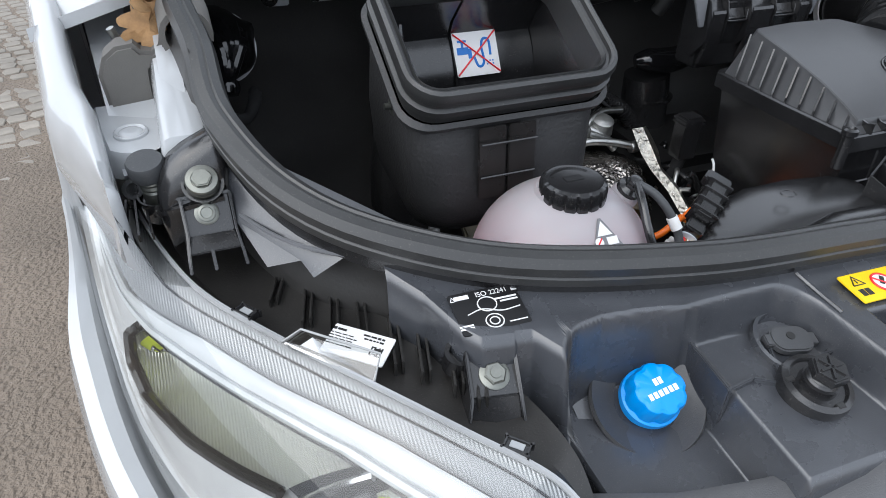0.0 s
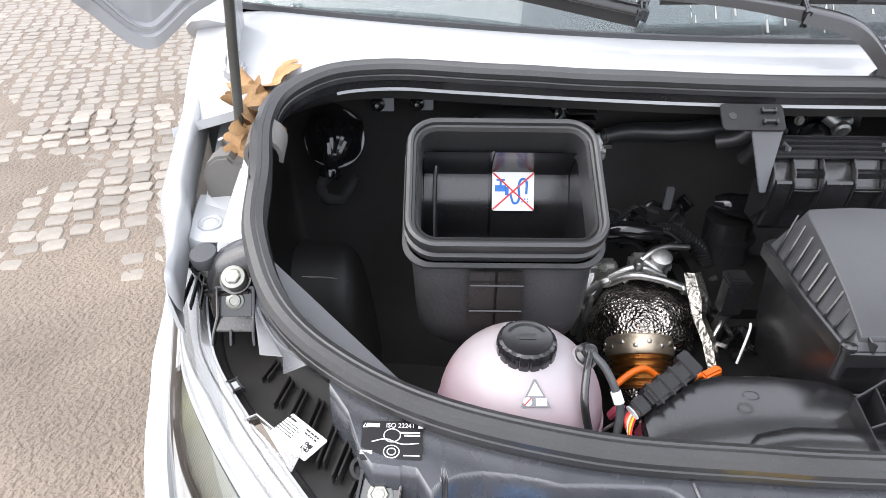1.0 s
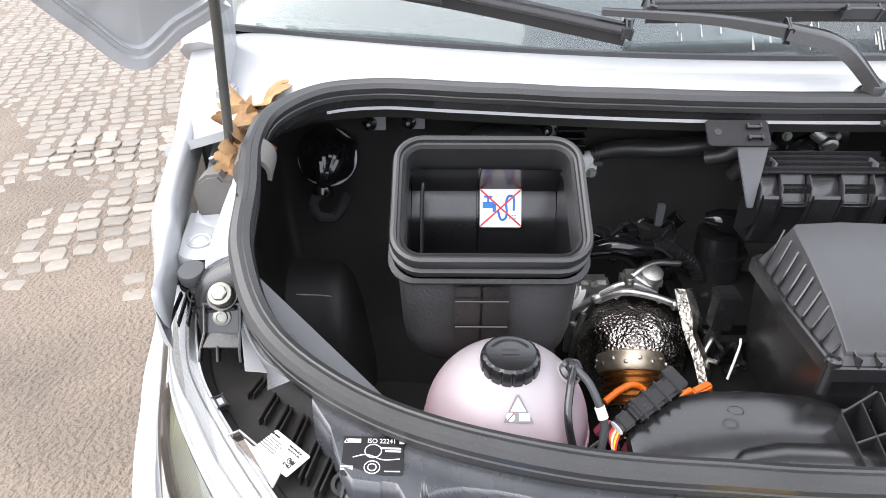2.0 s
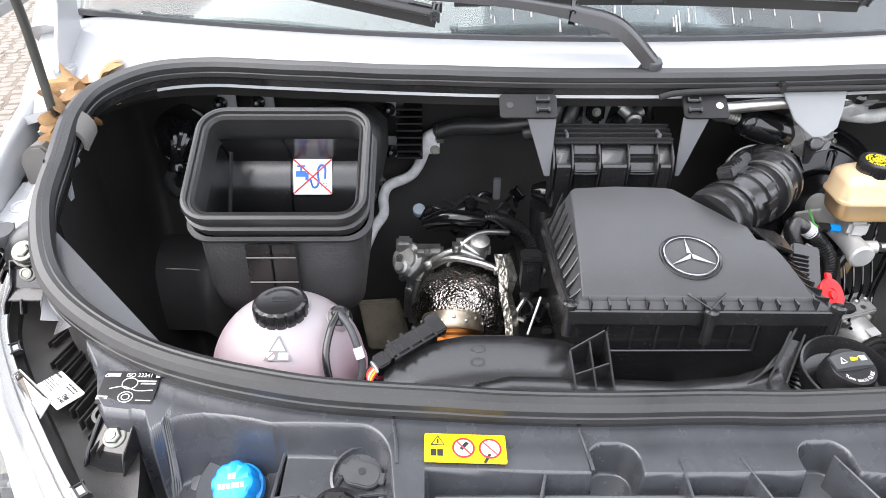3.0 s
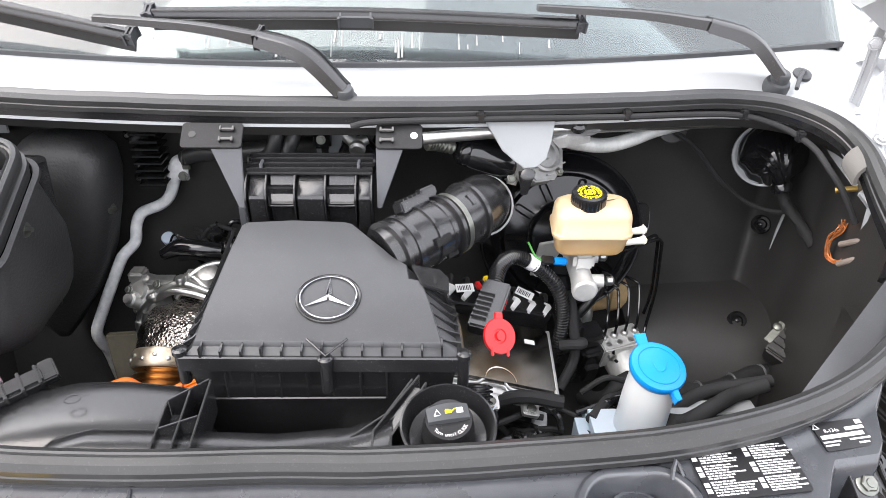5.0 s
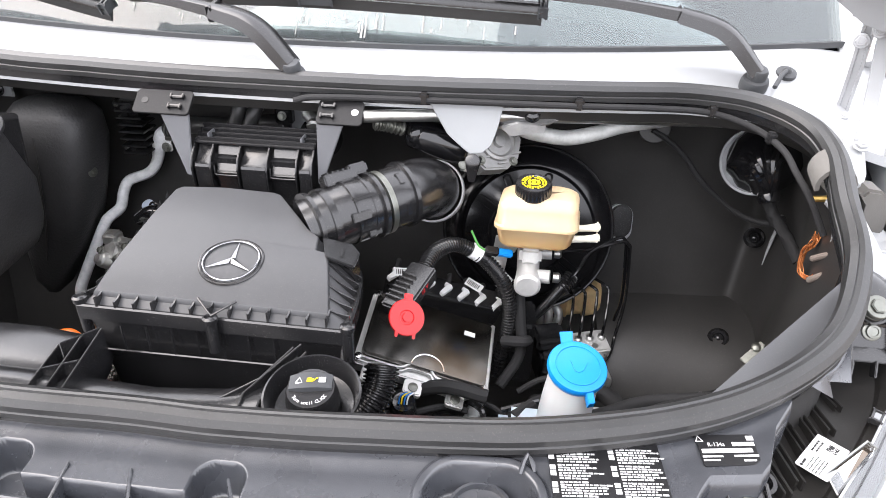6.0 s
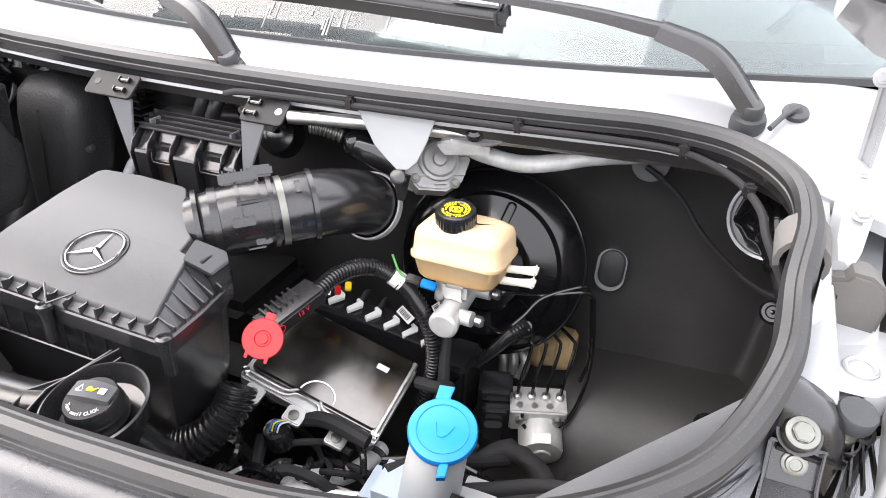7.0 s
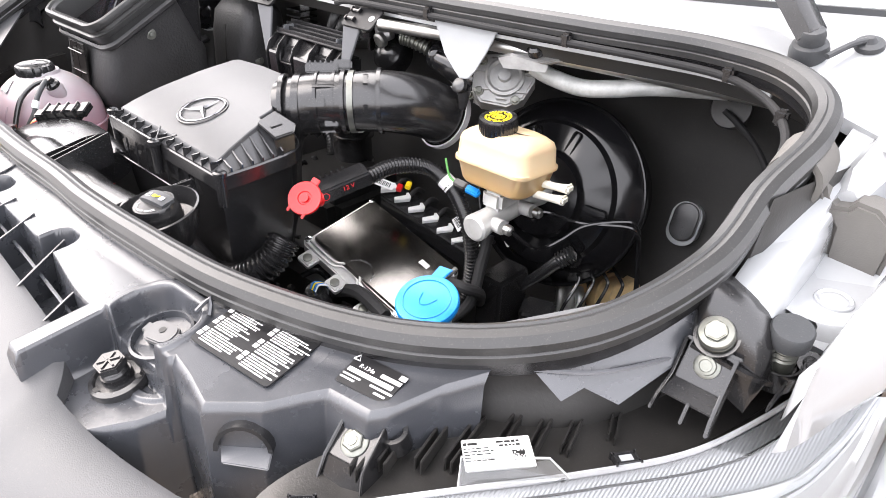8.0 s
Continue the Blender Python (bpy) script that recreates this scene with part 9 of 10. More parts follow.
# hoses below the filter housing
cor = thing("corrugated_hose", (0.2, -0.09, 0.74), "black corrugated plastic hose", "hose")
bm = B()
hose(bm, [(0.238, -0.035, 0.815), (0.236, -0.055, 0.79), (0.218, -0.082, 0.765), (0.19, -0.10, 0.752), (0.165, -0.11, 0.75)], 0.022, 0.0065, 0.1, 20)
part("hose", bm, BLACK, cor)
bm = B()
tube(bm, [(0.165, -0.11, 0.75), (0.12, -0.125, 0.75), (0.06, -0.13, 0.74)], 0.021, 16)
part("smooth_end", bm, BLACK, cor)
bm = B()
hose(bm, [(0.29, -0.03, 0.66), (0.31, -0.04, 0.665), (0.335, -0.045, 0.67)], 0.012, 0.005)
tube(bm, [(0.335, -0.045, 0.67), (0.37, -0.035, 0.672), (0.40, -0.02, 0.665)], 0.0125, 12)
solo("metal_flex_pipe", bm, DULLALU, (0.34, -0.04, 0.66), "short bright metal flex pipe", "pipe")
rnd = random.Random(31)
lm = thing("wiring_loom", (0.33, -0.02, 0.66), "black taped wiring loom below the control unit", "wiring")
for i in range(26):
    p = Vector((rnd.uniform(0.22, 0.44), rnd.uniform(-0.10, 0.03), rnd.uniform(0.63, 0.70)))
    q = p + Vector((rnd.uniform(-0.10, 0.12), rnd.uniform(-0.05, 0.06), rnd.uniform(-0.03, 0.03)))
    bm = B()
    tube(bm, [p, p.lerp(q, 0.35) + Vector((0.01, 0, 0.015)), p.lerp(q, 0.7) + Vector((0, 0.01, 0.005)), q], rnd.uniform(0.004, 0.010), 8)
    part("branch", bm, (TAPE, BLACK, TAPE, GLOSS)[i % 4], lm)
for pts in ([(0.235, 0.0, 0.695), (0.25, -0.04, 0.68), (0.28, -0.075, 0.665), (0.33, -0.08, 0.665), (0.38, -0.05, 0.67), (0.42, -0.01, 0.69)], [(0.42, 0.0, 0.71), (0.46, 0.05, 0.70), (0.50, 0.10, 0.66), (0.54, 0.16, 0.62)], [(0.40, 0.12, 0.66), (0.43, 0.16, 0.70), (0.425, 0.19, 0.76), (0.42, 0.21, 0.80)], [(0.40, 0.15, 0.73), (0.43, 0.14, 0.74), (0.44, 0.17, 0.72), (0.42, 0.2, 0.68)]):
    bm = B()
    tube(bm, pts, 0.009, 10)
    part("trunk", bm, TAPE, lm)
bm = B()
lathe(bm, [(0.018, -0.03), (0.018, 0.0), (0.016, 0.004), (0.012, 0.002), (0, 0.002)], at((0.262, -0.005, 0.722), (0, -0.3, 1)), 24)
part("round_plug", bm, BLACK, lm)
for i, c in enumerate((INKBLUE, YELLOW, INKBLUE, INKW)):
    bm = B()
    tube(bm, [(0.255 + 0.004 * i, -0.01, 0.724), (0.257 + 0.004 * i, -0.004, 0.734), (0.266 + 0.003 * i, 0.006, 0.732), (0.274, 0.012, 0.722)], 0.0013, 6)
    part("wire", bm, c, lm)

# ---- oil filler ----
oil = thing("oil_filler", (0.193, -0.188, 0.86), "black oil filler cap standing in a round splash bowl", "oil filler")
OA = Vector((0.0, -0.20, 0.98)).normalized()
OC = Vector((0.193, -0.188, 0.894))
bm = B()
lathe(bm, [(0.030, -0.05), (0.046, -0.022), (0.052, 0.0), (0.0535, 0.006), (0.051, 0.007), (0.049, 0.001), (0.043, -0.016), (0.026, -0.022), (0.0, -0.022)], at(OC, OA), 48)
part("bowl", bm, BLACK, oil)
bm = B()
lathe(bm, [(0.026, -0.022), (0.034, -0.016), (0.036, -0.008), (0.034, -0.002), (0.0355, 0.002), (0.0345, 0.008), (0.033, 0.012), (0.0325, 0.020), (0.031, 0.0225), (0.0, 0.0235)], at(OC - OA * 0.003, OA) @ Matrix.Scale(0.82, 4), 64)
oc = part("cap", bm, BLACK, oil, "black screw cap")
OM = at(OC - OA * 0.003, OA, (0.98, 0.15, 0)) @ Matrix.Scale(0.82, 4)
bm = B()
rings = []
for u in np.linspace(-1, 1, 11):
    w = 0.0135 - 0.002 * u * u
    rings.append([OM @ Vector((0.028 * u, 0.007 - w, 0.021)), OM @ Vector((0.028 * u, 0.007 - w * 0.92, 0.031 - 0.005 * u * u)), OM @ Vector((0.028 * u, 0.007 + w * 0.92, 0.031 - 0.005 * u * u)), OM @ Vector((0.028 * u, 0.007 + w, 0.021))])
part("grip", loft(bm, rings, True), SOFT, oc)
TM = OM @ Matrix.Translation((0, 0.007, 0.0315))
bm = B()
tube(bm, [TM @ Vector(q) for q in ((-0.019, -0.004, -0.002), (-0.0145, 0.005, -0.002), (-0.010, -0.004, -0.002), (-0.019, -0.004, -0.002))], 0.0008, 5, k=1)
box(bm, (0.0155, 0, -0.0015), (0.009, 0.008, 0.0008), TM)
part("white_symbol", bm, INKW, oc)
bm = B()
box(bm, (0.0, -0.0012, 0.0), (0.0085, 0.0045, 0.0008), TM)
tube(bm, [TM @ Vector(q) for q in ((0.004, -0.002, 0.0), (0.0085, 0.002, 0.0), (0.010, 0.002, 0.0))], 0.0007, 5, k=1)
box(bm, (-0.001, 0.002, 0.0), (0.005, 0.001, 0.0008), TM)
part("oil_can_symbol", bm, YELLOW, oc)
for i, chx in enumerate("Turn until CLICK"):
    q = radians(-144 + 108 * i / 15)
    if chx != " ":
        words(chx, 0.0072, OM @ Matrix.Translation((0.0245 * math.cos(q), 0.0245 * math.sin(q), 0.0236)) @ pose(0, 0, 0, 0, 0, math.degrees(q) + 90), INKW, oc)
bm = B()
tube(bm, [(0.193, -0.18, 0.86), (0.20, -0.16, 0.82), (0.20, -0.13, 0.76)], 0.024, 18)
part("neck", bm, BLACK, oil)

# ---- washer bottle ----
wb = thing("washer_bottle", (0.45, -0.08, 0.70), "milky washer bottle with a wide bright blue lid", "washer bottle")
WC, WA = Vector((0.498, -0.010, 0.822)), Vector((0.10, -0.30, 0.95)).normalized()
bm = B()
tube(bm, [(0.497, -0.009, 0.813), (0.494, -0.010, 0.79), (0.490, -0.014, 0.75), (0.486, -0.02, 0.69)], [0.034, 0.0345, 0.036, 0.038], 36)
part("neck", bm, WASHER, wb)
bm = B()
box(bm, (0.455, -0.01, 0.665), (0.11, 0.09, 0.10), bev=0.018, seg=4)
part("tank", bm, WASHER, wb, "milky tank with pale blue fluid")
bm = B()
lathe(bm, [(0.036, -0.012), (0.0385, -0.010), (0.0405, -0.004), (0.0405, 0.0), (0.039, 0.003), (0.034, 0.0045), (0.0, 0.0055)], at(WC, WA), 56)
WM = at(WC, WA, (1, 0, 0))
prism(bm, [(-0.022, 0.032), (-0.006, 0.038), (-0.006, 0.056), (-0.024, 0.052)], WM, -0.001, 0.003, 0.001)
prism(bm, [(0.010, -0.036), (0.020, -0.033), (0.022, -0.05), (0.013, -0.054)], WM, -0.010, 0.001, 0.001)
lid = part("lid", bm, BLUE, wb, "bright blue flip lid")
bm = B()
tube(bm, [WM @ Vector((0.03 * math.cos(q), 0.03 * math.sin(q), 0.005)) for q in np.linspace(0, math.tau, 33)[:-1]], 0.0007, 5, k=1, closed=True)
tube(bm, [WM @ Vector(q) for q in ((-0.010, 0.004, 0.0056), (-0.004, -0.01, 0.0056), (0.006, -0.008, 0.0056), (0.012, 0.006, 0.0056))], 0.0008, 5)
part("moulded_symbol", bm, BLUE, lid)
bm = B()
tube(bm, [(0.52, -0.04, 0.745), (0.55, -0.03, 0.735), (0.60, -0.005, 0.74), (0.65, 0.03, 0.73), (0.70, 0.04, 0.74)], 0.012, 12)
tube(bm, [(0.50, -0.02, 0.73), (0.56, 0.02, 0.72), (0.62, 0.05, 0.72), (0.72, 0.06, 0.73)], 0.010, 12)
solo("side_loom", bm, TAPE, (0.58, 0.0, 0.70), "taped black cable run along the wing", "wiring")
bm = B()
box(bm, (0.60, 0.02, 0.712), (0.16, 0.03, 0.006), pose(0, 0, 0, 0, 0, 0), bev=0.002)
box(bm, (0.54, -0.015, 0.73), (0.06, 0.03, 0.012), bev=0.003)
solo("wing_rail", bm, WHITE, (0.60, 0.02, 0.70), "white painted rail at the foot of the inner wing", "rail")

# ---- wiper linkage, motor, hanger and cables below the seal ----
GEAR = mat("grey_die_cast_housing", (0.34, 0.34, 0.335), 0.55, 0.75, var=0.25, scale=30, fine=500, bump=0.6)
lk = thing("wiper_linkage", (0.45, 0.3, 1.03), "bright steel wiper linkage tube below the cowl", "linkage")
bm = B()
tube(bm, [(0.165, 0.222, 1.070), (0.27, 0.252, 1.069), (0.42, 0.300, 1.060), (0.56, 0.33, 1.056), (0.748, 0.367, 1.050)], 0.0095, 16)
part("tube", bm, STEEL, lk)
bm = B()
prism(bm, [(-0.050, -0.010), (-0.020, -0.018), (0.022, -0.018), (0.055, -0.009), (0.055, 0.009), (0.022, 0.016), (-0.02, 0.016), (-0.05, 0.009)], at((0.418, 0.296, 1.061), (0.05, -0.55, 0.83), (0.95, 0.28, 0.1)), -0.004, 0.003, 0.002)
part("pressed_joint", bm, GEAR, lk)
bm = B()
plate(bm, [(0.370, 0.262, 1.052), (0.395, 0.262, 1.060), (0.440, 0.290, 1.050), (0.440, 0.286, 1.040), (0.385, 0.258, 1.040)], 0.004, 0.001)
part("crank_arm", bm, GEAR, lk)
bm = B()
lathe(bm, [(0.013, 0), (0.013, 0.010), (0.009, 0.014), (0.007, 0.010), (0, 0.010)], at((0.417, 0.293, 1.063), (0, -0.5, 0.85)), 20)
part("rubber_bush", bm, BLACK, lk)
mot = thing("wiper_motor", (0.40, 0.28, 0.98), "cast aluminium wiper motor with bolts", "motor")
MA = Vector((0.42, -0.66, 0.62)).normalized()
MM = at((0.362, 0.292, 1.014), MA, (0.85, 0.53, 0))
bm = B()
prism(bm, [(-0.045, -0.020), (-0.030, -0.040), (0.010, -0.044), (0.034, -0.030), (0.048, 0.0), (0.044, 0.030), (0.010, 0.042), (-0.030, 0.036), (-0.046, 0.012)], MM, -0.03, 0.004, 0.003)
part("housing", bm, GEAR, mot)
bm = B()
lathe(bm, [(0.030, 0.0), (0.030, 0.008), (0.026, 0.010), (0.022, 0.007), (0.010, 0.007), (0.009, 0.014), (0, 0.014)], MM @ Matrix.Translation((0.002, 0.0, 0.003)), 28)
part("gear_boss", bm, GEAR, mot)
for i in range(7):
    q = math.tau * i / 7 + 0.2
    bm = B()
    box(bm, (0.036 * math.cos(q), 0.034 * math.sin(q), 0.006), (0.016, 0.0025, 0.006), MM @ pose(0.002, 0, 0, 0, 0, 0))
    part("cast_rib", bm, GEAR, mot)
for p in ((-0.034, -0.024), (0.022, -0.034), (0.038, 0.012), (0.0, 0.036), (-0.034, 0.024)):
    bm = B()
    bolt(bm, MM @ Vector((p[0], p[1], 0.004)), MA, 0.0055, 0.006)
    part("bolt", bm, ZINC, mot)
hg = thing("hanger_plate", (0.32, 0.25, 1.04), "white sheet metal hanger, greyed for the shade below the cowl", "bracket")
bm = B()
plate(bm, [(0.262, 0.243, 1.090), (0.372, 0.256, 1.090), (0.366, 0.240, 1.060), (0.358, 0.228, 1.036), (0.345, 0.229, 1.022), (0.326, 0.232, 1.018), (0.312, 0.234, 1.028), (0.290, 0.237, 1.046)], 0.003, 0.0008)
# white plate with a greyer base colour that imitates the cowl's shade
part("plate", bm, mat("white_paint_greyed_for_shade", (0.25, 0.262, 0.27), 0.45, var=0.06, spots=0.06), hg)
bm = B()
lathe(bm, [(0.011, -0.002), (0.011, 0.006), (0.007, 0.008), (0, 0.008)], at((0.331, 0.229, 1.008), (0, -0.9, 0.4)), 18)
plate(bm, [(0.318, 0.235, 1.01), (0.345, 0.235, 1.01), (0.335, 0.235, 0.97), (0.325, 0.235, 0.97)], 0.006, 0.001)
part("black_clip", bm, BLACK, hg)
bm = B()
tube(bm, [(0.398, 0.315, 1.036), (0.425, 0.321, 1.026), (0.475, 0.325, 1.020), (0.52, 0.335, 1.026), (0.575, 0.36, 1.036), (0.66, 0.39, 1.044)], 0.0125, 16)
solo("refrigerant_line", bm, mat("grey_coated_pipe", (0.42, 0.43, 0.42), 0.5, 0.2, var=0.25, scale=40), (0.5, 0.33, 1.02), "pale grey coated pipe bending under the cowl", "pipe")
cb = thing("cable_run", (0.45, 0.26, 1.09), "black cable clipped along the underside of the seal", "cable")
bm = B()
tube(bm, [(0.06, 0.222, 1.088), (0.10, 0.224, 1.095), (0.254, 0.236, 1.096), (0.37, 0.247, 1.095), (0.483, 0.258, 1.094), (0.60, 0.283, 1.09), (0.685, 0.293, 1.085), (0.745, 0.272, 1.072), (0.778, 0.235, 1.055), (0.79, 0.20, 1.035), (0.81, 0.175, 1.005), (0.835, 0.16, 0.96)], 0.0048, 10)
part("cable", bm, TAPE, cb)
for p in ((0.254, 0.238, 1.096), (0.483, 0.260, 1.094), (0.685, 0.295, 1.085), (0.765, 0.255, 1.062)):
    bm = B()
    box(bm, (0, 0, 0.003), (0.014, 0.014, 0.018), at(p), bev=0.003)
    part("clip", bm, BLACK, cb)
wl2 = thing("wall_cable", (0.75, 0.45, 0.9), "thin taped cable along the rear wall lining", "cable")
bm = B()
tube(bm, [(0.64, 0.455, 0.998), (0.665, 0.452, 0.985), (0.702, 0.447, 0.957), (0.738, 0.44, 0.914), (0.790, 0.436, 0.872), (0.825, 0.42, 0.856), (0.862, 0.40, 0.855), (0.880, 0.385, 0.875)], [0.0045, 0.0055, 0.0045, 0.006, 0.0045, 0.0055, 0.006, 0.006], 8)
part("cable", bm, TAPE, wl2)
pl = thing("blanking_plug", (0.616, 0.49, 0.796), "oval black blanking plug in a pale rimmed hole", "plug")
m2 = at((0.616, 0.476, 0.797), (0.05, -0.9, 0.3), (1, 0, 0))
bm = B()
prism(bm, rrect(0.050, 0.074, 0.024, 8), m2, -0.02, 0.002, 0.001)
part("hole_rim", bm, WHITE, pl)
bm = B()
prism(bm, rrect(0.043, 0.066, 0.021, 8), m2 @ Matrix.Translation((0.001, 0.004, 0)), -0.002, 0.008, 0.003, 3)
prism(bm, rrect(0.030, 0.052, 0.014, 8), m2 @ Matrix.Translation((0.001, 0.004, 0)), 0.006, 0.010, 0.001)
part("plug", bm, BLACK, pl)
bm = B()
lathe(bm, [(0.03, 0), (0.028, 0.004), (0.02, 0.005), (0, 0.004)], at((0.645, 0.468, 1.0), (0, -0.9, 0.3)), 28)
solo("lining_disc", bm, LINER, (0.645, 0.468, 1.0), "round moulded disc in the lining", "disc")
wc = thing("copper_wire_coil", (0.845, 0.20, 0.86), "loose loops of bare copper strands between two sleeved cable ends", "wire")
rnd = random.Random(2)
A, Z = Vector((0.848, 0.190, 0.938)), Vector((0.846, 0.190, 0.882))
bm = B()
for i in range(11):
    j = lambda k: Vector((rnd.uniform(-k, k), rnd.uniform(-k, k), rnd.uniform(-k, k)))
    tube(bm, [A + j(0.006) + Vector((0, 0.012, 0.0)), A.lerp(Z, 0.25) + j(0.006) + Vector((0, 0.010, 0)), A.lerp(Z, 0.6) + Vector((-0.004, 0.020, 0)) + j(0.005), Z + Vector((-0.002, 0.014, -0.004)) + j(0.005), Z + Vector((0.0, -0.006, -0.008)) + j(0.003), Z + Vector((0.004, -0.014, 0.002)) + j(0.002)], 0.0010, 5, k=4)
part("strands", bm, COPPER, wc)
SLEEVE = mat("taupe_cable_sleeve", (0.23, 0.19, 0.165), 0.7, var=0.2, scale=40, fine=700, bump=0.5)
for pts in ([(0.848, 0.190, 0.905), (0.848, 0.160, 0.928), (0.850, 0.128, 0.950)], [(0.846, 0.176, 0.876), (0.847, 0.145, 0.905), (0.850, 0.112, 0.940)]):
    bm = B()
    tube(bm, pts, 0.0050, 10)
    part("sleeve", bm, SLEEVE, wc, "taupe fabric cable sleeve")
bm = B()
lathe(bm, [(0.0026, 0.0), (0.0050, 0.0), (0.0052, 0.002), (0.0048, 0.004), (0.0048, 0.040), (0, 0.040)], at((0.832, 0.226, 0.985), (0.75, -0.35, 0.25)), 18)
solo("brass_stub", bm, mat("yellowed_brass", (0.55, 0.38, 0.12), 0.35, 0.8, var=0.2), (0.832, 0.226, 0.985), "short brass tube end below the seal", "tube")
# relay box, harness and sheet edges low beside the wing
rb = thing("relay_box", (0.875, 0.235, 0.63), "dark grey ribbed relay box low beside the wing", "box")
m = at((0.880, 0.225, 0.655), (-0.30, -0.45, 0.85), (0.75, 0.5, 0.45))
bm = B()
box(bm, (0, 0, -0.025), (0.085, 0.10, 0.05), m, bev=0.004)
part("case", bm, HOUSING, rb)
for i in range(5):
    bm = B()
    box(bm, (-0.032 + 0.016 * i, 0, 0.003), (0.009, 0.092, 0.006), m, bev=0.001)
    part("rib", bm, HOUSING, rb)
bm = B()
lathe(bm, [(0.008, 0), (0.008, 0.004), (0.005, 0.006), (0, 0.006)], m @ Matrix.Translation((0.01, 0.058, 0.0)), 16)
box(bm, (0.0, 0.055, -0.004), (0.05, 0.014, 0.006), m, bev=0.001)
part("screw_tab", bm, ZINC, rb)
hn = thing("floor_harness", (0.78, 0.23, 0.56), "thick taped black cable harness low in the bay", "wiring")
for pts, r in (([(0.63, 0.215, 0.555), (0.68, 0.216, 0.562), (0.74, 0.222, 0.565), (0.80, 0.245, 0.572), (0.86, 0.255, 0.575), (0.90, 0.26, 0.565)], 0.015), ([(0.66, 0.20, 0.53), (0.73, 0.21, 0.535), (0.79, 0.22, 0.55), (0.82, 0.235, 0.57)], 0.010), ([(0.78, 0.20, 0.53), (0.80, 0.22, 0.555), (0.83, 0.25, 0.57)], 0.006)):
    bm = B()
    tube(bm, pts, r, 12)
    for v in bm.verts:
        v.co += Vector((1, 1, 1)) * 0.004 * noise.noise(v.co * 60)
    part("taped_cable", bm, TAPE, hn)
for x, y, z in ((0.70, 0.218, 0.564), (0.77, 0.234, 0.569), (0.835, 0.252, 0.575)):
    bm = B()
    lathe(bm, [(0.0165, -0.002), (0.0172, 0.0), (0.0165, 0.002)], at((x, y, z), (1, 0.2, 0.05)), 18)
    part("tie", bm, SHELF, hn)
bm = B()
plate(bm, [(0.815, 0.245, 0.530), (0.90, 0.252, 0.530), (0.90, 0.275, 0.534), (0.815, 0.27, 0.534)], 0.004, 0.001)
solo("sheet_edge", bm, WHITE, (0.85, 0.26, 0.53), "narrow white painted sheet metal edge under the harness", "sheet metal")
bm = B()
plate(bm, [(0.655, 0.19, 0.51), (0.73, 0.19, 0.515), (0.75, 0.215, 0.525), (0.68, 0.225, 0.525)], 0.02, 0.004)
solo("casting_lug", bm, ALU, (0.70, 0.2, 0.51), "pale cast lug low below the harness", "casting")
# dark vertical duct with a moulded elbow beside the snorkel, and looms behind the turbocharger
vd = thing("breather_duct", (-0.05, 0.33, 0.75), "black vertical plastic duct with a moulded elbow on top", "duct")
bm = B()
tube(bm, [(-0.050, 0.345, 0.60), (-0.055, 0.345, 0.72), (-0.062, 0.345, 0.80), (-0.066, 0.345, 0.840)], [0.040, 0.040, 0.042, 0.040], 24)
part("body", bm, BLACK, vd)
bm = B()
tube(bm, [(-0.105, 0.335, 0.870), (-0.085, 0.328, 0.872), (-0.055, 0.325, 0.868), (-0.015, 0.325, 0.872), (0.02, 0.335, 0.885)], [0.012, 0.020, 0.023, 0.021, 0.020], 20)
part("elbow", bm, GLOSS, vd)
for z in (0.66, 0.74, 0.80):
    bm = B()
    lathe(bm, [(0.041, -0.004), (0.045, -0.002), (0.045, 0.002), (0.041, 0.004)], at((-0.057, 0.345, z)), 28)
    part("collar", bm, BLACK, vd)
bl = thing("engine_wiring", (-0.1, 0.22, 0.72), "dark looms and hoses crossing the engine behind the turbocharger", "wiring")
rnd = random.Random(33)
for i in range(26):
    p = Vector((rnd.uniform(-0.14, -0.06), rnd.uniform(0.16, 0.34), rnd.uniform(0.66, 0.735)))
    q = p + Vector((rnd.uniform(-0.03, 0.05), rnd.uniform(-0.10, 0.05), rnd.uniform(-0.05, 0.02)))
    bm = B()
    tube(bm, [p, p.lerp(q, 0.35) + Vector((0, 0, rnd.uniform(0.0, 0.03))), p.lerp(q, 0.7) + Vector((rnd.uniform(-0.02, 0.02), 0, 0)), q], rnd.uniform(0.002, 0.008), 8)
    part("loom_branch", bm, (TAPE, GLOSS, BLACK, STEEL)[(i % 9) % 4 if i % 9 != 3 else 3], bl)
for i in range(12):
    bm = B()
    box(bm, (0, 0, 0), (rnd.uniform(0.012, 0.03), rnd.uniform(0.01, 0.02), rnd.uniform(0.01, 0.022)), pose(rnd.uniform(-0.135, -0.07), rnd.uniform(0.14, 0.33), rnd.uniform(0.66, 0.725), rnd.uniform(-30, 30), rnd.uniform(-30, 30), rnd.uniform(0, 180)), bev=0.002)
    part("connector", bm, (BLACK, GLOSS, HOUSING)[i % 3], bl)


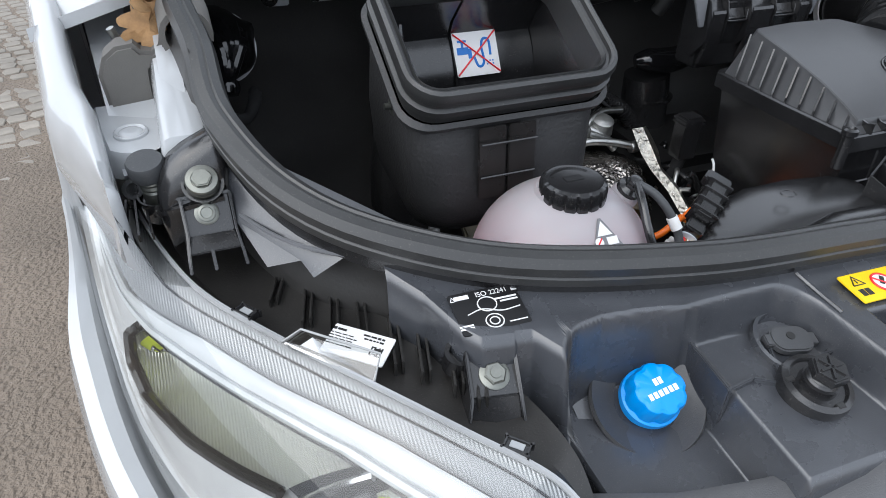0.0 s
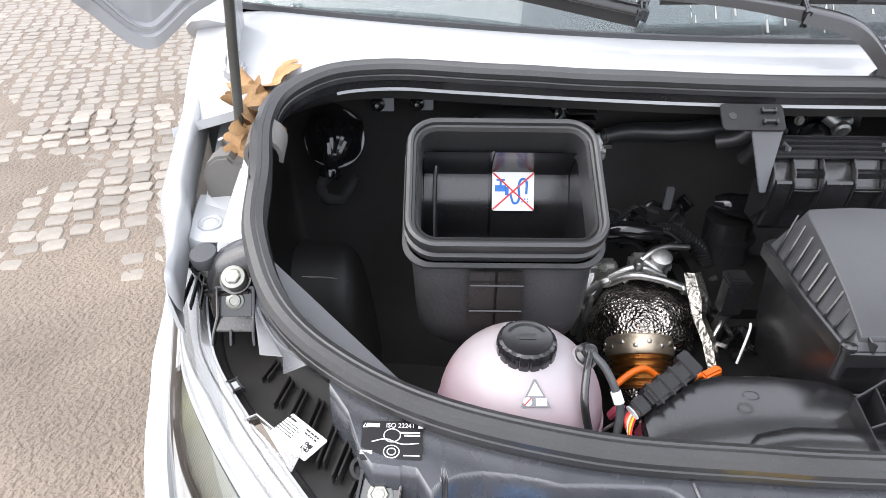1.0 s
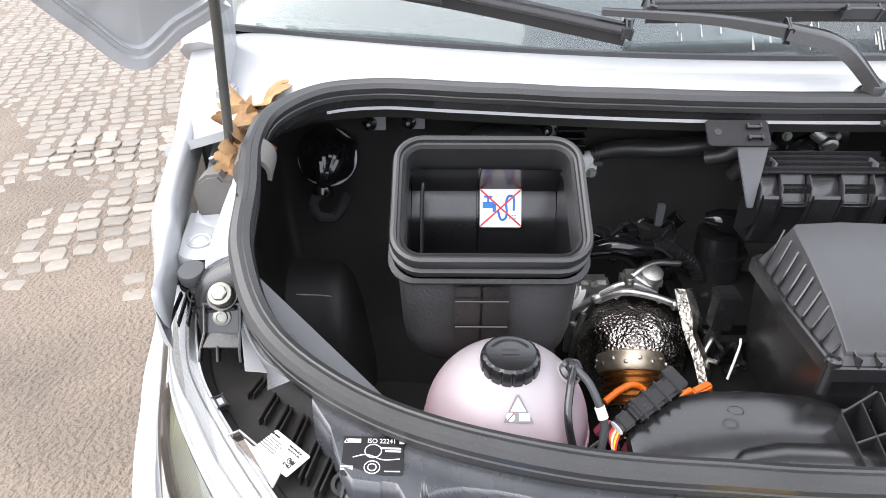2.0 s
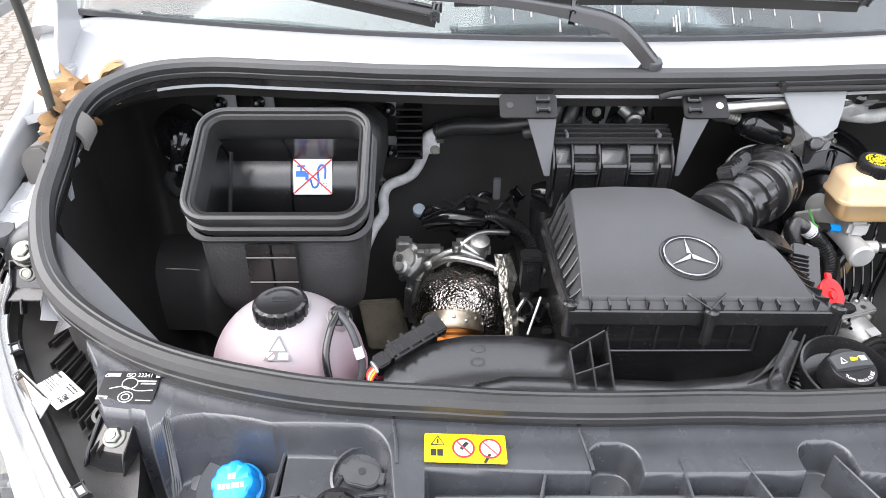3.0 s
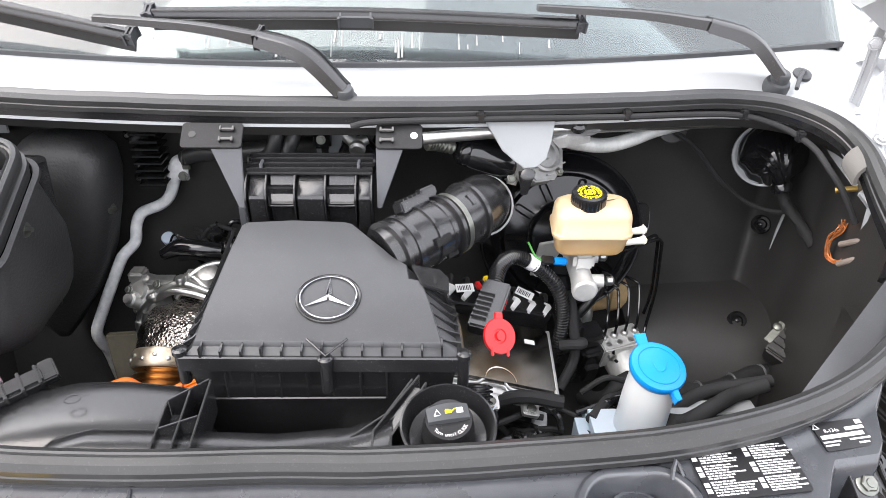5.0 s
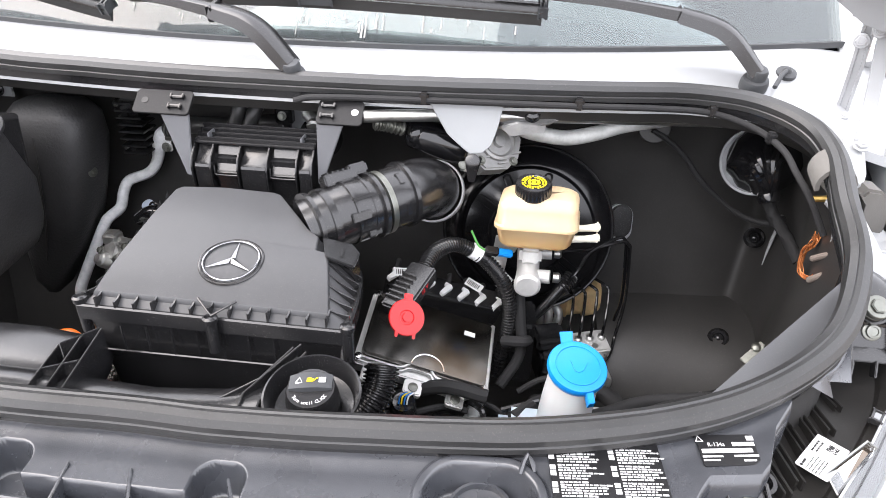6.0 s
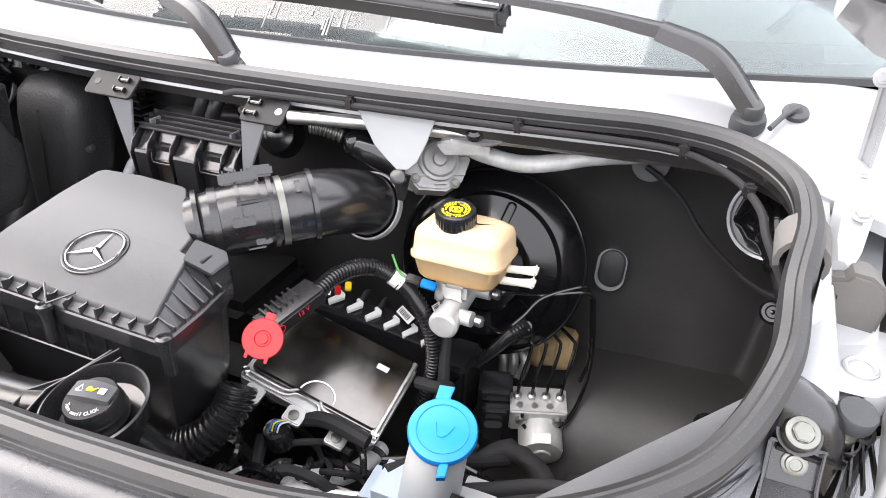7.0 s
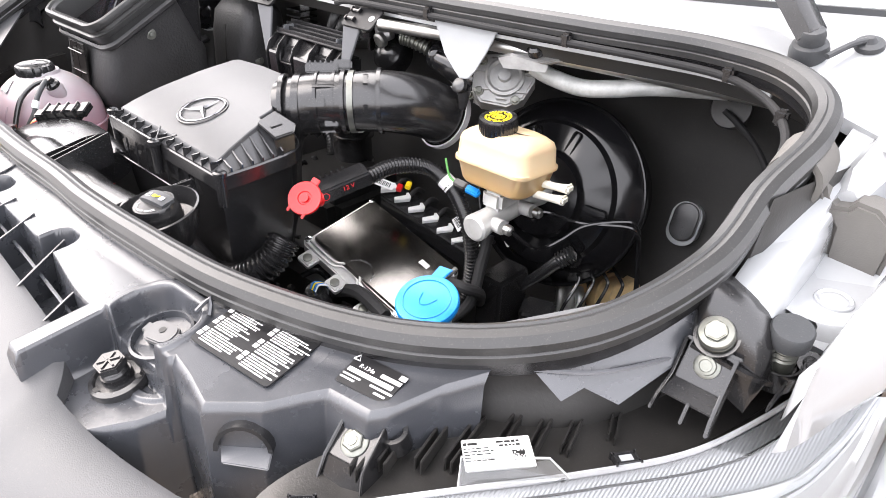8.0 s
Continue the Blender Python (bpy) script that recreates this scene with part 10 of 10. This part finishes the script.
# taped loom looping before the brake unit, and a bright pipe low before the control unit
tl = thing("taped_loom", (0.55, 0.17, 0.58), "fat black taped cable loom looping before the brake unit", "wiring")
for pts, r in (([(0.47, 0.20, 0.56), (0.497, 0.158, 0.600), (0.532, 0.172, 0.628), (0.572, 0.168, 0.625), (0.612, 0.150, 0.605), (0.64, 0.15, 0.57)], 0.015), ([(0.50, 0.15, 0.59), (0.525, 0.120, 0.615), (0.56, 0.115, 0.615), (0.585, 0.13, 0.60)], 0.004), ([(0.51, 0.14, 0.57), (0.545, 0.13, 0.605), (0.60, 0.135, 0.60)], 0.005)):
    bm = B()
    tube(bm, pts, r, 14)
    for v in bm.verts:
        v.co += Vector((1, 1, 1)) * 0.004 * noise.noise(v.co * 55)
    part("branch", bm, TAPE if r > 0.0045 else BLACK, tl)
lp = thing("bright_pipe", (0.28, 0.02, 0.63), "bright aluminium pipe with a corrugated stretch low in the bay", "pipe")
bm = B()
tube(bm, [(0.27, 0.008, 0.63), (0.30, 0.014, 0.63), (0.338, 0.030, 0.632), (0.358, 0.062, 0.634), (0.365, 0.10, 0.63)], 0.013, 18)
part("pipe", bm, DULLALU, lp)
bm = B()
hose(bm, [(0.17, -0.03, 0.625), (0.205, -0.018, 0.628), (0.24, -0.004, 0.63), (0.27, 0.008, 0.63)], 0.012, 0.006)
part("corrugated_stretch", bm, ZINC, lp)
bm = B()
lathe(bm, [(0.0135, -0.006), (0.015, -0.004), (0.015, 0.004), (0.0135, 0.006)], at((0.318, 0.020, 0.631), (1, 0.35, 0)), 20)
part("collar", bm, BLACK, lp)

# small plugs and wires between the coolant tank and the duct
sp = thing("sensor_plugs", (-0.345, -0.085, 0.76), "cluster of small pink, green and white plugs beside the tank", "connector")
PINK = mat("pink_plug", (0.55, 0.10, 0.16), 0.45)
GREEN = mat("green_plug", (0.16, 0.33, 0.12), 0.45)
for m, p, w, tn in ((PINK, (-0.361, -0.085, 0.805), 0.014, 20), (GREEN, (-0.345, -0.088, 0.793), 0.012, -15), (LABELW, (-0.335, -0.082, 0.806), 0.010, 40), (PINK, (-0.326, -0.09, 0.780), 0.010, 60), (BLACK, (-0.350, -0.092, 0.776), 0.016, 10)):
    bm = B()
    box(bm, (0, 0, 0), (w, 0.011, 0.022), pose(*p, 15, 20, tn), bev=0.002)
    box(bm, (0, 0, 0.012), (w * 0.6, 0.007, 0.006), pose(*p, 15, 20, tn), bev=0.001)
    part("plug", bm, m, sp)
    bm = B()
    q = Vector(p)
    tube(bm, [q + Vector((0, 0, -0.008)), q + Vector((0.006, 0.01, -0.03)), q + Vector((-0.004, 0.02, -0.06)), q + Vector((0.01, 0.03, -0.09))], 0.0022, 6)
    part("wire", bm, (BLACK, RED, LABELW)[int(tn) % 3], sp)
# ---- paving stones half buried in dirt ----
STONE = mat("pale_paving_stone", (0.215, 0.195, 0.168), 0.85, var=0.22, scale=7, fine=120, bump=0.7, depth=0.003, rand=0.22)
rnd = random.Random(17)
shapes = []
for k in range(18):
    bm = B()
    w, d = rnd.uniform(0.088, 0.118), rnd.uniform(0.080, 0.104)
    pts = [(x * rnd.uniform(0.8, 1.0), y * rnd.uniform(0.78, 1.0)) for x, y in ((w / 2, d * 0.2), (w * 0.38, d / 2), (0, d * 0.52), (-w * 0.4, d / 2), (-w / 2, d * 0.1), (-w * 0.42, -d / 2), (0, -d * 0.5), (w * 0.4, -d / 2))]
    prism(bm, pts, Matrix.Identity(4), -0.03, 0.001, 0.004, 1)
    for v in bm.verts:
        v.co.z += 0.003 * noise.noise(v.co * 25 + Vector((k * 9, 0, 0)))
    shapes.append(finish(bm, "paving_stone", STONE, (0, 0, 0)))
spots = []
turn = radians(19)
ux, uy = Vector((math.cos(turn), math.sin(turn), 0)), Vector((-math.sin(turn), math.cos(turn), 0))
for i in range(-84, 98):
    for j in range(-125, 125):
        p = Vector((-2.4, 3.0, 0)) + ux * (0.108 * i + 0.045 * noise.noise(Vector((j * 1.7, 0, 5)))) + uy * (0.102 * j + 0.015 * noise.noise(Vector((i * 0.3, j * 0.2, 9)))) + Vector((rnd.uniform(-0.010, 0.010), rnd.uniform(-0.010, 0.010), 0))
        if not (-7 < p.x < -1.05 and -1.2 < p.y < 9 or 1.08 < p.x < 4.5 and 0.1 < p.y < 7):
            continue
        dirt = 1.1 * noise.noise(p * 0.6 + Vector((3, 1, 0))) + 0.6 * noise.noise(p * 2.3) + 0.55 * min(p.y - 1.75, 1.2)
        if dirt + rnd.uniform(-0.4, 0.4) < -0.36:
            continue
        spots.append((p, rnd.uniform(-10, 10), max(-0.006, min(0.003, -0.003 + 0.004 * dirt))))
spots.sort(key=lambda q: (q[0] - Vector((-1.6, 2.0, 0))).length)
for p, a, z in spots[:300]:
    ob = new("paving_stone", rnd.choice(shapes))
    ob.parent = ground
    ob.matrix_local = pose(p.x, p.y, z + 0.012 * noise.noise(p * 1.7), rnd.uniform(-1.5, 1.5), rnd.uniform(-1.5, 1.5), math.degrees(turn) + a)
vs, fs = [], []
for p, a, z in spots[300:]:
    me = rnd.choice(shapes)
    m = pose(p.x, p.y, z, 0, 0, math.degrees(turn) + a)
    o = len(vs)
    vs += [m @ v.co for v in me.vertices]
    fs += [[o + k for k in f.vertices] for f in me.polygons]
me = bpy.data.meshes.new("paving_stones_far")
me.from_pydata(vs, [], fs)
me.materials.append(STONE)
far = new("paving_stones", me)
far.parent = ground
tagged(far, kind="stuff")
